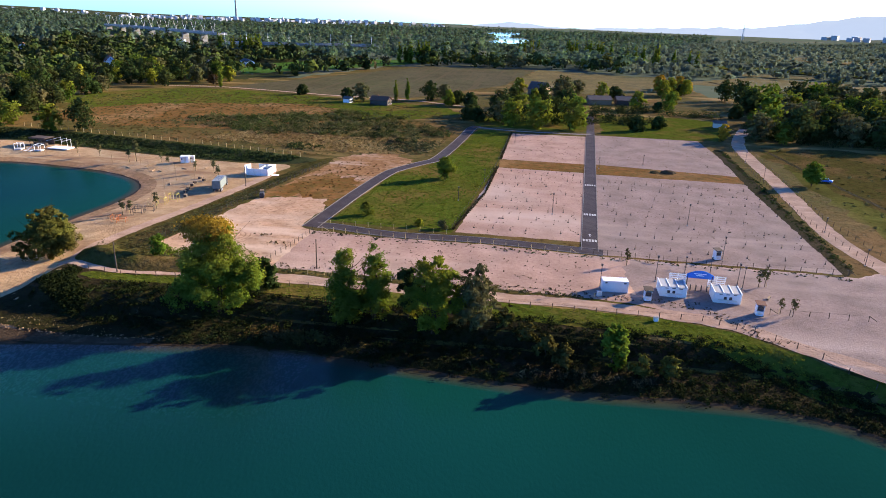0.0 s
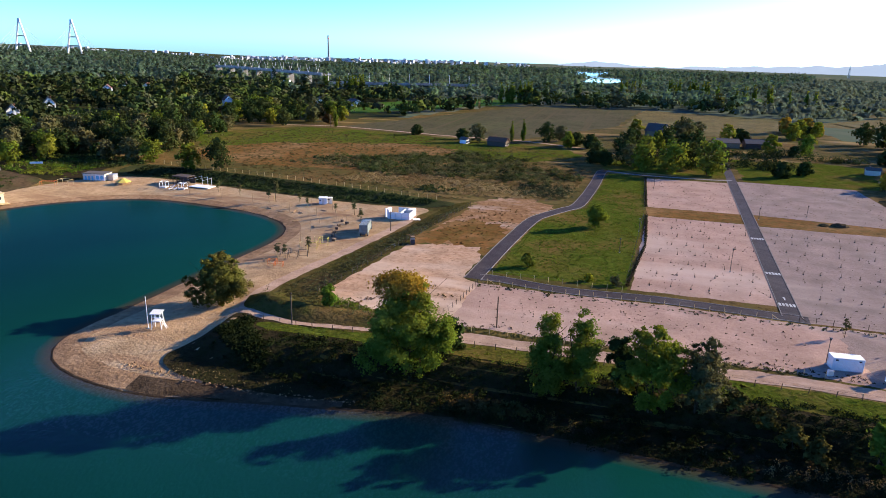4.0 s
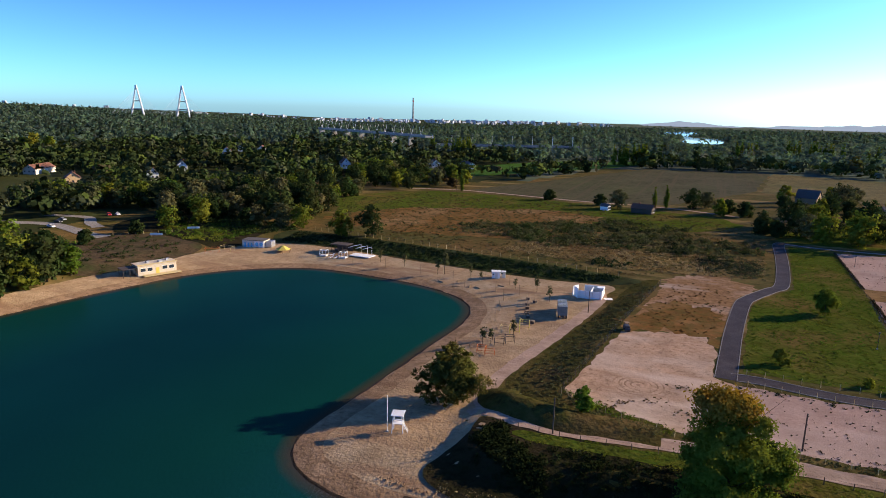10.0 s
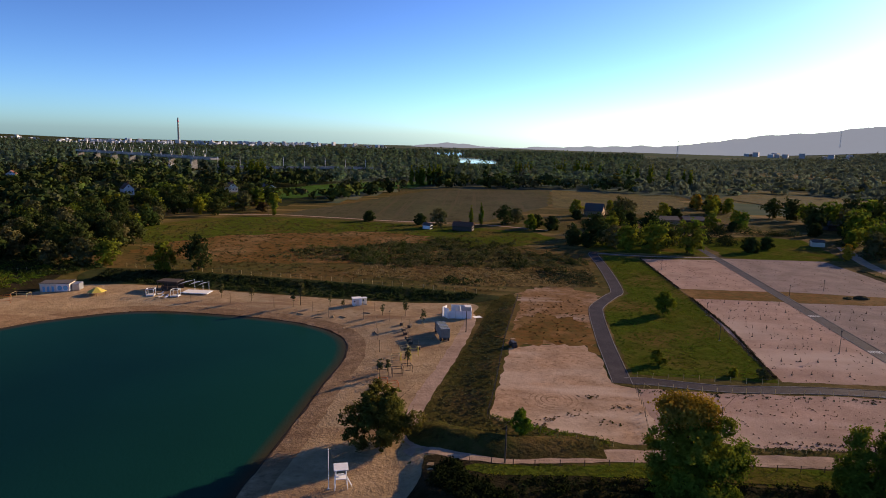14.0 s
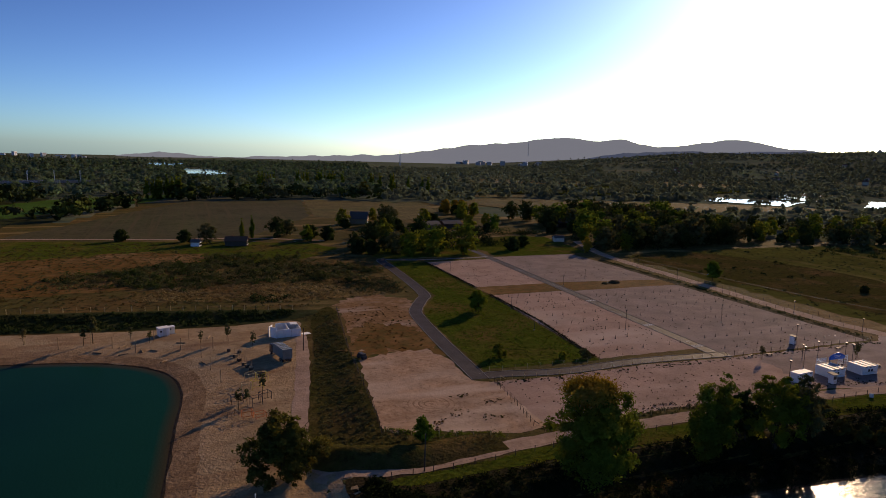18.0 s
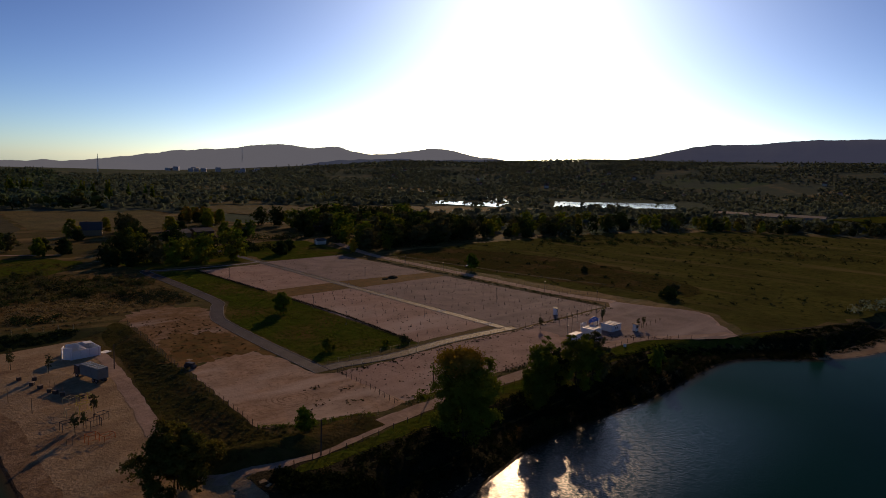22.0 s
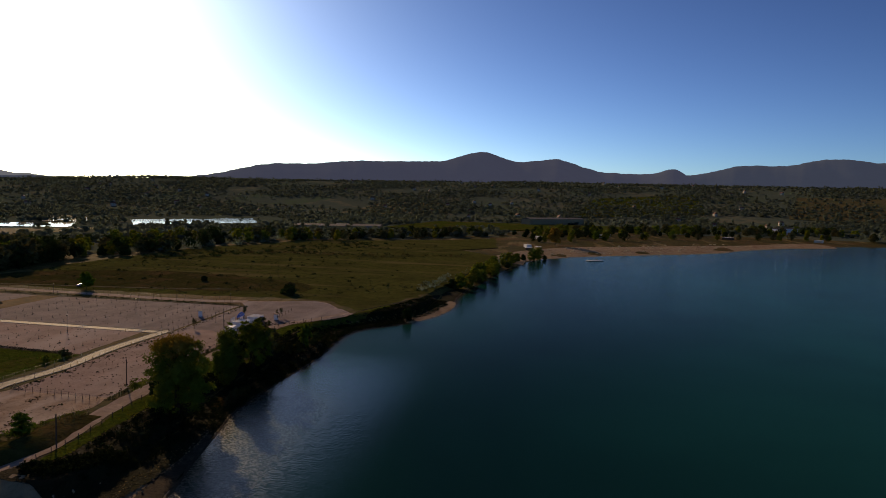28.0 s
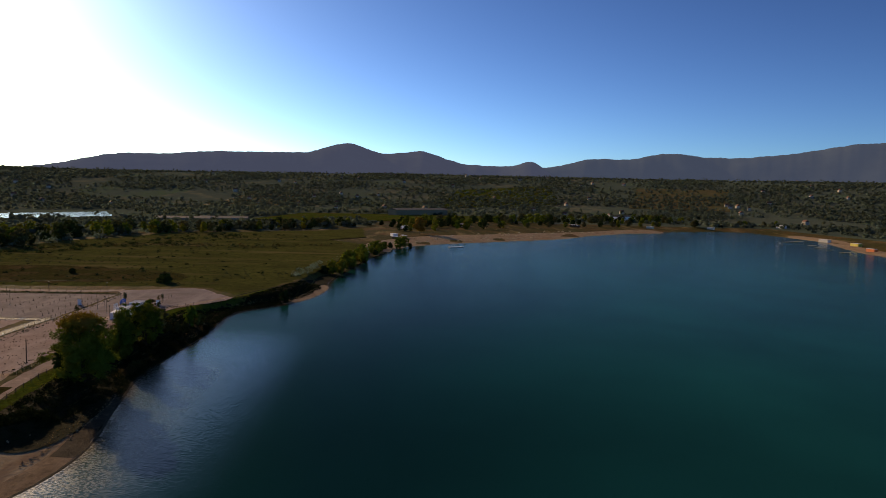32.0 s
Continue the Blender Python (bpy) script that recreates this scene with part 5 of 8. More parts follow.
def woods(name, az0, az1, r0, r1, leaf, seed, label, density=1.0, leaves=70, height_of=13.0, gap0=7.0, leaf_share=0.2, thin=-0.42, uneven=0.35, coarse=False, cap=1e9, sky_side=0.0):
    """A far wood: many small crowns of loose leaf clumps, in one piece."""
    g = np.random.default_rng(seed)
    out, r = [], float(r0)
    while r < r1:
        s = (gap0 + r * 0.0125) / density
        k = max(1, int(radians(az1 - az0) * r / min(s, cap / density)))
        a = np.radians(az0 + (np.arange(k) + g.uniform(0, 1, k)) * (az1 - az0) / k)
        rr = r + g.uniform(-0.6, 0.6, k) * s
        out.append(np.column_stack([-110 + rr * np.sin(a), -160 + rr * np.cos(a), np.full(k, min(s * density, cap))]))
        r += s * 0.9
    p = np.concatenate(out)
    ok = signed(p[:, 0], p[:, 1], LAKE) < -28
    for c in CLEAR + OPEN:
        ok &= signed(p[:, 0], p[:, 1], c) < 0
    ok &= np.array([noise.noise(Vector((x * 0.004, y * 0.004, seed % 20))) > thin for x, y, _ in p])
    p = p[ok]
    z = height(p[:, 0], p[:, 1])
    quads, ways, templates = [], [], []
    for k in range(7):
        lobes = [(g.normal() * 0.13, g.normal() * 0.13, 0.36 + 0.36 * g.uniform(), 0.33, 0.33, 0.28) for _ in range(4)]
        if k == 6:
            lobes = [(0, 0, 0.2 + 0.3 * j, 0.14, 0.14, 0.22) for j in range(5)]
        templates.append(crown_points(g, lobes, leaves // 5, 5, 0.34))
    pick = g.integers(0, 7, len(p))
    for k in range(7):
        sel = pick == k
        if not sel.any():
            continue
        q, zz = p[sel], z[sel]
        tall = height_of * g.uniform(1 - uneven, 1 + uneven, len(q)) * np.clip(0.8 + q[:, 2] / 60, 0.8, 1.2)
        wide = np.maximum(q[:, 2] * 1.25, tall * 0.8) * g.uniform(0.8, 1.25, len(q))
        t, o = templates[k]
        rot = g.uniform(0, 6.28, len(q))[:, None]
        cs, sn = np.cos(rot), np.sin(rot)
        cx, cy = t[None, :, 0] * cs - t[None, :, 1] * sn, t[None, :, 0] * sn + t[None, :, 1] * cs
        ox, oy = o[None, :, 0] * cs - o[None, :, 1] * sn, o[None, :, 0] * sn + o[None, :, 1] * cs
        flat = np.stack([q[:, :1] + cx * wide[:, None], q[:, 1:2] + cy * wide[:, None], zz[:, None] + np.clip(t[None, :, 2], 0.06, 2) * tall[:, None] * 0.95], 2).reshape(-1, 3)
        size = np.repeat(np.maximum(wide * leaf_share, 0.7), t.shape[0])
        o = np.stack([ox, oy, np.broadcast_to(o[None, :, 2], ox.shape)], 2).reshape(-1, 3)
        n = o + g.normal(size=o.shape) * 0.4
        n /= np.linalg.norm(n, axis=1)[:, None]
        a = g.normal(size=flat.shape)
        a -= (a * n).sum(1)[:, None] * n
        a /= np.linalg.norm(a, axis=1)[:, None]
        b = np.cross(n, a)
        s2 = (size * g.uniform(0.6, 1.3, len(size)))[:, None]
        if coarse:
            quads.append(np.stack([flat - a * s2 * 0.6 - b * s2 * 0.3, flat + a * s2 * 0.6 - b * s2 * 0.35, flat + b * s2 * 0.65], 1).reshape(-1, 3))
        else:
            quads.append(np.stack([flat - a * s2 * 0.5, flat - b * s2 * 0.45, flat + a * s2 * 0.5, flat + b * s2 * 0.45], 1).reshape(-1, 3))
        soft = o * 0.93 + n * 0.07 + (0, 0, sky_side)
        ways.append(soft / np.linalg.norm(soft, axis=1)[:, None])
    ob = new(name, quads_mesh(name, np.concatenate(quads), M[leaf], np.concatenate(ways), 3 if coarse else 4))
    return tagged(ob, label, "woods", kind="stuff")


for i, (leaf, dens) in enumerate((("wood_dark", 0.66), ("wood_green", 0.46), ("wood_olive", 0.42), ("wood_yellow", 0.11), ("wood_rust", 0.11))):
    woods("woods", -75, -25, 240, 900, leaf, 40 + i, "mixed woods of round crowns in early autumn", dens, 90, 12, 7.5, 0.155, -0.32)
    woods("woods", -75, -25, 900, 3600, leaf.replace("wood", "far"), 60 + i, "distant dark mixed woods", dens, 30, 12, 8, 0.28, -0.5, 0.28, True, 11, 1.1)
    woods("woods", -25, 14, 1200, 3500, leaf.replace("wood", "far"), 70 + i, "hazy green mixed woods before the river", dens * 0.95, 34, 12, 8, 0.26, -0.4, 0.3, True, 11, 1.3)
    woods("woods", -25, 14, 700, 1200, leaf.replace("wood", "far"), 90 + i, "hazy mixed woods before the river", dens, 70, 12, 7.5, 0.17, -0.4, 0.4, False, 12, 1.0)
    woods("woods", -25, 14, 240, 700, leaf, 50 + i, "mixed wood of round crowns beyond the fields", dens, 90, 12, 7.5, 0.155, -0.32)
    if i < 4:
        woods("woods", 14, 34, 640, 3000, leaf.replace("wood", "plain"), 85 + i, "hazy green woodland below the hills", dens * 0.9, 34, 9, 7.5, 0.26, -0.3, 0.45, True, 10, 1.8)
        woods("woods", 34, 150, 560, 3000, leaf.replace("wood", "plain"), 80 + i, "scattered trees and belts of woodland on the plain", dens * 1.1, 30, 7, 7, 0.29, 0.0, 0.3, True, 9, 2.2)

# ---- small builders ----
def box(bm, c, s, rz=0.0, bevel=0.0, rx=0.0, ry=0.0):
    """A block of size s round the point c."""
    m = Matrix.Translation(c) @ Euler((radians(rx), radians(ry), radians(rz))).to_matrix().to_4x4() @ Matrix.Diagonal((*s, 1))
    made = bmesh.ops.create_cube(bm, size=1, matrix=m)
    if bevel:
        es = list({e for v in made["verts"] for e in v.link_edges})
        bmesh.ops.bevel(bm, geom=es, offset=bevel, segments=1, affect="EDGES")
    return bm


def boxed(c, s, rz=0.0, bevel=0.03, rx=0.0, ry=0.0):
    return box(bmesh.new(), c, s, rz, bevel, rx, ry)


def rod(bm, a, b, r, r2=None, segs=6):
    tube(bm, [a, b], [r, r if r2 is None else r2], segs)
    return bm


def rodded(a, b, r, r2=None, segs=6):
    return rod(bmesh.new(), a, b, r, r2, segs)


def prism(outline, depth, axis="y"):
    """An outline in the xz plane given depth along y."""
    bm = bmesh.new()
    f = [bm.verts.new((x, -depth / 2, z)) for x, z in outline]
    k = [bm.verts.new((x, depth / 2, z)) for x, z in outline]
    n = len(outline)
    bm.faces.new(f)
    bm.faces.new(k[::-1])
    for i in range(n):
        bm.faces.new((f[i], f[(i + 1) % n], k[(i + 1) % n], k[i]))
    return bm


def thing(name, label, category, group=""):
    return tagged(new(name), label, category, group)


def stand(root, x, y, rz=0.0, z=None):
    root.matrix_basis = pose(x, y, drop_z(x, y) if z is None else z, 0, 0, rz)
    return root


# ---- crossings and road marks ----
STRIPE = mesh_from("stripe", [(-0.25, -0.9, 0), (0.25, -0.9, 0), (0.25, 0.9, 0), (-0.25, 0.9, 0)], [(0, 1, 2, 3)], M["road_paint"])
for yc in (-22.3, 0.2, 34.2):
    crossing = tagged(new("road_marking"), "white zebra crossing painted on asphalt", "road marking", "zebra crossings", "structure")
    crossing.matrix_basis = pose(EDGE(yc) + 1.9, yc, 0.06)
    for k in range(5):
        s = new("stripe", STRIPE)
        s.parent = crossing
        s.location = ((k - 2) * 0.72, 0, 0)
arrow = tagged(new("road_marking", mesh_from("arrow", [(-0.12, -1, 0), (0.12, -1, 0), (0.12, 0.3, 0), (0.4, 0.3, 0), (0, 1.1, 0), (-0.4, 0.3, 0), (-0.12, 0.3, 0)], [(0, 1, 2, 6), (5, 6, 2, 3), (5, 3, 4)], M["road_paint"])),
               "white arrow painted on the asphalt", "road marking", kind="structure")
arrow.location = (EDGE(-18) + 1.9, -18.2, 0.06)

# ---- stakes on the camping lots ----
stake = thing("marker_stake", "thin weathered stake marking a camping pitch", "stake", "stakes on the gravel lots")
part("post", rodded((0, 0, -0.1), (0.04, 0, 0.95), 0.05, 0.04), M["dark_wood"], stake)
part("foot", boxed((0, 0, 0.1), (0.34, 0.26, 0.24), 12, 0.03), M["dark_metal"], stake, "dark low hook-up box")
part("tie", rodded((0.02, 0, 0.7), (0.42, 0.1, 0.05), 0.025), M["wood"], stake)
first = True
rs = np.random.default_rng(8)
for x0, x1, y0, y1, dx, dy in ((-28, -2, -19, 47, 4.3, 9.4), (6.5, 54, -26, 46, 4.25, 9.4)):
    row = 0
    for y in np.arange(y0, y1, dy):
        for x in np.arange(x0 + (row % 2) * 1.6, x1, dx):
            if rs.random() < 0.1:
                continue
            m = pose(x + rs.normal() * 0.2 + 0.046 * (y + 25) * (1 if x0 < 0 else 0.4), y + rs.normal() * 0.35, 0.03, rs.normal() * 3, rs.normal() * 3, rs.uniform(0, 360))
            if first:
                stake.matrix_basis, first = m, False
            else:
                copy_thing(stake, m)
        row += 1

# ---- lamp posts and poles ----
lamp = thing("lamp_post", "slim dark lamp post on the gravel", "lamp post", "lamp posts round the lots")
part("pole", rodded((0, 0, -0.2), (0, 0, 4.7), 0.07, 0.05, 8), M["dark_metal"], lamp)
part("head", boxed((0, 0, 4.85), (0.34, 0.34, 0.36), 0, 0.06), M["dark_metal"], lamp)
part("cap", boxed((0, 0, 5.07), (0.46, 0.46, 0.06), 0, 0.02), M["dark_metal"], lamp)
part("base", boxed((0, 0, 0.12), (0.36, 0.36, 0.26), 0, 0.04), M["concrete"], lamp)
spots = [(1.4, -51.7, 1), (13, -45.7, 1.12), (20, -39.3, 0.75), (25, -39.8, 0.85), (29.6, -44, 0.95), (30.2, -45.6, 0.95), (30.1, -28.6, 1.1), (61.8, -24.8, 0.8), (62, 0, 0.8), (26.8, -3.6, 1.17),
         (-8.5, -2.2, 1.2), (-30.5, 30, 0.8), (24, 70, 0.8), (63.5, 60, 0.8), (64.5, 88, 0.8), (7.5, 60, 0.8), (-25, 100, 0.8), (-35.5, 5, 0.8)]
for i, (x, y, s) in enumerate(spots):
    ob = lamp if i == 0 else copy_thing(lamp, pose(x, y, 0))
    ob.matrix_basis = pose(x, y, 0.02)
    ob.scale = (1, 1, s)
pole = thing("utility_pole", "plain dark timber utility pole beside the track", "utility pole", "poles along the track")
part("shaft", rodded((0, 0, -0.3), (0.05, 0, 6.4), 0.14, 0.10, 8), M["dark_wood"], pole)
part("cap", rodded((0.05, 0, 6.38), (0.05, 0, 6.5), 0.13, 0.05, 8), M["dark_wood"], pole)
part("insulator", rodded((0.05, 0.12, 6.1), (0.05, 0.26, 6.3), 0.05, 0.04, 6), M["dark_metal"], pole)
stand(pole, -56.8, -55.2)
for x, y, s in ((-94.8, -66.4, 1.0), (-102.6, 8.5, 0.95), (-70, 205, 1.1), (-232, 238, 1.2)):
    ob = copy_thing(pole, pose(x, y, drop_z(x, y)))
    ob.scale = (1, 1, s)

# ---- fences ----
def fence(pts, gap, tall, mat, label, rails=2, post_w=0.09, strut=False, curved=False):
    """Posts and wires along a line."""
    line = spline(pts, gap, False, not curved)
    root = thing("fence", label, "fence")
    z = height(line[:, 0], line[:, 1])
    me = from_bm("post", boxed((0, 0, tall / 2 - 0.1), (post_w, post_w, tall + 0.2), 0, 0.012), mat)
    for (x, y), h in zip(line, z):
        p = new("post", me)
        p.parent = root
        p.matrix_basis = pose(x, y, h, rs.normal() * 2.5, rs.normal() * 2.5, rs.uniform(0, 90))
    for k in range(rails):
        hh = tall * (0.92 - 0.42 * k)
        bm = bmesh.new()
        tube(bm, [(a[0], a[1], za + hh) for a, za in zip(line, z)], [0.012] * len(line), 3)
        part("wire", bm, M["dark_metal"], root)
    if strut:
        for i in (0, len(line) - 1):
            x, y = line[i]
            part("strut", rodded((x, y, z[i] + tall * 0.9), (x + 1.6, y + 0.5, z[i]), 0.05), mat, root)
    return root


fence([(-97.5, -50), (-96, -38), (-92.3, 0), (-86.5, 44)], 2.6, 1.5, M["dark_wood"], "dark wire fence along the slope's crest", 3)
fence([(-100, 48), (-140, 57.8), (-190, 66), (-233, 72)], 4.0, 1.6, M["pale_wood"], "long pale post-and-wire fence above the hedge", 2, 0.12)
fence([(-97, -50), (-88, -55), (-76, -59)], 3.2, 1.3, M["pale_wood"], "pale posts along the dirt lot's edge", 1)
fence([(-64, -25), (-34, -26.2)], 3.4, 1.3, M["pale_wood"], "pale fence posts along the lawn's edge", 1)
fence([(-64, -31.2), (-46, -32), (-25, -31.4), (-4, -32.6)], 3.4, 1.2, M["pale_wood"], "low pale fence beside the asphalt lane", 1, strut=True)
fence([(-66, -32), (-67, -44), (-69, -56)], 2.4, 1.3, M["dark_wood"], "short dark fence at the gravel's end", 2, strut=True)
fence([(-68, -58.8), (-40, -58.4), (0, -57.5)], 3.6, 1.2, M["pale_wood"], "pale fence posts beside the lakeside track", 1)
fence([(-104, -67), (-90, -67.2), (-70, -65.2), (-40, -65), (0, -64.2), (18.9, -63.4), (27, -66.5), (32.6, -71), (41.6, -79.5)], 4.2, 1.2, M["dark_wood"], "dark posts along the top of the bank", 1, 0.11)
fence([(-33.4, -22), (-29, 52), (-28.3, 124)], 4.0, 0.9, M["dark_wood"], "low dark edging fence beside the lawn", 2)
fence([(1.2, -31.8), (25.7, -33), (55.5, -32.2)], 3.4, 1.3, M["dark_wood"], "dark fence between lot and entrance yard", 2, strut=True)
fence([(32.2, -57.3), (49.6, -56.6)], 4.0, 1.2, M["dark_wood"], "short dark fence beside the entrance", 1, strut=True)
fence([(63.2, -25), (60.4, 10), (61.5, 60), (64.5, 108)], 3.6, 1.2, M["dark_wood"], "dark fence posts along the gravel road", 1)
fence([(69, -20), (66, 10), (69, 60), (73, 118)], 3.8, 1.2, M["dark_wood"], "weathered fence along the meadow road", 1)

# ---- entrance ----
def container(x, y, rz):
    r = thing("site_container", "white steel site container on the gravel", "container")
    part("body", boxed((0, 0, 1.38), (5.8, 2.35, 2.45), 0, 0.03), M["white"], r)
    rib = from_bm("rib", boxed((0, 0, 1.38), (0.11, 0.05, 2.2), 0, 0.01), M["white"])
    for k in range(24):
        for side in (-1.18, 1.18):
            o = new("rib", rib)
            o.parent, o.location = r, (-2.75 + k * 0.24, side, 0)
    part("roof", boxed((0, 0, 2.66), (6.0, 2.5, 0.12), 0, 0.03), M["white"], r)
    part("floor_frame", boxed((0, 0, 0.1), (5.95, 2.45, 0.16), 0, 0.02), M["steel"], r)
    for sx in (-1, 1):
        for sy in (-1, 1):
            part("corner_post", boxed((sx * 2.93, sy * 1.2, 1.38), (0.14, 0.14, 2.5), 0, 0.02), M["white"], r)
        part("vent", boxed((sx * 2.2, -1.215, 2.25), (0.5, 0.05, 0.28), 0, 0.01), M["dark_metal"], r)
    door = part("door", boxed((2.955, 0, 1.2), (0.06, 0.95, 2.0), 0, 0.02), M["white"], r)
    part("handle", boxed((3.0, 0.35, 1.15), (0.05, 0.05, 0.2), 0, 0.01), M["steel"], door)
    return stand(r, x, y, rz, 0.03)


container(4.1, -52.6, 6).scale = (0.84, 0.9, 0.9)
b0 = thing("utility_box", "small white utility box on the verge", "utility box")
part("body", boxed((0, 0, 0.55), (0.9, 0.5, 1.0), 0, 0.04), M["white"], b0)
part("lid", boxed((0, 0, 1.08), (1.0, 0.6, 0.07), 0, 0.02), M["steel"], b0)
part("door", boxed((0, -0.265, 0.52), (0.78, 0.04, 0.82), 0, 0.01), M["offwhite"], b0)
stand(b0, 1.0, -56.2, 8)
b1 = thing("utility_box", "white concrete plinth on the grassy bank", "utility box")
part("body", boxed((0, 0, 0.45), (0.8, 0.6, 0.9), 0, 0.05), M["white"], b1)
part("lid", boxed((0, 0, 0.92), (0.9, 0.7, 0.08), 0, 0.02), M["concrete"], b1)
stand(b1, 10.5, -65.3, 5)


def kiosk(x, y, rz, flip):
    """A white slatted entrance cabin with an open beamed roof."""
    r = thing("entrance_kiosk", "white slatted wooden entrance kiosk with ribbed roof", "kiosk", "entrance kiosks")
    w, d, h = 5.6, 4.6, 2.35
    for name, c, s in (("wall", (0, -d / 2, h / 2), (w, 0.08, h)), ("wall", (0, d / 2, h / 2), (w, 0.08, h)), ("wall", (-w / 2, 0, h / 2), (0.08, d, h)), ("wall", (w / 2, 0, h / 2), (0.08, d, h))):
        part(name, boxed(c, s, 0, 0.01), M["white"], r)
    slat_x = from_bm("slat", boxed((0, 0, 0), (w + 0.1, 0.05, 0.17), 0, 0.012), M["white"])
    slat_y = from_bm("slat", boxed((0, 0, 0), (0.05, d, 0.17), 0, 0.012), M["white"])
    for k in range(10):
        for me, p in ((slat_x, (0, -d / 2 - 0.065, 0.2 + k * 0.225)), (slat_x, (0, d / 2 + 0.065, 0.2 + k * 0.225)), (slat_y, (-w / 2 - 0.065, 0, 0.2 + k * 0.225)), (slat_y, (w / 2 + 0.065, 0, 0.2 + k * 0.225))):
            s = new("slat", me)
            s.parent = r
            s.location = p
    for k in range(3):
        part("roof_panel", boxed((-w / 3 + k * w / 3, 0, h + 0.06), (w / 3 - 0.12, d + 0.3, 0.08), 0, 0.02), M["grey_tarp"], r, "grey roof panel")
    for k in range(4):
        part("roof_beam", boxed((-w / 2 + k * w / 3, 0, h + 0.12), (0.22, d + 0.4, 0.24), 0, 0.02), M["white"], r)
    for k in range(3):
        part("vent", boxed((-1.5 + k * 1.5, -d / 2 - 0.1, h - 0.25), (0.7, 0.06, 0.2), 0, 0.01), M["dark_metal"], r)
    for sx in (-0.75, 0.35):
        win = part("window", boxed((sx + 0.3 * flip, -d / 2 - 0.1, 1.25), (0.62, 0.05, 0.7), 0, 0.01), M["glass"], r, "dark serving window")
        part("window_frame", box(box(bmesh.new(), (sx + 0.3 * flip, -d / 2 - 0.11, 1.64), (0.76, 0.07, 0.08)), (sx + 0.3 * flip, -d / 2 - 0.11, 0.86), (0.76, 0.07, 0.08)), M["white"], win)
    part("counter", boxed((0, -d / 2 - 0.2, 0.85), (w * 0.7, 0.3, 0.06), 0, 0.015), M["offwhite"], r)
    return stand(r, x, y, rz, 0.03)


kiosk(15.3, -51.2, 1, -1).scale = (0.88, 0.88, 0.88)
kiosk(25.3, -52.0, -2, 1).scale = (0.88, 0.88, 0.88)
for x in (17.0, 24.6):
    scr = thing("slatted_screen", "white slatted timber screen beside the gate", "screen", "gate screens")
    for sx in (-1.6, 0, 1.6):
        part("post", boxed((sx, 0, 1.45), (0.1, 0.1, 2.9), 0, 0.01), M["white"], scr)
    for k in range(6):
        part("slat", boxed((0, -0.07, 0.6 + k * 0.42), (3.4, 0.04, 0.26), 0, 0.01), M["white"], scr)
    stand(scr, x, -47.2, 0, 0.03)
gate = thing("entrance_gate", "blue arched sign over the open entrance gate", "gate")
for sx in (-2.35, 2.35):
    part("gate_post", boxed((sx, 0, 1.6), (0.16, 0.16, 3.2), 0, 0.02), M["dark_metal"], gate)
arch = [(-2.6, 2.5)] + [(-2.6 + 5.2 * u, 3.3 + 0.85 * math.sin(math.pi * u)) for u in np.linspace(0, 1, 13)] + [(2.6, 2.5)]
board = part("sign_board", prism(arch, 0.14), M["blue_sign"], gate, "blue arched sign board")
for k, (w, z) in enumerate(((2.4, 3.45), (1.5, 3.1))):
    part("lettering_bar", boxed((0, -0.085, z), (w, 0.03, 0.16), 0, 0.01), M["white"], board, "white illegible lettering as a bar")
for k in range(4):
    part("turnstile_post", boxed((-1.6 + k * 1.05, -0.4, 0.6), (0.14, 0.5, 1.2), 0, 0.03), M["dark_metal"], gate)
stand(gate, 21.0, -48.3, -1, 0.03)


def booth(x, y, rz, roof, label):
    r = thing("ticket_booth", label, "booth", "booths at the entrance")
    for sx in (-0.62, 0.62):
        part("side_wall", boxed((sx, 0, 1.15), (0.08, 1.25, 2.3), 0, 0.01), M["white"], r)
    part("back_wall", boxed((0, 0.62, 1.15), (1.2, 0.07, 2.3), 0, 0.01), M["white"], r)
    part("front_panel", boxed((0, -0.62, 0.5), (1.2, 0.07, 1.0), 0, 0.01), M["white"], r)
    part("window", boxed((0, -0.60, 1.5), (1.1, 0.04, 0.7), 0, 0.01), M["glass"], r)
    part("notice", boxed((0, -0.67, 0.55), (0.6, 0.03, 0.5), 0, 0.01), M["offwhite"], r)
    part("roof", boxed((0, 0, 2.42), (1.75, 1.85, 0.12), 0, 0.03, 7), M[roof], r)
    part("floor", boxed((0, 0, 0.06), (1.45, 1.45, 0.12), 0, 0.02), M["dark_wood"], r)
    return stand(r, x, y, rz, 0.03)


booth(10.1, -56.0, 4, "dark_wood", "small white booth with dark sloping roof")
booth(30.0, -58.1, -4, "red_roof", "small white booth with brownish sloping roof")
booth(28.8, -28.6, 20, "dark_wood", "pale booth with dark roof beside the lot")
for k, (x, y, rz) in enumerate(((7.5, -34.2, 10), (13.5, -34.8, -8), (37.5, -36, 5), (34, -50, 60))):
    bn = thing("bench", "low weathered timber bench in the yard", "bench", "benches in the entrance yard")
    part("seat", boxed((0, 0, 0.45), (1.8, 0.4, 0.07), 0, 0.015), M["wood"], bn)
    for sx in (-0.7, 0.7):
        part("leg", boxed((sx, 0, 0.21), (0.1, 0.36, 0.42), 0, 0.015), M["dark_wood"], bn)
    stand(bn, x, y, rz, 0.03)


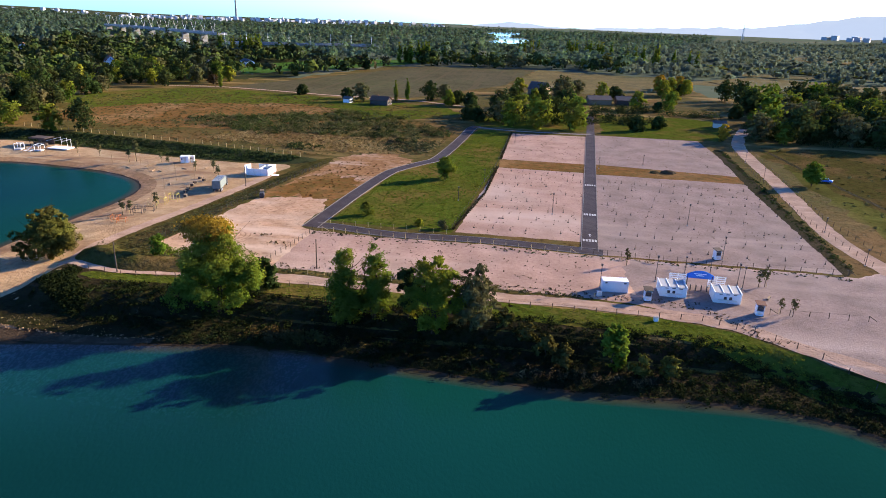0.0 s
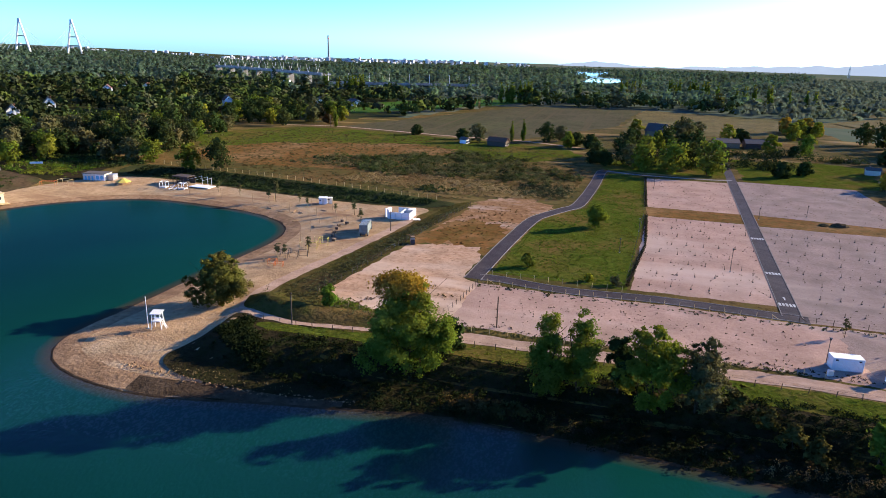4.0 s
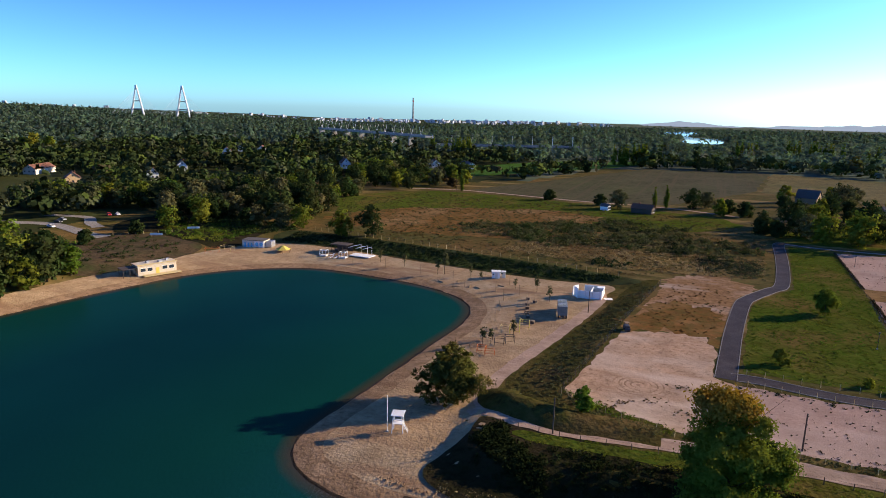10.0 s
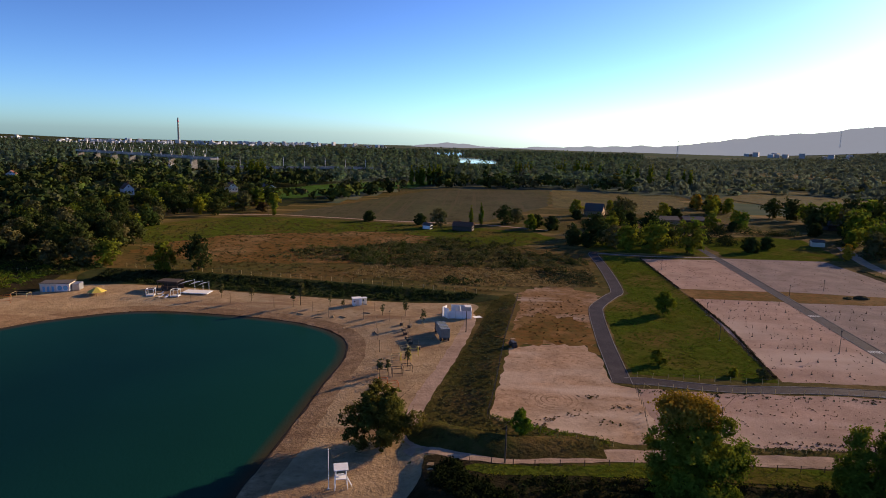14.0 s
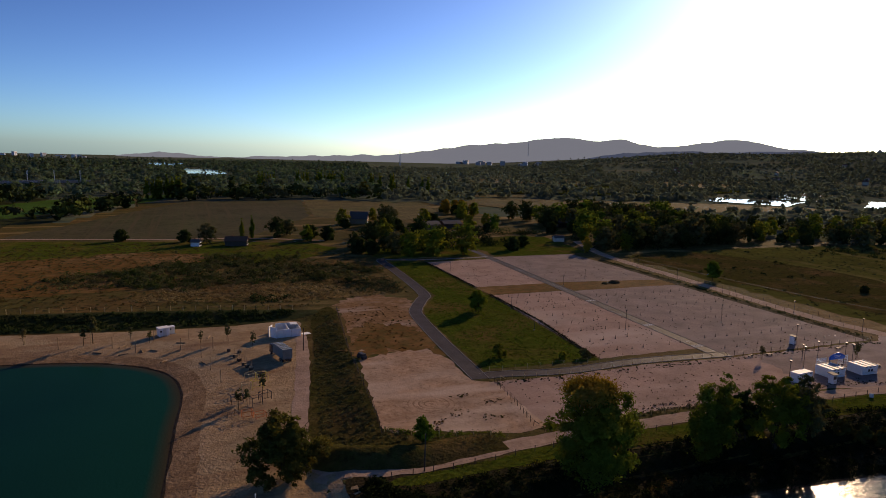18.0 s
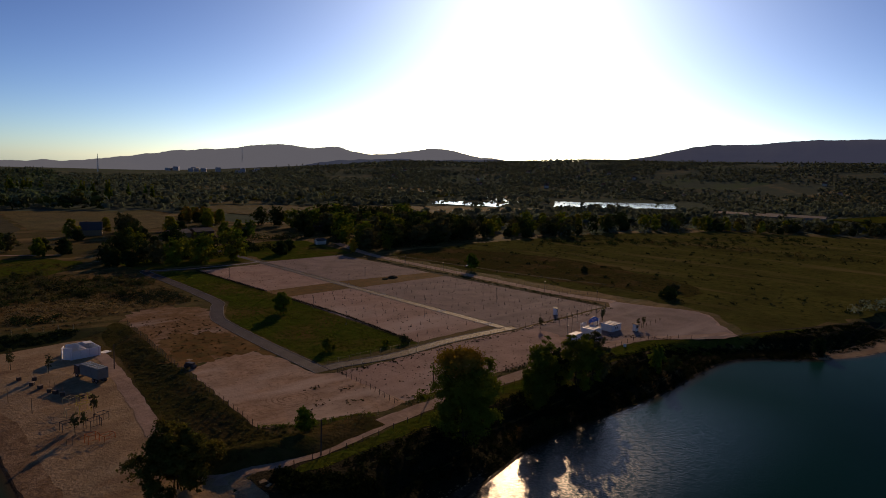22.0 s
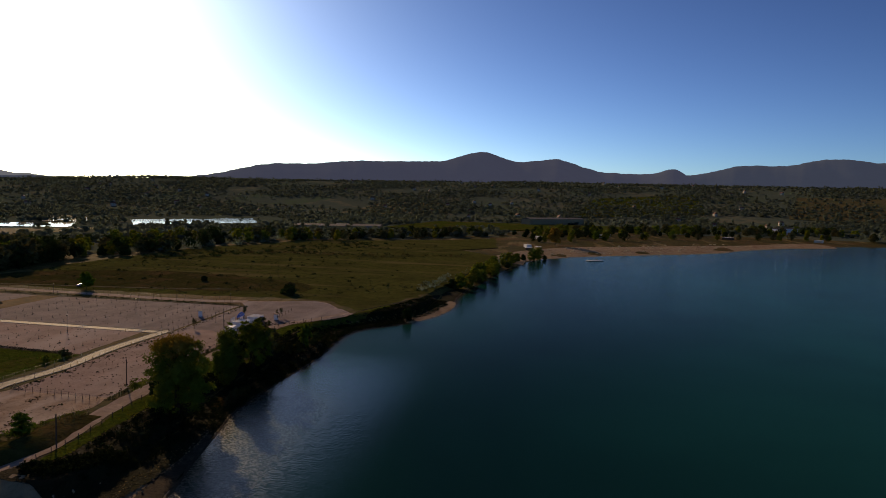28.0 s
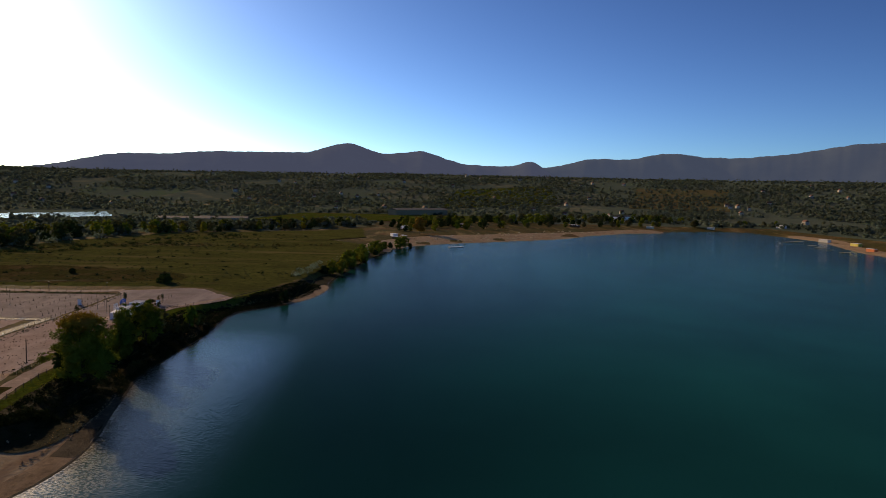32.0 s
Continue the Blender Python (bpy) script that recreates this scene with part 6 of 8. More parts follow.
def sapling(x, y, s, leaf="leaf_olive"):
    """A thin young tree tied to a stake."""
    r = thing("sapling", "thin young tree tied to a stake", "sapling", "young trees on sand and gravel")
    rg = np.random.default_rng(int(abs(x * 13 + y * 7)) + 1)
    bm = bmesh.new()
    tube(bm, [(0, 0, -0.1), (0.03, 0.02, 1.8), (0.0, 0.05, 3.9)], [0.06, 0.045, 0.015], 5)
    for k in range(5):
        a = rg.uniform(0, 6.3)
        z = rg.uniform(1.4, 3.0)
        rod(bm, (0, 0, z), (math.cos(a) * 0.6, math.sin(a) * 0.6, z + 0.6), 0.02, 0.008, 4)
    part("trunk", bm, M["bark"], r)
    pts = crown_points(rg, [(0, 0, 2.2, 0.55, 0.55, 0.8), (0.1, 0, 3.1, 0.5, 0.5, 0.8)], 26, 9, 0.3)
    part("crown", leafy("crown", leaf_quads(rg, pts, 0.26), leaf), None, r)
    part("stake", rodded((0.3, 0.1, -0.1), (0.26, 0.1, 1.7), 0.035), M["pale_wood"], r)
    part("tie", rodded((0.28, 0.1, 1.4), (0, 0, 1.45), 0.025), M["dark_metal"], r)
    stand(r, x, y, rg.uniform(0, 360))
    r.scale = (s, s, s)
    return r


for x, y, s in ((8, -37.5, 1.05), (33.7, -44, 1.0), (35.1, -43.3, 1.1), (34.1, -56.9, 0.85), (36.1, -57.6, 1.0), (-121.3, -25.8, 1.15), (-119.5, -24.9, 1.0), (-115.8, -18.9, 1.2), (-157.3, 31.3, 1.25),
                (-155.2, 32.4, 1.9), (-120.9, 23.3, 1.3), (-172.2, 36.1, 1.2), (-115.0, 14.9, 1.2), (-183, 38.5, 1.2), (-141, 29, 0.9), (-146, 33, 1.0), (-128, 24, 0.9)):
    sapling(x, y, s)

heap = bmesh.new()
bmesh.ops.create_icosphere(heap, subdivisions=3, radius=1)
for v in heap.verts:
    k = 1 + 0.22 * noise.noise(v.co * 2.3)
    v.co = Vector((v.co.x * 2.6 * k, v.co.y * 1.7 * k, max(v.co.z, -0.1) * 1.1 * k))
soil_heap = tagged(new("soil_heap", from_bm("soil_heap", heap, M["soil"])), "dark heap of soil between gravel lots", "soil heap")
soil_heap.location = (31.5, 59.8, 0.03)
soil_two = copy_thing(soil_heap, pose(26.8, 59.5, 0.03, 0, 0, 40))
soil_two.scale = (0.75, 0.8, 0.6)

# ---- the beach ----
tower = thing("lifeguard_tower", "white timber lifeguard tower on the sand", "lifeguard tower")
for sx in (-1, 1):
    for sy in (-1, 1):
        part("leg", rodded((sx * 1.0, sy * 0.85, -0.15), (sx * 0.72, sy * 0.62, 3.3), 0.075), M["white"], tower)
part("platform", boxed((0, 0, 1.75), (1.75, 1.55, 0.1), 0, 0.02), M["white"], tower)
for s in (-1, 1):
    part("rail", rodded((-0.85, s * 0.74, 2.55), (0.85, s * 0.74, 2.55), 0.045), M["white"], tower)
    part("brace", rodded((s * 0.95, -0.82, 0.2), (s * 0.8, 0.7, 1.6), 0.045), M["white"], tower)
part("seat", boxed((0, 0.2, 2.1), (1.0, 0.45, 0.08), 0, 0.02), M["white"], tower)
part("roof", boxed((0, 0, 3.42), (2.2, 2.0, 0.1), 0, 0.03, 6), M["white"], tower)
lad = part("ladder", rod(rodded((1.75, -0.3, 0), (0.85, -0.3, 1.8), 0.05), (1.75, 0.3, 0), (0.85, 0.3, 1.8), 0.05), M["white"], tower)
for k in range(5):
    u = (k + 0.7) / 5.4
    part("rung", rodded((1.75 - 0.9 * u, -0.3, 1.8 * u), (1.75 - 0.9 * u, 0.3, 1.8 * u), 0.03), M["white"], lad)
stand(tower, -120.2, -73.0, 15)
mast = thing("flagpole", "tall white bare flagpole in the sand", "flagpole")
part("shaft", rodded((0, 0, -0.2), (0, 0, 6.6), 0.07, 0.045, 8), M["white"], mast)
part("knob", rodded((0, 0, 6.55), (0, 0, 6.75), 0.09, 0.03, 8), M["white"], mast)
part("foot", boxed((0, 0, 0.08), (0.5, 0.5, 0.18), 0, 0.03), M["concrete"], mast)
stand(mast, -122.0, -73.6)


def frame_rack(x, y, rz, l, w, h, mat, label):
    """An open tube frame for children to climb on."""
    r = thing("climbing_frame", label, "climbing frame", "climbing frames on the beach")
    for sx in (-1, 1):
        for sy in (-1, 1):
            part("upright", rodded((sx * l / 2, sy * w / 2, -0.15), (sx * l / 2, sy * w / 2, h), 0.055), M[mat], r)
        part("crossbar", rodded((sx * l / 2, -w / 2, h), (sx * l / 2, w / 2, h), 0.055), M[mat], r)
    for sy in (-1, 1):
        part("top_bar", rodded((-l / 2, sy * w / 2, h), (l / 2, sy * w / 2, h), 0.055), M[mat], r)
    part("low_bar", rodded((-l / 2, -w / 2, h * 0.35), (l / 2, -w / 2, h * 0.35), 0.045), M[mat], r)
    return stand(r, x, y, rz)


for x, y, rz, l, w, h, mat, label in ((-117.6, -31.6, 20, 2.2, 1.4, 1.1, "orange", "orange low tube climbing frame"), (-119.9, -30.6, 10, 2.0, 1.4, 1.5, "orange", "orange tube climbing frame"),
                                      (-117.6, -24.4, 15, 2.2, 1.5, 1.8, "dark_metal", "dark tube climbing frame"), (-115.6, -22.4, 25, 2.2, 1.5, 1.8, "dark_metal", "dark tube climbing frame"),
                                      (-121.3, -21.5, 5, 2.4, 1.4, 1.6, "dark_metal", "dark tube climbing frame"), (-116.6, -15.0, 12, 2.4, 1.6, 2.1, "yellow", "yellow timber climbing frame"),
                                      (-115.2, -11.0, 12, 2.4, 1.8, 2.2, "yellow", "yellow timber climbing frame"), (-117.5, -9.6, 30, 2.2, 1.6, 2.0, "pale_wood", "pale timber climbing frame"),
                                      (-119.0, -15.5, 0, 2.0, 1.5, 1.9, "pale_wood", "pale timber climbing frame"), (-122.5, -28.5, 40, 1.8, 1.2, 1.0, "wood", "brown low climbing frame")):
    frame_rack(x, y, rz, l, w, h, mat, label)
for i, (x, y) in enumerate(((-121.2, 14.5), (-119.1, 5.8), (-118.2, 2.0), (-116.8, -2.0), (-114.3, -6.4), (-117.6, 0.2), (-119.9, 9.0), (-118.6, 12.2))):
    pl = thing("planter", "dark square planter box standing on sand", "planter", "planters beside the truck")
    part("tub", boxed((0, 0, 0.4), (0.9, 0.9, 0.8), 0, 0.06), M["dark_wood"], pl)
    part("rim", boxed((0, 0, 0.83), (1.0, 1.0, 0.07), 0, 0.02), M["wood"], pl)
    part("stick", rodded((0.1, 0, 0.7), (0.12, 0, 2.6), 0.04, 0.03), M["wood"], pl)
    stand(pl, x, y, i * 23)


def truck(x, y, rz):
    r = thing("box_truck", "parked truck with grey tarpaulin box and dark cab", "truck")
    part("cargo_box", boxed((0, 1.2, 2.25), (2.5, 7.2, 2.5), 0, 0.06), M["truck_grey"], r, "grey tarpaulin cargo box")
    for k in range(6):
        part("roof_bow", boxed((0, -2.0 + k * 1.28, 3.53), (2.52, 0.1, 0.07), 0, 0.02), M["white"], r)
    part("chassis", boxed((0, 0.6, 0.85), (1.1, 9.6, 0.24), 0, 0.03), M["dark_metal"], r)
    cab = part("cab", boxed((0, -4.1, 1.7), (2.3, 1.9, 2.1), 0, 0.14), M["dark_metal"], r, "dark truck cab")
    part("windscreen", boxed((0, -5.06, 2.1), (2.0, 0.06, 0.8), 0, 0.02, -4), M["glass"], cab)
    for s in (-1, 1):
        part("side_window", boxed((s * 1.155, -4.2, 2.1), (0.05, 0.9, 0.65), 0, 0.02), M["glass"], cab)
        part("headlight", boxed((s * 0.8, -5.08, 1.0), (0.34, 0.08, 0.2), 0, 0.02), M["white"], cab)
        for yy in (-3.9, 2.6, 3.8):
            wheel = part("wheel", rodded((s * 0.85, yy, 0.5), (s * 1.18, yy, 0.5), 0.5, 0.5, 14), M["tyre"], r)
            part("rim", rodded((s * 1.17, yy, 0.5), (s * 1.21, yy, 0.5), 0.26, 0.24, 10), M["steel"], wheel)
    part("bumper", boxed((0, -5.1, 0.7), (2.3, 0.16, 0.3), 0, 0.03), M["dark_metal"], r)
    return stand(r, x, y, rz)


truck(-109.0, 4.6, 194)
bar = thing("beach_bar", "white open-topped beach bar of panel walls", "beach bar")
for nm, c, s, rz in (("wall", (0, -3.6, 1.15), (7.2, 0.16, 2.3), 0), ("wall", (3.6, 0, 1.15), (0.16, 7.2, 2.3), 0), ("wall", (0.6, 3.6, 1.15), (6.0, 0.16, 2.3), 0), ("wall", (0.4, -0.4, 1.1), (0.16, 6.2, 2.2), 0),
                     ("wing_wall", (-3.9, -2.9, 1.5), (0.16, 2.6, 3.0), 35), ("wing_wall", (-4.4, -0.9, 1.5), (0.16, 2.8, 3.0), -28)):
    part(nm, boxed(c, s, rz, 0.02), M["white"], bar)
part("roof", boxed((2.6, 2.4, 2.32), (2.0, 2.4, 0.12), 0, 0.03), M["white"], bar)
part("floor", boxed((0, 0, 0.06), (7.0, 7.0, 0.12), 0, 0.02), M["dark_wood"], bar)
part("counter", boxed((-1.6, -1.0, 0.6), (0.6, 3.2, 1.0), 0, 0.03), M["wood"], bar)
part("door", boxed((3.7, 1.6, 1.1), (0.05, 0.95, 2.1), 0, 0.01), M["steel"], bar)
part("ramp", boxed((5.4, -1.8, 0.12), (2.4, 2.0, 0.12), 20, 0.02), M["white"], bar)
for k in range(4):
    part("panel_joint", boxed((-3.2 + k * 2.1, -3.7, 1.15), (0.06, 0.05, 2.2), 0, 0.01), M["steel"], bar)
stand(bar, -105.0, 25.6, 2)


def hut(x, y, rz, w, d, h, label, mat="white"):
    r = thing("beach_hut", label, "hut", "huts on the beach")
    part("body", boxed((0, 0, h / 2), (w, d, h), 0, 0.03), M[mat], r)
    part("roof", boxed((0, 0, h + 0.07), (w + 0.25, d + 0.25, 0.14), 0, 0.03), M["white"], r)
    part("door", boxed((0.1, -d / 2 - 0.02, 1.0), (0.85, 0.06, 1.95), 0, 0.01), M["offwhite"], r)
    part("window", boxed((-w / 3, -d / 2 - 0.02, 1.4), (0.5, 0.06, 0.5), 0, 0.01), M["glass"], r)
    part("step", boxed((0.1, -d / 2 - 0.4, 0.08), (1.2, 0.6, 0.16), 0, 0.02), M["concrete"], r)
    return stand(r, x, y, rz)


hut(-137.8, 34.8, 20, 2.8, 2.4, 2.2, "white flat-roofed beach hut on the sand")
hut(-135.6, 36.0, 20, 1.3, 1.3, 2.0, "small white cubicle beside the hut", "offwhite")


def daybed(x, y, rz):
    r = thing("daybed", "white framed beach daybed with flat canopy", "daybed", "daybeds on the beach")
    for sx in (-1, 1):
        for sy in (-1, 1):
            part("post", boxed((sx * 1.2, sy * 1.1, 1.2), (0.14, 0.14, 2.4), 0, 0.01), M["white"], r)
        part("beam", boxed((sx * 1.2, 0, 2.4), (0.14, 2.34, 0.14), 0, 0.01), M["white"], r)
        part("beam", boxed((0, sx * 1.1, 2.4), (2.5, 0.14, 0.14), 0, 0.01), M["white"], r)
    part("base", boxed((0, 0, 0.3), (2.4, 2.2, 0.25), 0, 0.03), M["white"], r)
    part("mattress", boxed((0, 0, 0.5), (2.2, 2.0, 0.16), 0, 0.05), M["offwhite"], r)
    return stand(r, x, y, rz)


daybed(-206.3, 37.6, 10)
daybed(-198.2, 38.0, 4)
for x, y in ((-202.6, 36.4), (-200.6, 36.2), (-204.2, 39.5)):
    sb = thing("sun_lounger", "white low sun lounger between daybeds", "lounger", "loungers on the beach")
    part("seat", boxed((0, 0, 0.35), (0.7, 1.5, 0.12), 0, 0.03), M["white"], sb)
    part("backrest", boxed((0, 0.95, 0.6), (0.7, 0.7, 0.1), 0, 0.03, 40), M["white"], sb)
    for sx in (-0.28, 0.28):
        part("leg", boxed((sx, -0.5, 0.15), (0.07, 0.07, 0.32), 0, 0.01), M["white"], sb)
    stand(sb, x, y, x * 9)
pav = thing("beach_pavilion", "dark-roofed beach pavilion with white sail canopies", "pavilion")
part("roof", boxed((-3.2, 0, 3.1), (7.4, 4.6, 0.25), 0, 0.05), M["dark_wood"], pav, "dark flat roof")
part("fascia", boxed((-3.2, -2.36, 2.95), (7.5, 0.12, 0.35), 0, 0.02), M["dark_wood"], pav)
for k in range(5):
    for sy in (-2.2, 2.2):
        part("post", boxed((-6.6 + k * 1.7, sy, 1.5), (0.16, 0.16, 3.0), 0, 0.01), M["dark_wood"], pav)
part("back_wall", boxed((-3.2, 2.2, 1.4), (7.2, 0.12, 2.8), 0, 0.02), M["dark_wood"], pav)
part("counter", boxed((-3.2, -0.6, 0.55), (5.6, 0.8, 1.1), 0, 0.03), M["dark_wood"], pav)
for k, (x0, tip) in enumerate(((0.9, 5.2), (4.4, 8.6), (7.6, 11.2))):
    bm = bmesh.new()
    vs = [bm.verts.new(p) for p in ((x0, -2.3, 2.4), (x0, 2.3, 2.4), (tip, 0.4 - k, 3.6), (x0, -2.3, 2.46), (x0, 2.3, 2.46), (tip, 0.4 - k, 3.66))]
    bm.faces.new(vs[:3])
    bm.faces.new(vs[3:])
    for i in range(3):
        bm.faces.new((vs[i], vs[(i + 1) % 3], vs[3 + (i + 1) % 3], vs[3 + i]))
    part("sail", bm, M["white"], pav, "white stretched sail canopy")
    part("sail_mast", rodded((tip, 0.4 - k, 0), (tip, 0.4 - k, 3.7), 0.07), M["white"], pav)
part("deck", boxed((7.5, -2.5, 0.2), (9, 4.5, 0.25), 0, 0.03), M["white"], pav, "white timber deck")
stand(pav, -200.5, 46.0, -3)
blue = thing("beach_building", "pale flat building with blue painted front", "building")
part("body", boxed((0, 0, 1.7), (12.5, 6.5, 3.3), 0, 0.05), M["offwhite"], blue)
part("roof", boxed((0, 0, 3.45), (13.2, 7.2, 0.22), 0, 0.04), M["grey_roof"], blue)
part("front_panel", boxed((3.4, -3.3, 1.6), (5.4, 0.1, 3.0), 0, 0.02), M["white"], blue)
for sx in (2.2, 4.6):
    disc = bmesh.new()
    bmesh.ops.create_circle(disc, cap_ends=True, segments=24, radius=1.0, matrix=Matrix.Translation((sx, -3.37, 1.6)) @ Euler((radians(90), 0, 0)).to_matrix().to_4x4())
    part("painted_disc", disc, M["blue_deco"], blue, "round blue painted motif")
for k in range(3):
    part("door", boxed((-4.6 + k * 1.9, -3.29, 1.15), (1.0, 0.08, 2.2), 0, 0.02), M["blue_deco"], blue)
part("side_annex", boxed((8.2, 0.6, 1.5), (3.2, 4.5, 2.9), 0, 0.04), M["steel"], blue)
stand(blue, -238.5, 39.0, 12)
blue.scale = (0.72, 0.8, 0.8)
tent = thing("play_tent", "yellow and green pitched play canopy on sand", "canopy")
tb = bmesh.new()
bmesh.ops.create_cone(tb, cap_ends=True, segments=6, radius1=3.0, radius2=0.4, depth=1.3, matrix=Matrix.Translation((0, 0, 1.75)))
part("canopy", tb, M["yellow"], tent)
for k in range(6):
    a = k * math.pi / 3
    part("post", rodded((3 * math.cos(a), 3 * math.sin(a), -0.1), (3 * math.cos(a), 3 * math.sin(a), 1.1), 0.06), M["wood"], tent)
stand(tent, -223.5, 36.0)
for x, y, rz in ((-245.5, 22, 30), (-242.5, 27, 0)):
    frame_rack(x, y, rz, 5.0, 2.4, 2.0, "orange" if x < -244 else "pale_wood", "timber play frame beside the bay")
bung = thing("bungalow", "beige flat-roofed beach house with dark annex", "bungalow")
part("body", boxed((0, 0, 1.7), (12.5, 5.2, 3.4), 0, 0.05), M["beige"], bung)
part("roof", boxed((0, 0, 3.45), (13.0, 5.8, 0.2), 0, 0.04), M["beige"], bung)
part("parapet", boxed((0, -2.85, 3.65), (13.0, 0.14, 0.35), 0, 0.02), M["pale_wood"], bung)
for k, sx in enumerate((-4.6, -2.4, 2.4, 4.6)):
    w = part("window", boxed((sx, -2.62, 1.9), (1.5, 0.06, 1.1), 0, 0.01), M["glass"], bung)
    part("window_frame", box(box(bmesh.new(), (sx, -2.64, 2.5), (1.7, 0.1, 0.12)), (sx, -2.64, 1.3), (1.7, 0.1, 0.12)), M["white"], w)
part("door", boxed((0, -2.63, 1.1), (1.1, 0.08, 2.2), 0, 0.01), M["yellow"], bung)
for sx, sy in ((-2, 0.5), (1.5, -0.8), (4.5, 0.8)):
    part("roof_unit", boxed((sx, sy, 3.8), (1.2, 0.9, 0.6), 10, 0.03), M["steel"], bung)
part("annex_roof", boxed((-8.6, 0.2, 2.7), (4.6, 5.0, 0.14), 0, 0.02), M["dark_wood"], bung)
for sx in (-10.6, -8.6, -6.8):
    for sy in (-2.1, 2.3):
        part("annex_post", boxed((sx, sy, 1.35), (0.14, 0.14, 2.7), 0, 0.01), M["dark_wood"], bung)
part("terrace", boxed((1.0, -3.9, 0.15), (12, 2.2, 0.25), 0, 0.02), M["pale_wood"], bung)
stand(bung, -243.8, -7.0, 66)

# ---- vehicles ----
def car(x, y, rz, paint_name, label):
    r = thing("car", label, "car", "parked cars")
    body = part("body", boxed((0, 0, 0.62), (1.75, 4.2, 0.62), 0, 0.14), M[paint_name], r)
    part("cabin", boxed((0, 0.15, 1.12), (1.5, 2.2, 0.56), 0, 0.2), M["glass"], r, "dark glazed cabin")
    part("roof", boxed((0, 0.15, 1.41), (1.3, 1.7, 0.06), 0, 0.02), M[paint_name], r)
    for s in (-1, 1):
        for yy in (-1.3, 1.35):
            w = part("wheel", rodded((s * 0.72, yy, 0.32), (s * 0.9, yy, 0.32), 0.32, 0.32, 12), M["tyre"], r)
            part("rim", rodded((s * 0.9, yy, 0.32), (s * 0.92, yy, 0.32), 0.18, 0.17, 8), M["steel"], w)
        part("headlight", boxed((s * 0.62, -2.08, 0.7), (0.36, 0.08, 0.16), 0, 0.02), M["white"], r)
        part("tail_light", boxed((s * 0.62, 2.08, 0.72), (0.3, 0.06, 0.16), 0, 0.02), M["red"], r)
    return stand(r, x, y, rz)


car(84.0, 61.5, 70, "blue_sign", "dark blue car parked beside the tree")
for x, y, rz, c, l in ((-340.5, 58.7, 60, "red", "bright red car on the far car park"), (-335.4, 24.9, 80, "white", "white car on the far car park"), (-347.1, 39.2, 85, "steel", "grey car on the far car park"),
                       (-343, 34, 82, "dark_metal", "black car on the far car park"), (-338, 61.5, 60, "white", "white car beside the red one")):
    car(x, y, rz, c, l)
roller = thing("road_roller", "small dark roller parked at the fence", "roller")
part("body", boxed((0, 0, 1.0), (1.2, 2.2, 0.8), 0, 0.1), M["dark_metal"], roller)
part("canopy", boxed((0, 0.2, 2.0), (1.1, 1.2, 0.08), 0, 0.03), M["wood"], roller)
for sx in (-0.5, 0.5):
    part("canopy_post", rodded((sx, 0.5, 1.3), (sx, 0.5, 2.0), 0.04), M["dark_metal"], roller)
for yy in (-1.0, 1.0):
    part("drum", rodded((-0.6, yy, 0.5), (0.6, yy, 0.5), 0.5, 0.5, 14), M["dark_metal"], roller)
stand(roller, -90.5, -6.5, 20)

# ---- houses and far buildings ----
def house(x, y, rz, w, d, h, rise, wall, roof, label, windows=3, z=None):
    r = thing("house", label, "house", "houses among the trees")
    part("house_body", boxed((0, 0, h / 2), (w, d, h), 0, 0.04), M[wall], r)
    part("gable", prism([(-w / 2, h), (w / 2, h), (0, h + rise)], d - 0.2), M[wall], r)
    for s in (-1, 1):
        ang = math.degrees(math.atan2(rise, w / 2))
        ln = math.hypot(w / 2, rise) + 0.5
        part("roof_slope", boxed((s * (w / 4 + 0.1), 0, h + rise / 2 + 0.08), (ln, d + 0.8, 0.16), 0, 0.03, 0, s * ang), M[roof], r)
    part("chimney", boxed((w * 0.18, d * 0.2, h + rise), (0.6, 0.6, 1.4), 0, 0.03), M["red_roof"], r)
    for k in range(windows):
        win = part("window", boxed((-w / 2 + (k + 0.5) * w / windows, -d / 2 - 0.02, h * 0.55), (1.0, 0.06, 1.2), 0, 0.01), M["glass"], r)
        part("sill", boxed((-w / 2 + (k + 0.5) * w / windows, -d / 2 - 0.08, h * 0.55 - 0.66), (1.2, 0.16, 0.07), 0, 0.01), M["white"], win)
    part("window", boxed((0, -d / 2 + 0.06, h + rise * 0.4), (0.9, 0.1, 0.9), 0, 0.01), M["glass"], r)
    part("door", boxed((w * 0.3, d / 2 + 0.02, 1.05), (1.0, 0.06, 2.1), 0, 0.01), M["wood"], r)
    return stand(r, x, y, rz, z)


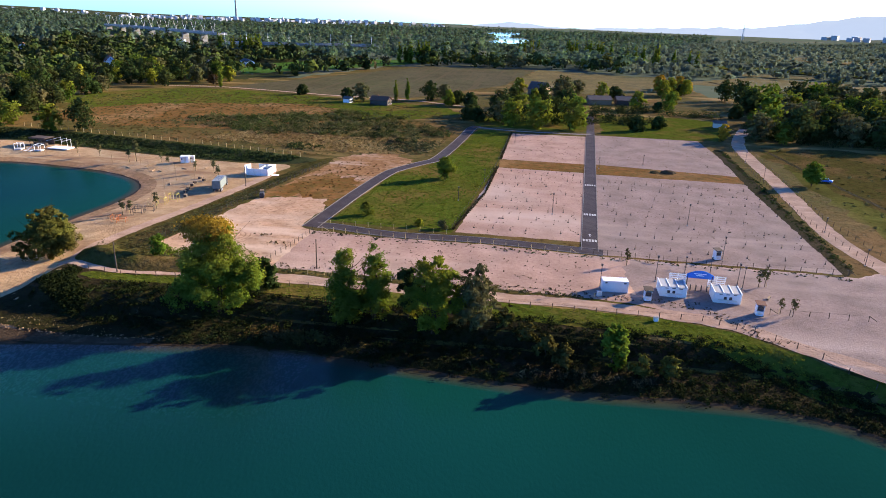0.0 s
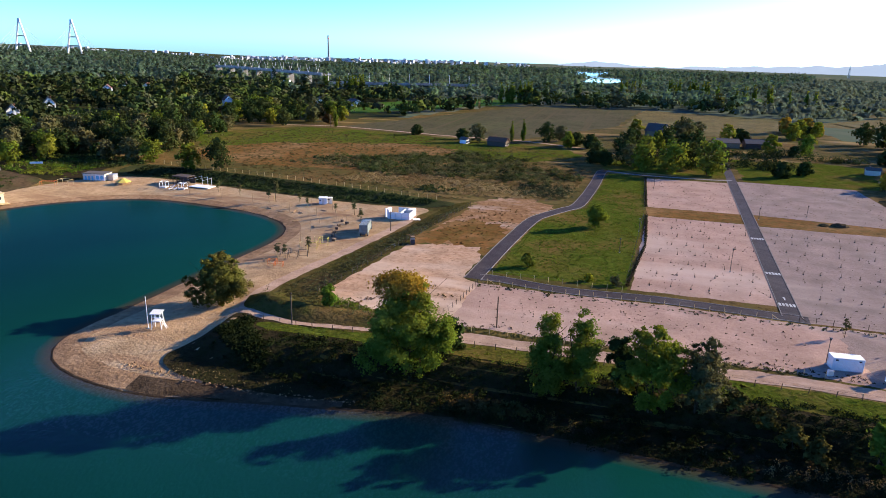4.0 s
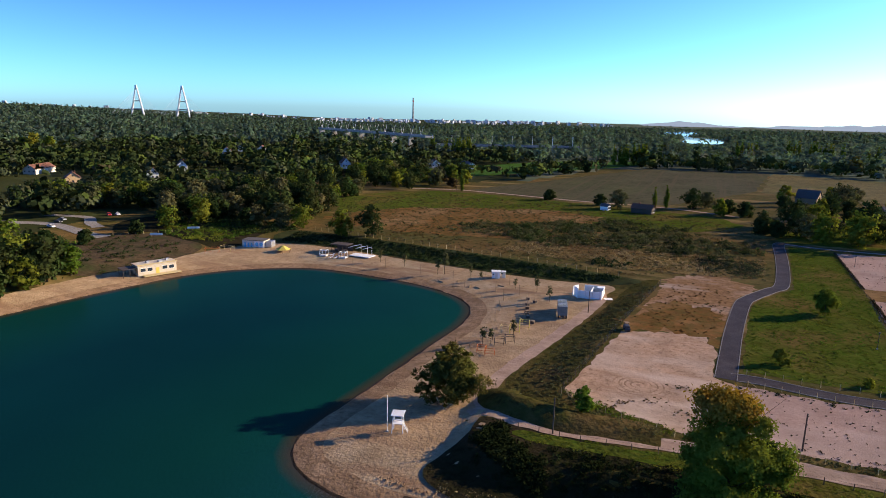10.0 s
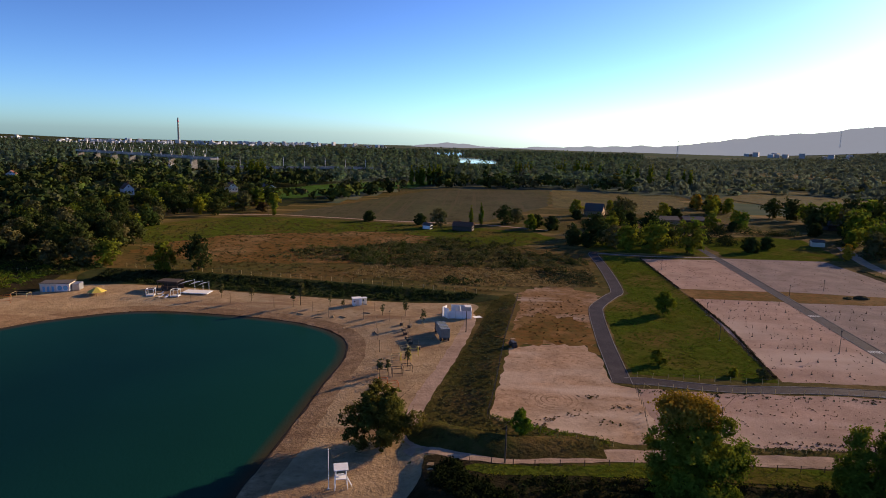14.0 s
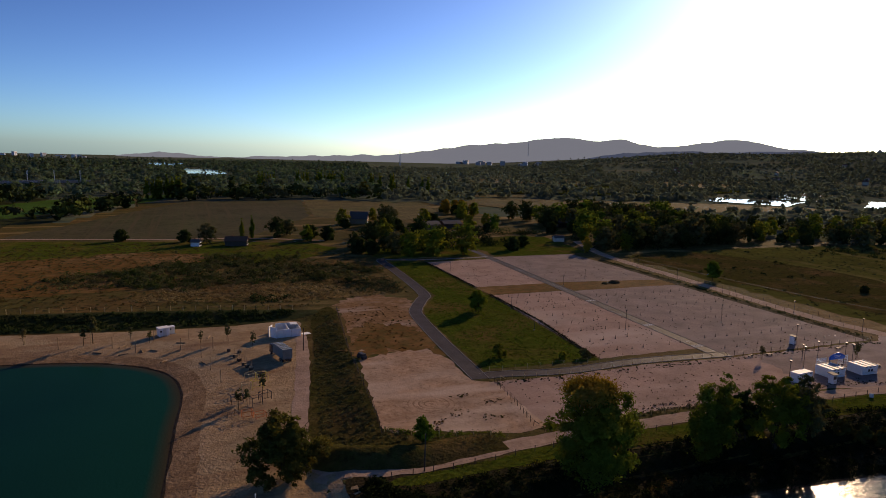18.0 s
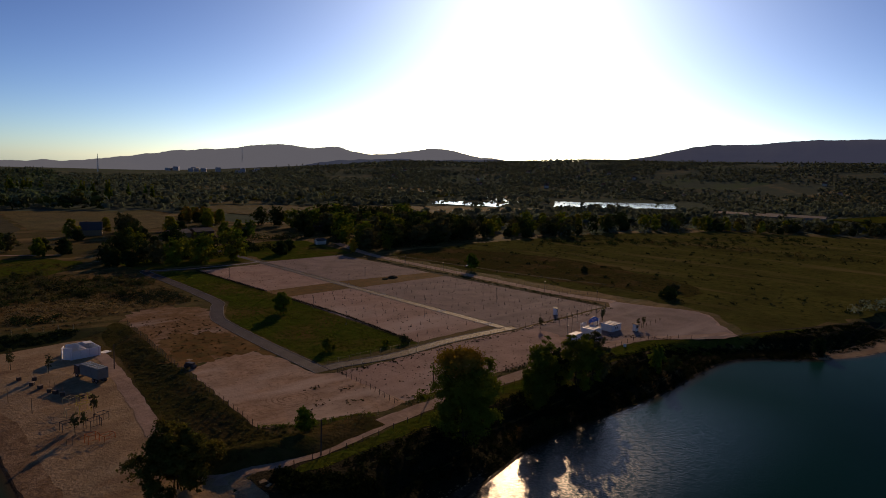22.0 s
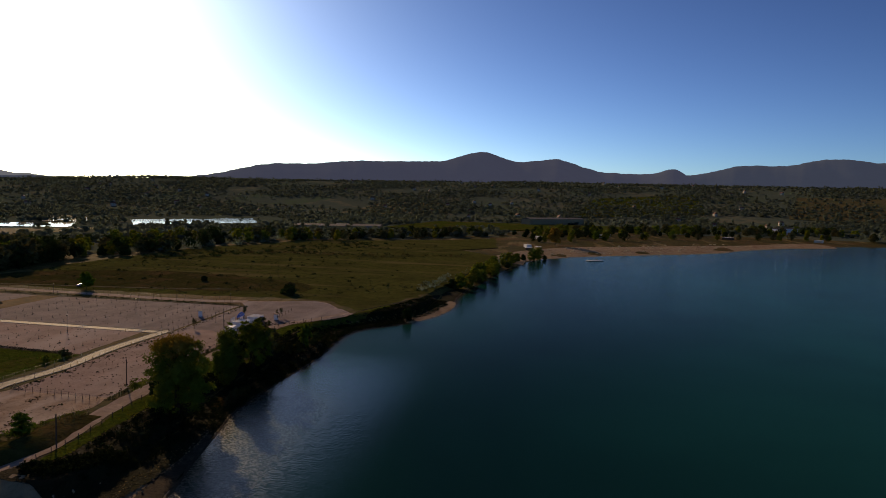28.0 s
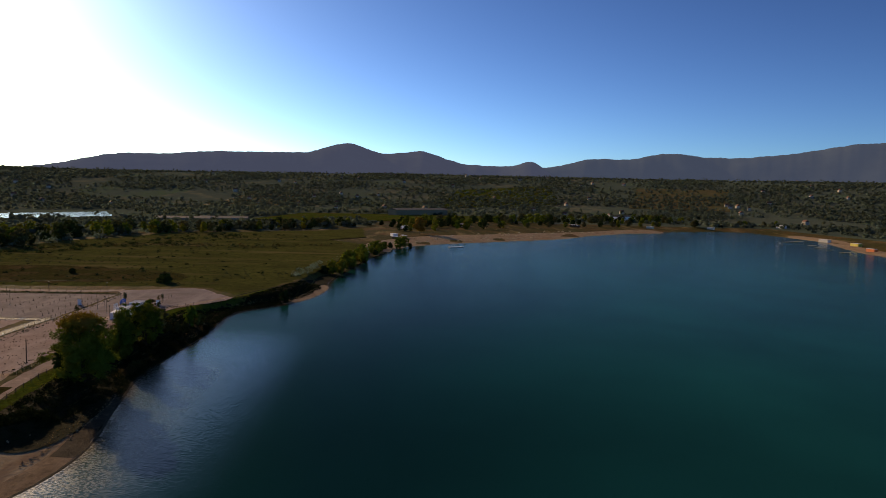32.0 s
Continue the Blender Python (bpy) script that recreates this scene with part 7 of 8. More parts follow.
for a in ((-462, 136, 55, 9, 9, 5, 3.4, "peach", "red_roof", "peach-yellow gabled house with red tiled roof"),
          (-548, 176, 20, 10, 24, 4, 3.0, "offwhite", "red_roof", "long low house with red tiled roof"),
          (-443, 184, 50, 8, 9, 4.5, 4.2, "white", "grey_roof", "white gabled house with steep dark roof"),
          (-468, 238, 48, 8, 9, 5, 4.6, "white", "grey_roof", "tall white gabled house among trees"),
          (-566, 405, 40, 9, 11, 5, 3.5, "white", "red_roof", "white house with red roof among trees"),
          (-590, 459, 40, 9, 14, 5, 3.0, "white", "grey_roof", "long white house in the woods"),
          (-560, 458, 30, 9, 12, 5, 3.2, "white", "red_roof", "white house among dark trees"),
          (-377, 337, 45, 8, 9, 5, 4.0, "white", "red_roof", "white gabled house half hidden by trees"),
          (-312, 386, 40, 8, 10, 4.5, 3.2, "offwhite", "red_roof", "small house with red roof by the field"),
          (-285, 400, 40, 7, 22, 4, 2.0, "white", "grey_roof", "long pale shed beside the green field"),
          (-503, 668, 20, 10, 26, 7, 2.5, "white", "grey_roof", "large white hall beyond the woods"),
          (-108, 196, 78, 6, 11, 2.6, 2.0, "dark_wood", "red_roof", "dark low barn beside the meadow"),
          (-128, 197, 70, 3.5, 4.5, 2.2, 1.2, "white", "grey_roof", "small white sheds by the barn"),
          (18, 250, 100, 9, 14, 3.0, 2.0, "wood", "grey_roof", "farm hall with grey metal roof"),
          (35, 253, 95, 9, 13, 3.0, 2.0, "dark_wood", "grey_roof", "farm hall with blue-grey roof"),
          (120, 246, 95, 9, 16, 3.2, 2.0, "dark_wood", "grey_roof", "long farm shed with grey roof behind trees"),
          (-20, 288, 70, 12, 12, 3.5, 4.5, "wood", "grey_roof", "farmhouse with large hipped dark roof"),
          (74, 176, 85, 4, 6, 2.4, 1.0, "offwhite", "grey_roof", "small pale shed beside the road")):
    house(*a)

# ---- the great bridge and the viaduct ----
def pylon(x, y, rz):
    r = thing("bridge_pylon", "tall pale concrete A-shaped bridge pylon with cables", "pylon", "pylons of the far bridge")
    for s in (-1, 1):
        bm = bmesh.new()
        tube(bm, [(s * 25, 0, -5), (s * 2.5, 0, 104)], [3.4, 2.4], 6)
        part("leg", bm, M["white"], r)
    part("head", boxed((0, 0, 106), (7, 5, 12), 0, 0.5), M["white"], r)
    part("crossbeam", boxed((0, 0, 36), (36, 4, 4), 0, 0.3), M["concrete"], r)
    part("upper_crossbeam", boxed((0, 0, 62), (20, 3, 3), 0, 0.3), M["concrete"], r)
    for s in (-1, 1):
        for k in range(5):
            part("cable", rodded((0, s * 0.5, 100 - k * 6), (s * 4, s * (150 - k * 24), 22), 0.35, 0.35, 4), M["steel"], r)
    return stand(r, x, y, rz, 0)


pylon(*polar(-47.3, 2420), 20)
pylon(*polar(-44.0, 2330), 20)
def deck_line(a, b, z, gap, label, wide=14):
    r = thing("viaduct", label, "viaduct")
    a, b = Vector((*a, z)), Vector((*b, z))
    d = (b - a).normalized()
    n = Vector((-d.y, d.x, 0))
    ang = math.degrees(math.atan2(d.y, d.x))
    mid, ln = (a + b) / 2, (b - a).length
    part("deck", boxed(mid, (ln, wide, 1.8), ang, 0.1), M["concrete"], r)
    for s in (-1, 1):
        part("parapet", boxed(mid + n * s * wide / 2 + Vector((0, 0, 1.5)), (ln, 0.4, 1.0), ang, 0.05), M["concrete"], r)
    k, col = 0, from_bm("pier", boxed((0, 0, -z / 2), (2.2, 9, z), ang, 0.2), M["concrete"])
    lampm = bmesh.new()
    for s in (-1, 1):
        rod(lampm, (0, 0, 0), (n.x * s * 3.2, n.y * s * 3.2, 12), 0.22, 0.13, 5)
    lampm = from_bm("lamp_pole", lampm, M["white"])
    while k * gap < ln:
        p = a + d * (k * gap)
        if k % 2 == 0:
            o = new("pier", col)
            o.parent, o.location = r, p
        o = new("lamp_pole", lampm)
        o.parent, o.location = r, p + Vector((0, 0, 1))
        k += 1
    return r


deck_line((-700, 800), (-420, 620), 17, 24, "long motorway viaduct with white forked lamps")
deck_line((-418, 622), (-240, 690), 7, 26, "motorway embankment deck with white forked lamps")

# ---- skyline of the far city ----
rc = np.random.default_rng(12)
bm = bmesh.new()
for _ in range(260):
    az = rc.choice([rc.uniform(-56, -8), rc.uniform(-34, -14)])
    x, y = polar(az, rc.uniform(3500, 4400))
    h = rc.choice([9, 12, 16, 22]) * rc.uniform(0.5, 1.0)
    box(bm, (x, y, h / 2 + 4 + drop_z(x, y)), (rc.uniform(8, 14), rc.uniform(9, 28), h), rc.uniform(0, 180))
tagged(new("city_blocks", from_bm("city_blocks", bm, M["haze_white"])), "distant pale apartment blocks of a city", "city", kind="stuff")
bm = bmesh.new()
for _ in range(11):
    x, y = polar(rc.uniform(19, 29), rc.uniform(2500, 2700))
    h = rc.uniform(9, 17)
    box(bm, (x, y, h / 2), (rc.uniform(15, 50), 18, h), rc.uniform(-10, 10) + 60)
tagged(new("apartment_blocks", from_bm("apartment_blocks", bm, M["grey_tarp"])), "hazy grey apartment blocks below the hills", "city", kind="stuff")
ch = thing("chimney", "slender tall power-station chimney far away", "chimney")
part("shaft", rodded((0, 0, -5), (0, 0, 112), 5.5, 3.6, 12), M["concrete"], ch)
part("band", rodded((0, 0, 92), (0, 0, 98), 4.5, 4.4, 12), M["red"], ch)
part("rim", rodded((0, 0, 110), (0, 0, 113), 4.4, 4.2, 12), M["dark_metal"], ch)
stand(ch, *polar(-25.3, 3900), 0, 0)


def radio_mast(x, y, tall, wide, label):
    r = thing("radio_mast", label, "mast", "far masts")
    for k in range(3):
        a = k * 2.094
        part("leg", rodded((wide * math.cos(a), wide * math.sin(a), -3), (0.4 * math.cos(a), 0.4 * math.sin(a), tall), 0.55, 0.35, 4), M["steel"], r)
    for k in range(8):
        z, u = tall * k / 8, 1 - k / 8 * 0.95
        part("brace", rodded((wide * u, 0, z), (-wide * u * 0.5, wide * u * 0.86, z + tall / 8), 0.28, 0.28, 4), M["steel"], r)
    part("antenna", rodded((0, 0, tall), (0, 0, tall * 1.1), 0.3, 0.15, 4), M["steel"], r)
    return stand(r, x, y, 0, 0)


radio_mast(*polar(15.6, 2300), 52, 3, "tall lattice radio mast beyond the woods")
radio_mast(*polar(86, 2200), 60, 3, "thin lattice mast on the far plain")
radio_mast(*polar(27.4, 4350), 150, 4, "far mast on the hill crest")

# ---- river, ponds, eastern fields and halls ----
draped("river", [(-136, 1108), (-144, 1400), (-198, 1740), (-320, 2300), (-292, 2960), (-158, 2960), (-178, 2300), (-104, 1860), (-70, 1400), (-73, 1096)], M["far_water"], "bright far bend of a wide river", "river", 0.8, 45.0)
sheet("pond", [(560, 345), (705, 245), (850, 315), (680, 425)], 0.8, M["far_water"], "bright glittering pond beyond the meadow", "pond", 2, 12)
sheet("pond", [(440, 455), (478, 372), (560, 420), (500, 500)], 0.8, M["far_water"], "small glittering pond beyond the meadow", "pond", 2, 12)
sheet("pond", [(600, 430), (760, 560), (690, 600), (560, 470)], 0.8, M["far_water"], "narrow glittering far pond", "pond", 2, 12)
for pts, mat, lab in (([(700, 60), (980, 20), (1000, -330), (880, -420), (760, -200)], "lawn", "green field beyond the far beach"),
                      ([(1250, -230), (1750, -330), (1900, -640), (1400, -560)], "lawn", "green strip field below the hills"),
                      ([(1300, -700), (1800, -900), (1700, -1150), (1200, -900)], "stubble", "tan strip field below the hills"),
                      ([(1150, 260), (1500, 240), (1520, 60), (1180, 70)], "stubble", "pale strip field on the plain"),
                      ([(150, 620), (420, 520), (760, 640), (500, 800)], "lawn", "green far strip field"),
                      ([(250, 850), (700, 700), (900, 820), (420, 1000)], "stubble", "tan far strip field")):
    draped("field", pts, M[mat], lab, "field", 1.2, 30.0, False, 4)


for pts, mat, lab in zip(STRIPS, ("lawn", "stubble", "stubble", "green_field"), ("green strip field between woods", "tan strip field between woods", "tan field beside golden trees", "green field before the motorway")):
    draped("field", pts, M[mat], lab, "field", 0.5, 25.0, False, 3)
for x, y, s in ((-722, 299, 1.9), (-712, 308, 1.6), (-733, 296, 1.5)):
    plant(3, x, y, s)


def hall(x, y, rz, w, d, h, label, wall="truck_grey", z=None):
    r = thing("warehouse", label, "warehouse", "long halls on the plain")
    part("house_body", boxed((0, 0, h / 2), (w, d, h), 0, 0.1), M[wall], r)
    part("roof", prism([(-w / 2 - 0.6, h), (w / 2 + 0.6, h), (0, h + 2.2)], d + 1.0), M["grey_roof"], r)
    for k in range(6):
        part("window", boxed((w / 2 + 0.04, -d / 2 + (k + 0.5) * d / 6, h * 0.6), (0.08, d / 9, h * 0.3), 0, 0.02), M["glass"], r)
    part("door", boxed((0, -d / 2 - 0.05, h * 0.4), (5, 0.12, h * 0.8), 0, 0.02), M["steel"], r)
    return stand(r, x, y, rz, z)


hall(624, 122, 8, 22, 66, 5, "long low greenhouse-like hall with pale roof")
hall(650, 78, 10, 22, 60, 5, "second long low hall with pale roof")
hall(1010, -190, 40, 24, 130, 11, "long brown industrial block behind trees", "wood")
hall(930, -560, 30, 16, 40, 9, "white and grey building behind the shore trees", "white")

# houses of the towns on the slopes
bm, roofs = bmesh.new(), bmesh.new()
for _ in range(90):
    az, r = rc.uniform(40, 128), rc.uniform(1250, 2900)
    x, y = polar(az, r, -120, -150)
    if signed(np.array([x]), np.array([y]), LAKE)[0] > -40:
        continue
    z, w, d, rz = drop_z(x, y), rc.uniform(6, 9), rc.uniform(7, 11), rc.uniform(0, 180)
    box(bm, (x, y, z + 2.5), (w, d, 6), rz)
    m = Matrix.Translation((x, y, z + 5.5)) @ Euler((0, 0, radians(rz))).to_matrix().to_4x4()
    vs = [roofs.verts.new(m @ Vector(p)) for p in ((-w / 2, -d / 2, 0), (w / 2, -d / 2, 0), (w / 2, d / 2, 0), (-w / 2, d / 2, 0), (0, -d / 2, 3.5), (0, d / 2, 3.5))]
    for q in ((0, 1, 4), (2, 3, 5), (1, 2, 5, 4), (3, 0, 4, 5)):
        roofs.faces.new([vs[i] for i in q])
tagged(new("town_houses", from_bm("town_houses", bm, M["town_wall"])), "pale walls of a town scattered over the slopes", "town", kind="stuff")
tagged(new("town_roofs", from_bm("town_roofs", roofs, M["red_roof"])), "reddish roofs of a town on the slopes", "town", kind="stuff")

# ---- the far beach ----
draped("far_beach", [(300, -146), (338, -156.5), (366, -176), (396, -206), (440, -268), (491, -340), (554, -390), (612, -450), (650, -520), (690, -500), (600, -380), (520, -270), (470, -190), (400, -140), (340, -122)], M["sand"],
       "greyish sandy beach on the far shore", "beach", 0.1, 6.0)
draped("far_beach", [(330, -598), (460, -632), (570, -682), (640, -692), (650, -715), (560, -712), (450, -660), (335, -625)], M["sand"], "sandy spit with huts on the far shore", "beach", 0.12, 6.0)
parasol = thing("parasol", "pale thatched beach parasol, upright", "parasol", "parasols on the far beach")
part("pole", rodded((0, 0, -0.1), (0, 0, 2.5), 0.06), M["wood"], parasol)
pb = bmesh.new()
bmesh.ops.create_cone(pb, cap_ends=True, segments=10, radius1=1.8, radius2=0.1, depth=0.9, matrix=Matrix.Translation((0, 0, 2.5)))
part("canopy", pb, M["pale_wood"], parasol)
first = True
for x, y in scatter(rc, [(372, -168), (398, -200), (440, -275), (520, -335), (610, -420), (600, -385), (520, -280), (450, -195), (400, -150)], 46, 6):
    m = pose(x, y, drop_z(x, y), 0, 0, rc.uniform(0, 90))
    if first:
        parasol.matrix_basis, first = m, False
    else:
        copy_thing(parasol, m)
ponton = thing("pontoon", "white floating pontoon with dark awning", "pontoon")
part("deck", boxed((0, 0, 0.35), (16, 4, 0.5), 0, 0.05), M["white"], ponton)
for k in range(4):
    part("float", rodded((-6.5 + k * 4.3, -2, 0.1), (-6.5 + k * 4.3, 2, 0.1), 0.4, 0.4, 8), M["dark_metal"], ponton)
part("awning", boxed((-3, 0, 2.6), (7, 3.6, 0.12), 0, 0.03), M["dark_wood"], ponton)
for sx in (-6, -3, 0):
    part("post", boxed((sx, -1.6, 1.6), (0.1, 0.1, 2.0), 0, 0.01), M["white"], ponton)
    part("post", boxed((sx, 1.6, 1.6), (0.1, 0.1, 2.0), 0, 0.01), M["white"], ponton)
stand(ponton, 359, -205, -58, WATER)
for x, y, rz, ln in ((528, -630, 120, 46), (440, -606, 100, 14), (412, -597, 110, 12), (384, -594, 115, 16), (470, -616, 110, 12)):
    jt = thing("jetty", "narrow pale wooden jetty over the water", "jetty", "jetties at the spit")
    part("deck", boxed((0, 0, 0.5), (ln, 2.4, 0.2), 0, 0.03), M["pale_wood"], jt)
    for k in range(4):
        part("pile", rodded((-ln / 2 + 1 + k * (ln - 2) / 3, 0, -2), (-ln / 2 + 1 + k * (ln - 2) / 3, 0, 0.9), 0.14), M["dark_wood"], jt)
    stand(jt, x, y, rz, WATER)
for a in ((575, -160, 30, 10, 7, 3.2, "pale flat kiosk behind the far beach", "white"), (447, -148, 20, 9, 5, 3.0, "white flat hut on the far beach", "white"), (663, -236, 40, 18, 7, 3.2, "long white hut behind the far beach", "white"),
          (690, -250, 40, 10, 6, 3.0, "pale hut behind the far beach", "offwhite"), (706, -409, 40, 14, 6, 3.0, "dark hut beside the shore", "dark_wood"), (537, -676, 20, 12, 6, 3.4, "pale hut with bright front on the spit", "offwhite"),
          (470, -668, 15, 10, 6, 3.2, "yellowish hut on the sandy spit", "yellow"), (400, -634, 15, 9, 5, 3.0, "orange hut on the sandy spit", "orange"), (812, -786, 20, 14, 8, 4, "white hut on the far shore", "white"),
          (835, -800, 20, 9, 8, 4, "small white hut on the far shore", "white"), (727, -530, 40, 10, 5, 3, "low shed by the far shore", "offwhite"), (760, -640, 40, 10, 5, 3, "low pale shed by the far shore", "offwhite"),
          (430, -158, 20, 7, 5, 2.8, "small brown hut on the far beach", "wood"), (415, -150, 60, 6, 4, 2.6, "small dark hut on the far beach", "dark_wood")):
    hut(*a)
for x, y, rz in ((495, -268, 20), (515, -283, 50), (497, -322, 10), (470, -300, 30), (545, -330, 60)):
    frame_rack(x, y, rz, 5, 3, 4.5, "wood", "tall timber frame on the far beach")

# ---- more planting ----
tree(31, 482, -176, 18, 17, "leaf_gold", 140, 26, 1.0, "large golden autumn tree on the far beach", "round", 3)
tree(32, 92.5, -38.8, 4.2, 7.5, "leaf_dark", 80, 30, 0.5, "low dark thicket on the meadow", "bush", 3, "bush")
tree(33, 61.5, -102, 4.5, 5.5, "leaf_dark", 80, 30, 0.45, "dense bush at the water's edge", "bush", 3, "bush")
tree(34, 110, -33, 3.0, 5.0, "leaf_olive", 60, 24, 0.45, "low grey-green bush on the meadow", "bush", 2, "bush")
tree(35, -35.5, -22, 2.2, 3.0, "leaf_olive", 40, 22, 0.3, "straggly shrub at the lawn's corner", "bush", 2, "bush")
tree(36, -42, -21.5, 2.0, 2.8, "leaf_yellow", 40, 22, 0.3, "yellowish shrub on the lawn's edge", "bush", 2, "bush")
tree(37, -91.5, -57.0, 5.0, 4.2, "leaf_green", 60, 30, 0.38, "leafy bush on the slope beside the track", "bush", 2, "bush")
tree(38, -63, -67, 6.5, 5.5, "leaf_dark", 80, 34, 0.45, "dark undergrowth bush on the bank", "bush", 2, "bush")
for x, y in ((-12, -76), (-9, -78), (-16, -73), (6.5, -81), (-6, -80), (11, -80)):
    tree(int(200 + x), x, y, 4.2, 3.8, "wood_yellow", 50, 28, 0.4, "leafy waterside shrub on the bank", "bush", 2, "bush")
for k in range(40):
    u = k / 39
    x = 150 + 205 * u + rc.normal() * 3
    y = np.interp(x, [140, 201, 308, 358], [-116, -127, -143, -168]) + rc.uniform(2, 14)
    plant(int(rc.choice([3, 5, 1, 3])), x, y, rc.uniform(0.5, 0.85))
for k in range(34):
    u = k / 33
    x = np.interp(u, [0, 0.3, 0.6, 1], [520, 640, 760, 860]) + rc.normal() * 8
    y = np.interp(u, [0, 0.3, 0.6, 1], [-150, -300, -520, -800]) + rc.normal() * 14
    plant(int(rc.choice([0, 5, 3, 2, 1])), x, y, rc.uniform(0.6, 1.0))
for x, y in ((-376, 525), (-372, 522), (-333, 499), (-328, 503), (-324, 510), (-340, 512), (-330, 520)):
    plant(4, x, y, rc.uniform(1.05, 1.25))



def thicket(name, spots, size, leaf, label, per=26, leaf_size=0.34, seed=1, flat=0.75, category="undergrowth"):
    """Low growth in one piece: loose heaps of leaves at many places."""
    g = np.random.default_rng(seed)
    pts = np.array(spots, float)
    z = height(pts[:, 0], pts[:, 1])
    s = size * g.uniform(0.55, 1.35, len(pts))
    d = g.normal(size=(len(pts), per, 3))
    d /= np.linalg.norm(d, axis=2)[:, :, None]
    d *= g.uniform(0.35, 1.0, (len(pts), per, 1))
    p = np.stack([pts[:, :1] + d[:, :, 0] * s[:, None], pts[:, 1:2] + d[:, :, 1] * s[:, None], z[:, None] + np.abs(d[:, :, 2]) * s[:, None] * flat + 0.05], 2)
    o = d.reshape(-1, 3) * (1, 1, 1.4) + (0, 0, 0.3)
    flatp = p.reshape(-1, 3)
    n = o + g.normal(size=o.shape) * 0.4
    n /= np.linalg.norm(n, axis=1)[:, None]
    a = g.normal(size=n.shape)
    a -= (a * n).sum(1)[:, None] * n
    a /= np.linalg.norm(a, axis=1)[:, None]
    b = np.cross(n, a)
    k = (leaf_size * np.repeat(s / size, per) * g.uniform(0.6, 1.4, len(flatp)))[:, None]
    q = np.stack([flatp - a * k * 0.5, flatp - b * k * 0.4, flatp + a * k * 0.5, flatp + b * k * 0.4], 1).reshape(-1, 3)
    o = o * 0.6 + n * 0.4 + (0, 0, 0.15)
    return tagged(new(name, quads_mesh(name, q, M[leaf], o / np.linalg.norm(o, axis=1)[:, None])), label, category, kind="stuff")


def inside(rng_, poly, n):
    p = np.array(poly, float)
    lo, hi = p.min(0), p.max(0)
    c = rng_.uniform(lo, hi, (n * 4, 2))
    return c[signed(c[:, 0], c[:, 1], p) > 0][:n]


BANK = [(-106, -68.5), (-107, -75), (-104.5, -78.5), (-97, -83), (-86, -84), (-74, -84), (-60, -82.3), (-38, -82.6), (-6, -84.6), (14, -84), (28, -84), (36, -87), (43, -91.5), (51, -98), (60, -104), (72, -109.5), (100, -114), (110, -112), (110, -104), (80, -95), (60, -87.5), (46, -84.5), (34, -77.5), (18, -70), (0, -68.5), (-20, -69), (-60, -69.5), (-85, -70.5), (-100, -72)]
thicket("undergrowth", inside(rc, BANK, 2300), 0.85, "weed_shaded", "weeds and scrub covering the lake bank, shade in their colour", 34, 0.26, 1)
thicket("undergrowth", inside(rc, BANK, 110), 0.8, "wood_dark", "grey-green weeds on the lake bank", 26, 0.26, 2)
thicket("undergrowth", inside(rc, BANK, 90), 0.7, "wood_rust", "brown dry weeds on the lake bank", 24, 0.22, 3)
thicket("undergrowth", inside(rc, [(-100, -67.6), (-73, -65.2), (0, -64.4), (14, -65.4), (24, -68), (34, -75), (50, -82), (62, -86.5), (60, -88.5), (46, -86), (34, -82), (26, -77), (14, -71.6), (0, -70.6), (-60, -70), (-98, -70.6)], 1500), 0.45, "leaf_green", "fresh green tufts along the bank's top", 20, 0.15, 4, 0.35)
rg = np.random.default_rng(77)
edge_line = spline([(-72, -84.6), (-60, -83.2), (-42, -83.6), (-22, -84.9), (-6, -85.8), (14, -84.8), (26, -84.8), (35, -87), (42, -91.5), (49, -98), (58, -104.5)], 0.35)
thicket("undergrowth", edge_line + rg.normal(size=edge_line.shape) * 0.8, 0.95, "weed_shaded", "overhanging scrub along the water's edge, shade in its colour", 34, 0.24, 61, 1.2)
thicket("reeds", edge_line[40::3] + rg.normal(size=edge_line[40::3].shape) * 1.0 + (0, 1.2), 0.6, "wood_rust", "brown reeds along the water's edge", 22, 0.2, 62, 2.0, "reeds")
thicket("undergrowth", inside(rg, [(-64, -80), (-30, -79), (10, -80), (34, -84), (30, -79), (0, -75), (-60, -75)], 70), 1.2, "weed_shaded", "leafy shrubs low on the lake bank, shade in their colour", 44, 0.26, 63, 1.2)
thicket("reeds", inside(rg, [(-62, -82), (-46, -82.4), (-38, -81), (-48, -78), (-60, -79)], 70), 0.6, "leaf_rust", "brown dry reeds at the bank's foot", 20, 0.2, 64, 2.0, "reeds")
thicket("reeds", inside(rg, [(-14, -85), (8, -84.6), (8, -82), (-12, -82)], 70), 0.6, "leaf_straw", "pale dry reeds at the bank's foot", 20, 0.18, 65, 1.8, "reeds")
line = spline([(-116, -86.5), (-110, -87.2), (-105, -87.4), (-98, -87.8), (-88.5, -87.0), (-80, -86.0), (-74, -85.1)], 0.17)
base = line + rg.normal(size=line.shape) * 0.38
ax = np.array([(1, 0, 0), (0, 1, 0), (-1, 0, 0), (0, -1, 0), (0, 0, 0.7), (0, 0, -0.4)], float)
rv, rf = [], []
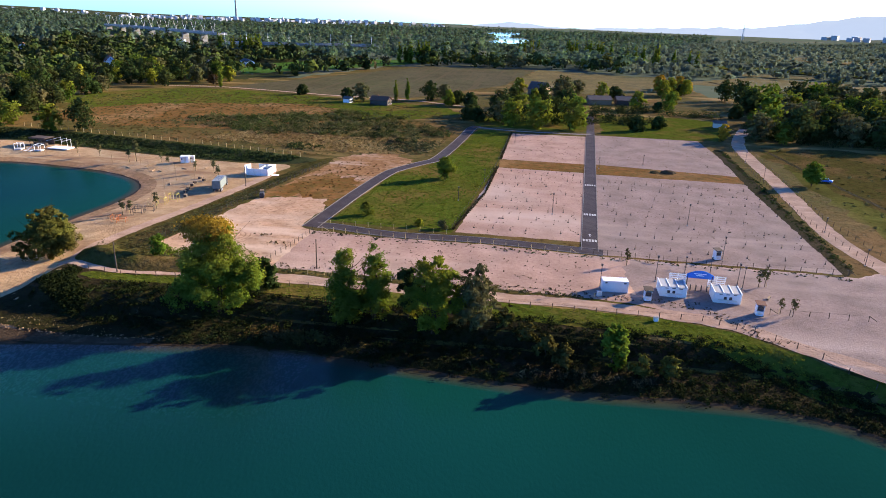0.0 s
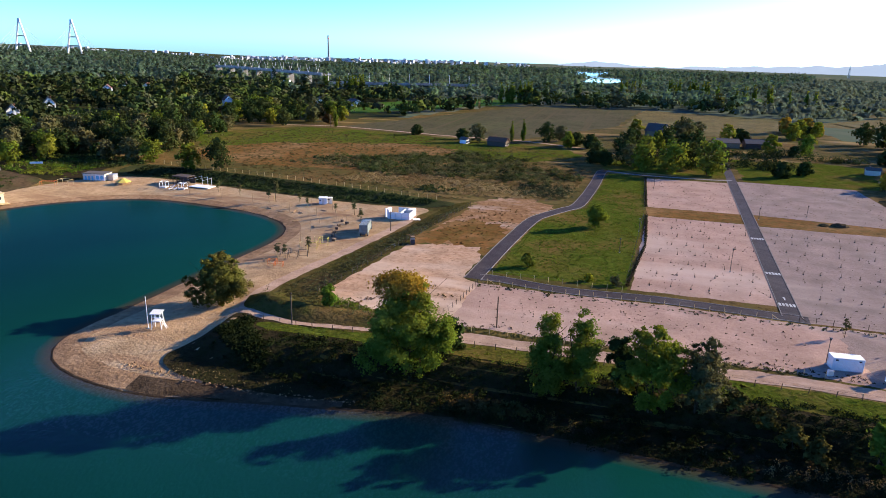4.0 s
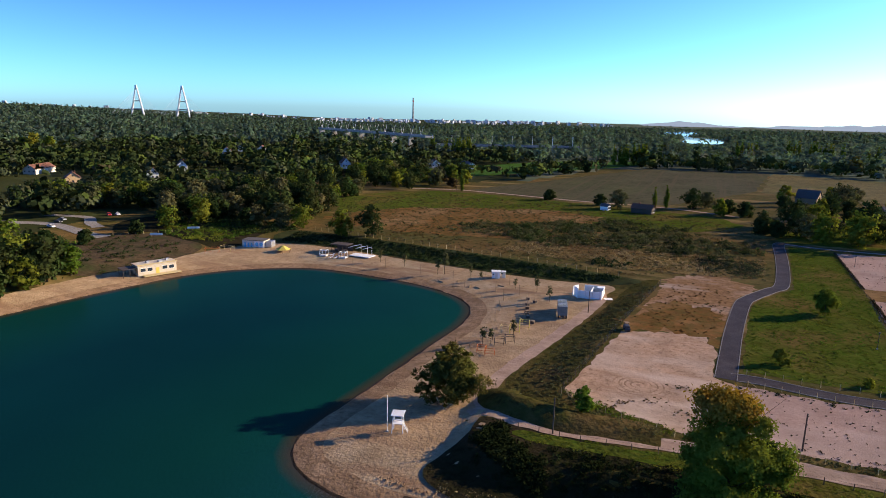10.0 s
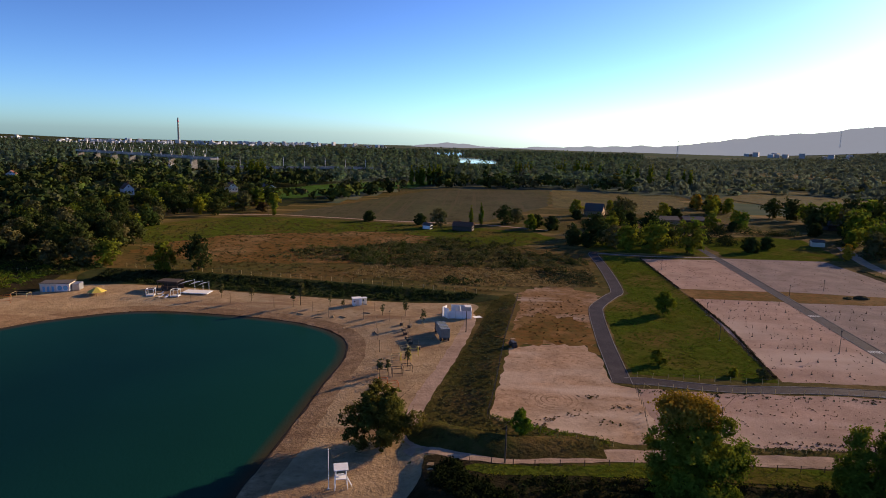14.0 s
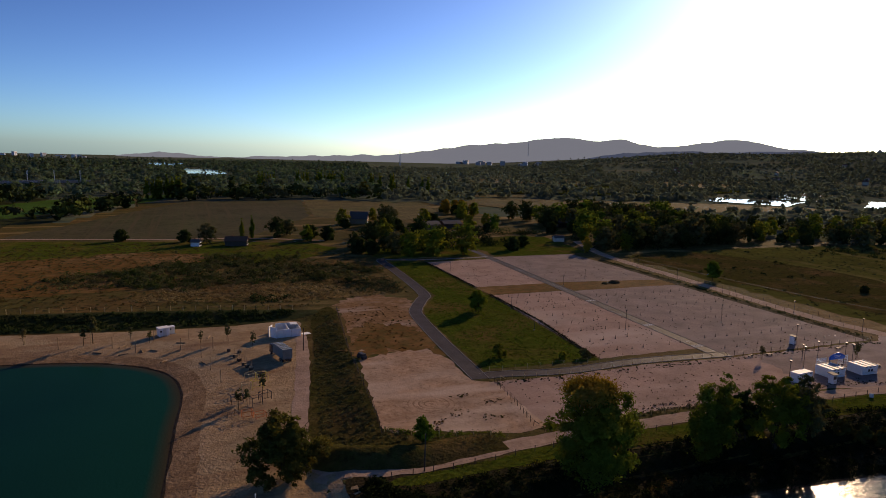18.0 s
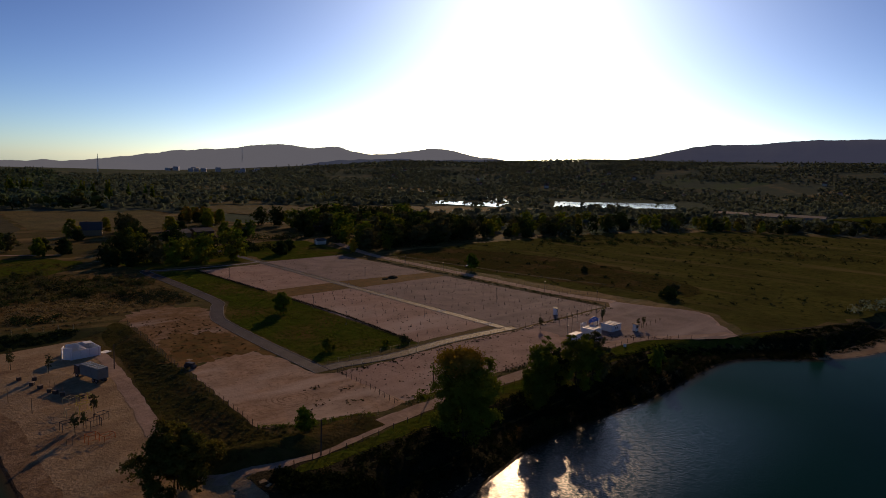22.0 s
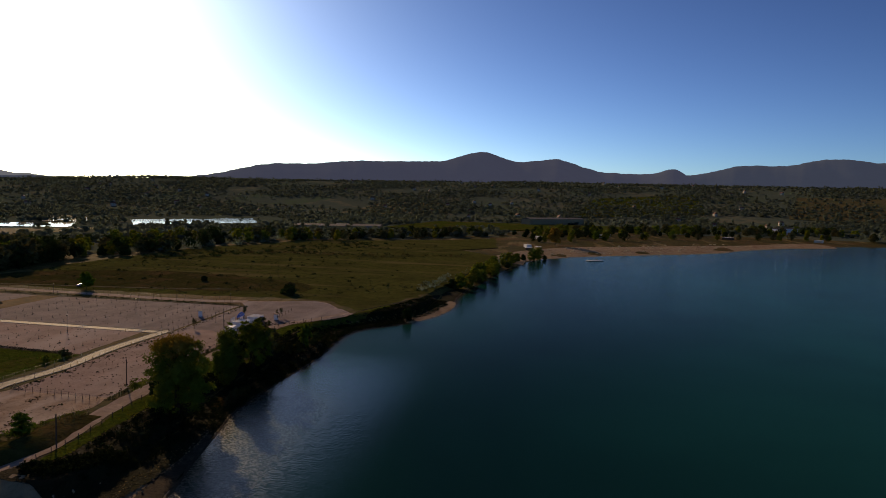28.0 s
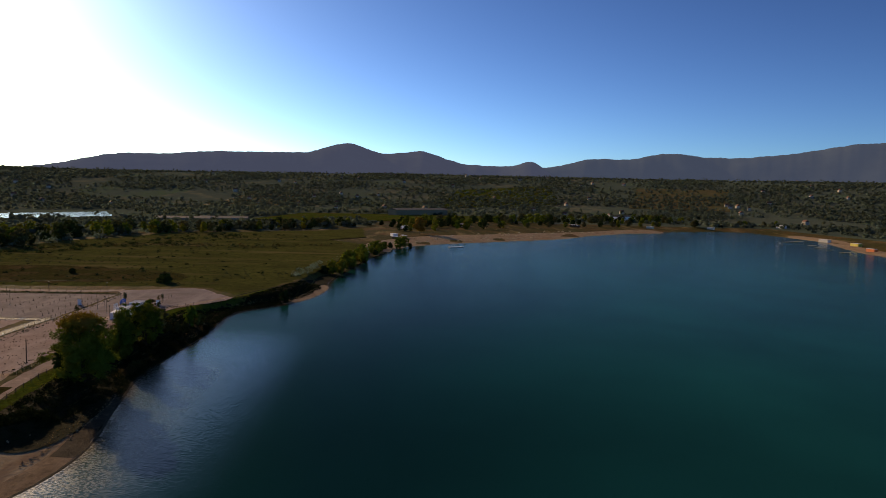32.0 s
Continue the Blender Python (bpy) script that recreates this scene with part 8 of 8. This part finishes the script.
for k, (x, y) in enumerate(base):                    # broken stone washed out of the bank
    s = rg.uniform(0.06, 0.22) * (1.6 if k % 9 == 0 else 1.0)
    turn = rg.uniform(0, 3.1)
    c, sn = math.cos(turn), math.sin(turn)
    q = ax * s * rg.uniform(0.7, 1.3, (6, 3))
    q = np.stack([q[:, 0] * c - q[:, 1] * sn + x, q[:, 0] * sn + q[:, 1] * c + y, q[:, 2] + float(height(np.array([x]), np.array([y]))[0]) + s * 0.15 + 0.16], 1)
    rv += [tuple(v) for v in q]
    rf += [tuple(6 * k + j for j in f) for f in ((0, 1, 4), (1, 2, 4), (2, 3, 4), (3, 0, 4), (1, 0, 5), (2, 1, 5), (3, 2, 5), (0, 3, 5))]
tagged(new("rubble", mesh_from("rubble", rv, rf, M["damp_sand"])), "line of pale broken stone along the bank's foot", "rubble", kind="stuff")
HEDGE = [(-236, 52), (-214, 52), (-188, 49), (-155, 44), (-125, 41), (-108, 41), (-98, 44), (-100, 47), (-140, 55.5), (-190, 63), (-236, 66)]
draped("hedge_bank", [(-238, 50), (-214, 51), (-188, 48), (-155, 43), (-125, 39.5), (-106, 39.5), (-94, 42), (-97, 47.5), (-140, 57), (-190, 64.5), (-238, 68)], M["forest_floor"], "dark green overgrown bank above the beach", "bank", 0.07)
thicket("hedge", inside(rc, HEDGE, 1300), 1.0, "wood_dark", "dense dark ivy-green hedge on the bank", 24, 0.42, 5, category="hedge")
SHRUB_WEST = [(-175, 112), (-150, 144), (-120, 160), (-76, 150), (-52, 118), (-72, 88), (-118, 84), (-152, 96)]
SHRUB = [(-186, 100), (-150, 96), (-110, 92), (-88, 96), (-62, 92), (-54, 112), (-70, 130), (-90, 128), (-110, 150), (-150, 138), (-180, 122)]
thicket("shrubs", inside(rc, SHRUB, 480), 1.7, "leaf_olive", "grey-green shrubs in the dry meadow", 34, 0.5, 6, category="shrubs")
clumps = inside(rc, SHRUB_WEST, 70)
spread = np.repeat(clumps, 14, 0) + rc.normal(size=(len(clumps) * 14, 2)) * (3.6, 2.2)
thicket("shrubs", spread[::2], 1.7, "leaf_olive", "grey-green willow shrubs in dense clumps", 34, 0.5, 66, 1.1, "shrubs")
thicket("shrubs", spread[1::2], 1.5, "wood_green", "dark green shrubs in dense clumps", 34, 0.5, 67, 1.2, "shrubs")
thicket("shrubs", inside(rc, SHRUB, 220), 1.5, "wood_dark", "dark shrubs in the dry meadow", 34, 0.5, 7, category="shrubs")
thicket("shrubs", inside(rc, [(-66, 62), (-54, 66), (-54, 90), (-66, 92), (-76, 80)], 60), 1.2, "leaf_olive", "shrubs beside the asphalt lane", 30, 0.42, 8, category="shrubs")
MEADOW = [(-232, 74), (-190, 68), (-140, 60), (-98, 50), (-84, 60), (-56, 64), (-52, 130), (-75, 190), (-150, 215), (-245, 220), (-275, 165), (-240, 95)]
thicket("dry_grass", inside(rc, MEADOW, 2600), 0.8, "leaf_olive", "tufts of dry grass and weeds in the meadow", 12, 0.36, 9, 0.4, "grass")
thicket("dry_grass", inside(rc, MEADOW, 1400), 0.9, "leaf_rust", "rusty tufts of dry weeds in the meadow", 12, 0.4, 10, 0.4, "grass")
SLOPE = [(-108, -45), (-103, -12), (-97, 25), (-88, 45), (-92, 2), (-96, -38), (-97, -48), (-86, -55), (-98, -60), (-104, -55)]
crest = spline([(-109, -51), (-107, -56.2), (-101.5, -59.4), (-93.5, -60.9), (-85.5, -60), (-78, -59.6)], 0.12)
thicket("weeds", crest + rg.normal(size=crest.shape) * 1.3 + (0, 0.6), 0.55, "leaf_olive", "rank weeds on the earth bank", 18, 0.2, 70, 3.2, "grass")
thicket("weeds", inside(rc, SLOPE, 800), 0.5, "leaf_olive", "rough green weeds on the grass slope", 16, 0.26, 11, 0.5, "grass")
thicket("weeds", inside(rc, [(-64, -22), (-34, -24), (-29, 52), (-29, 126), (-43, 128), (-48, 56), (-61, 30)], 1500), 0.45, "leaf_green", "rough tufts on the lawn", 12, 0.24, 12, 0.4, "grass")
thicket("weeds", inside(rc, [(-91, -2), (-84, 52), (-66, 44), (-70, -2)], 150), 0.4, "leaf_rust", "rusty weeds on bare soil", 12, 0.26, 13, 0.4, "grass")
thicket("weeds", inside(rc, [(-97, -48), (-88, -52), (-76, -57), (-76, -59), (-90, -56)], 130), 0.6, "leaf_green", "weeds along the dirt lot", 14, 0.26, 14, 0.5, "grass")
spots = np.repeat(np.array([(-77, -37), (-80.5, -46), (-74.5, -50), (-86, -49), (-71.5, -43), (-88.5, -51)]), 16, 0) + rg.normal(size=(96, 2)) * (1.5, 0.9)
thicket("weeds", spots, 0.26, "leaf_rust", "brown weeds in small patches on the dirt", 12, 0.2, 68, 0.5, "grass")
thicket("weeds", inside(rc, [(-68, -57), (-2, -56.5), (-2, -58.6), (-68, -59)], 260), 0.4, "leaf_olive", "weeds beside the lakeside track", 12, 0.22, 15, 0.5, "grass")
EAST = [(84, -45), (118, -100), (200, -112), (330, -112), (420, -60), (430, 60), (300, 120), (160, 128), (80, 118), (76, 0)]
thicket("weeds", inside(rc, EAST, 1600), 0.9, "leaf_olive", "coarse tufts on the wide eastern meadow", 10, 0.5, 16, 0.3, "grass")
thicket("shrubs", inside(rc, [(190, 100), (240, 70), (330, 10), (420, -30), (430, 20), (330, 60), (230, 118)], 110), 2.4, "leaf_dark", "belt of scrub across the meadow", 30, 0.9, 17, category="shrubs")
thicket("weeds", inside(rc, [(55, -30), (57, 40), (59, 108), (61, 108), (60, 40), (58.5, -30)], 260), 0.6, "leaf_dark", "dark rank grass in the ditch", 14, 0.3, 18, 0.6, "grass")
belt = spline([(222, 112), (258, 100), (284, 60), (292, -10), (306, -66), (335, -104)], 1.2)
for leaf, seed, step in (("wood_dark", 71, 2), ("leaf_olive", 72, 3), ("leaf_rust", 73, 4)):
    part_of = belt[::step] + rg.normal(size=belt[::step].shape) * (9, 7)
    thicket("shrubs", part_of, 1.9, leaf, "uneven line of scrub across the wide meadow", 26, 0.6, seed, 1.2, "shrubs")
STRAW = [(-104, 60), (-86, 60), (-64, 62), (-56, 70), (-54, 96), (-70, 98), (-96, 92), (-140, 92), (-150, 72)]
thicket("dry_grass", inside(rc, STRAW, 1500), 0.9, "leaf_straw", "pale straw-coloured dry grass in the meadow", 14, 0.4, 40, 0.45, "grass")
thicket("shrubs", inside(rc, [(-72, 66), (-57, 70), (-55, 92), (-78, 86)], 90), 1.5, "wood_olive", "grey-green shrubs beside the asphalt lane", 30, 0.45, 41, category="shrubs")
thicket("shrubs", inside(rc, [(-112, 62), (-100, 60), (-98, 68), (-110, 70)], 26), 1.6, "wood_dark", "dark round shrub above the hedge", 34, 0.45, 42, category="shrubs")
thicket("weeds", inside(rc, [(-66, -54), (20, -55), (34, -70), (30, -72), (18, -58.5), (-66, -56.4)], 420), 0.32, "wood_rust", "low dark weeds scattered over gravel", 10, 0.2, 43, 0.6, "grass")
thicket("weeds", inside(rc, [(-66, -31.8), (56, -33.6), (56, -36), (-66, -34.5)], 300), 0.3, "wood_dark", "low dark weeds along the lane's edge", 10, 0.2, 44, 0.6, "grass")
# scrub added here to darken the bank's end and throw shade on the sand
thicket("scrub", inside(rc, [(-105, -67.5), (-106, -74), (-102, -78), (-94, -82), (-92, -80), (-99, -73), (-102, -67.5)], 420), 0.7, "weed_shaded", "scrub added along the bank's end to shade the sand", 30, 0.3, 46, 1.5)
thicket("shrubs", inside(rc, EAST, 150), 1.4, "wood_dark", "dark bushes scattered over the wide meadow", 24, 0.6, 47, category="shrubs")
thicket("shrubs", inside(rc, [(78, -40), (100, -62), (140, -100), (205, -118), (300, -135), (300, -128), (200, -106), (130, -88), (92, -50)], 170), 1.7, "wood_olive", "scrub along the meadow's lakeside edge", 26, 0.6, 48, category="shrubs")
thicket("thicket", inside(rc, [(14, 206), (40, 214), (78, 204), (80, 214), (42, 228), (14, 220)], 60), 3.4, "leaf_dark", "dark leafy belt behind the fresh green grass", 60, 0.7, 71, 1.25, "thicket")
for lot in ([(-31, -23), (-2, -23), (2, 51), (-27, 51)], [(4, -31), (55, -31), (56, 49), (7, 49)], [(-27, 67), (2, 67), (5, 124), (-27, 123)], [(7, 68), (56, 63), (54, 129), (10, 129)], [(-64, -34), (0, -35), (0, -55), (-64, -54)]):
    thicket("weeds", inside(rc, lot, 260), 0.2, "wood_rust", "sparse low weeds and litter scattered over gravel", 8, 0.17, 72, 0.6, "grass")
thicket("driftwood_line", inside(rc, [(-108, -84.6), (-96, -84.2), (-84, -84), (-84, -85.6), (-96, -86.2), (-107, -86.6)], 150), 0.4, "leaf_straw", "pale dry reeds and driftwood along the shore", 10, 0.25, 49, 0.6, "reeds")
thicket("hedge", np.column_stack([np.interp(np.linspace(0, 1, 260), [0, 0.5, 1], [-32.9, -28.7, -28.1]), np.linspace(-22, 52, 260)]), 0.5, "wood_rust", "low rust-brown hedge between lawn and lot", 16, 0.26, 50, 1.2, "hedge")
thicket("hedge", np.column_stack([np.full(200, -28.1), np.linspace(66, 124, 200)]), 0.5, "wood_rust", "low rust-brown hedge beside the empty lot", 16, 0.26, 51, 1.2, "hedge")
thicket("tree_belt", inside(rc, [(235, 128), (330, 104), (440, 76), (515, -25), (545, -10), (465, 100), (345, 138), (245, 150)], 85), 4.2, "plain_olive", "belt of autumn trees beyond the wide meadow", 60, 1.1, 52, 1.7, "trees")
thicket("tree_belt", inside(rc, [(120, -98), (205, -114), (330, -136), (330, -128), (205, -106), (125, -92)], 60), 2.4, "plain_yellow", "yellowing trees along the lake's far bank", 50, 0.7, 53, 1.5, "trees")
for poly, n, leaf, seed in (([(-56, 152), (-46, 172), (-30, 205), (50, 205), (48, 172), (10, 160), (-20, 158)], 90, "wood_dark", 55), ([(80, 134), (78, 165), (110, 225), (200, 240), (213, 172), (165, 142), (120, 134)], 120, "wood_dark", 56),
                            ([(84, 136), (120, 136), (170, 146), (205, 172), (180, 180), (110, 160)], 50, "wood_green", 57)):
    thicket("thicket", inside(rc, poly, n), 3.0, leaf, "dense dark thicket between the trees", 60, 0.75, seed, 1.3, "thicket")
REED = [(-60, -82), (-50, -82.5), (-44, -81), (-48, -79), (-58, -79.5)]
thicket("reeds", inside(rc, REED, 90), 0.8, "leaf_rust", "pale brown reeds at the water's edge", 26, 0.36, 19, 1.6, "reeds")

# ---- the western slope above the bay ----
draped("soil_slope", [(-251, 10), (-256, -20), (-268, -20), (-292, 0), (-300, 22), (-288, 34), (-266, 30), (-254, 26)], M["soil"], "bare brown soil slope behind the beach house", "slope", 0.06)
draped("grass_slope", [(-246, 34), (-256, 28), (-290, 36), (-304, 30), (-322, 52), (-312, 86), (-276, 78), (-250, 62)], M["bank"], "rough green slope above the bay", "slope", 0.09)
ribbon("track", [(-372, 22), (-345, 30), (-328, 27), (-312, 22), (-298, 20)], 6, M["kerb"], "pale gravel car park lane", "track", 0.12, 0.6)
ribbon("track", [(-366, 46), (-345, 50), (-330, 40), (-318, 34)], 5, M["kerb"], "pale gravel path above the bay", "track", 0.13, 0.6)
fence([(-298, 24), (-286, 36), (-274, 50), (-262, 62)], 3.0, 1.2, M["pale_wood"], "pale post fence above the bay", 2)
thicket("undergrowth", inside(rc, [(-250, 36), (-270, 30), (-290, 40), (-300, 60), (-270, 74), (-252, 60)], 420), 1.3, "leaf_green", "green scrub on the slope above the bay", 26, 0.45, 31)
thicket("undergrowth", inside(rc, [(-250, 48), (-300, 66), (-300, 88), (-262, 80), (-240, 70)], 260), 2.0, "leaf_dark", "dark scrub below the wood's edge", 30, 0.6, 32)
thicket("undergrowth", inside(rc, [(-256, -18), (-268, -18), (-292, 2), (-298, 24), (-284, 30), (-262, 26), (-254, 10)], 130), 1.2, "leaf_dark", "dark bushes scattered over the soil slope", 26, 0.4, 54)
for x, y in ((-281, 30), (-278.5, 48)):
    sg = thing("sign_board", "low white sign board on posts", "sign", "signs above the bay")
    part("board", boxed((0, 0, 1.1), (5.0, 0.12, 0.9), 0, 0.02), M["white"], sg)
    for sx in (-2, 2):
        part("post", boxed((sx, 0.1, 0.5), (0.12, 0.12, 1.2), 0, 0.01), M["wood"], sg)
    stand(sg, x, y, 30)
# posts and driftwood on the beach
for i, (x, y) in enumerate(((-150, 27), (-144, 22), (-140, 30), (-133, 20), (-128, 12), (-126, 2), (-124, -8), (-163, 30), (-178, 33), (-190, 31), (-131, 28), (-125, 18))):
    p = thing("beach_post", "slim weathered timber post in the sand", "post", "posts on the beach")
    part("shaft", rodded((0, 0, -0.3), (0.05, 0, 3.2), 0.08, 0.06, 7), M["wood"], p)
    part("cap", boxed((0.05, 0, 3.22), (0.16, 0.16, 0.05), 0, 0.01), M["dark_wood"], p)
    stand(p, x, y, i * 31)
for i in range(14):
    x, y = rc.uniform(-160, -126), rc.uniform(6, 32)
    if signed(np.array([x]), np.array([y]), LAKE)[0] > -4:
        continue
    lg = thing("log", "weathered log lying on the sand", "log", "logs on the beach")
    part("trunk", rodded((-1.2, 0, 0.15), (1.2, 0.15, 0.16), 0.17, 0.13, 7), M["wood"], lg)
    part("stub", rodded((0.3, 0, 0.2), (0.5, 0.35, 0.4), 0.06, 0.04, 5), M["wood"], lg)
    stand(lg, x, y, i * 47)
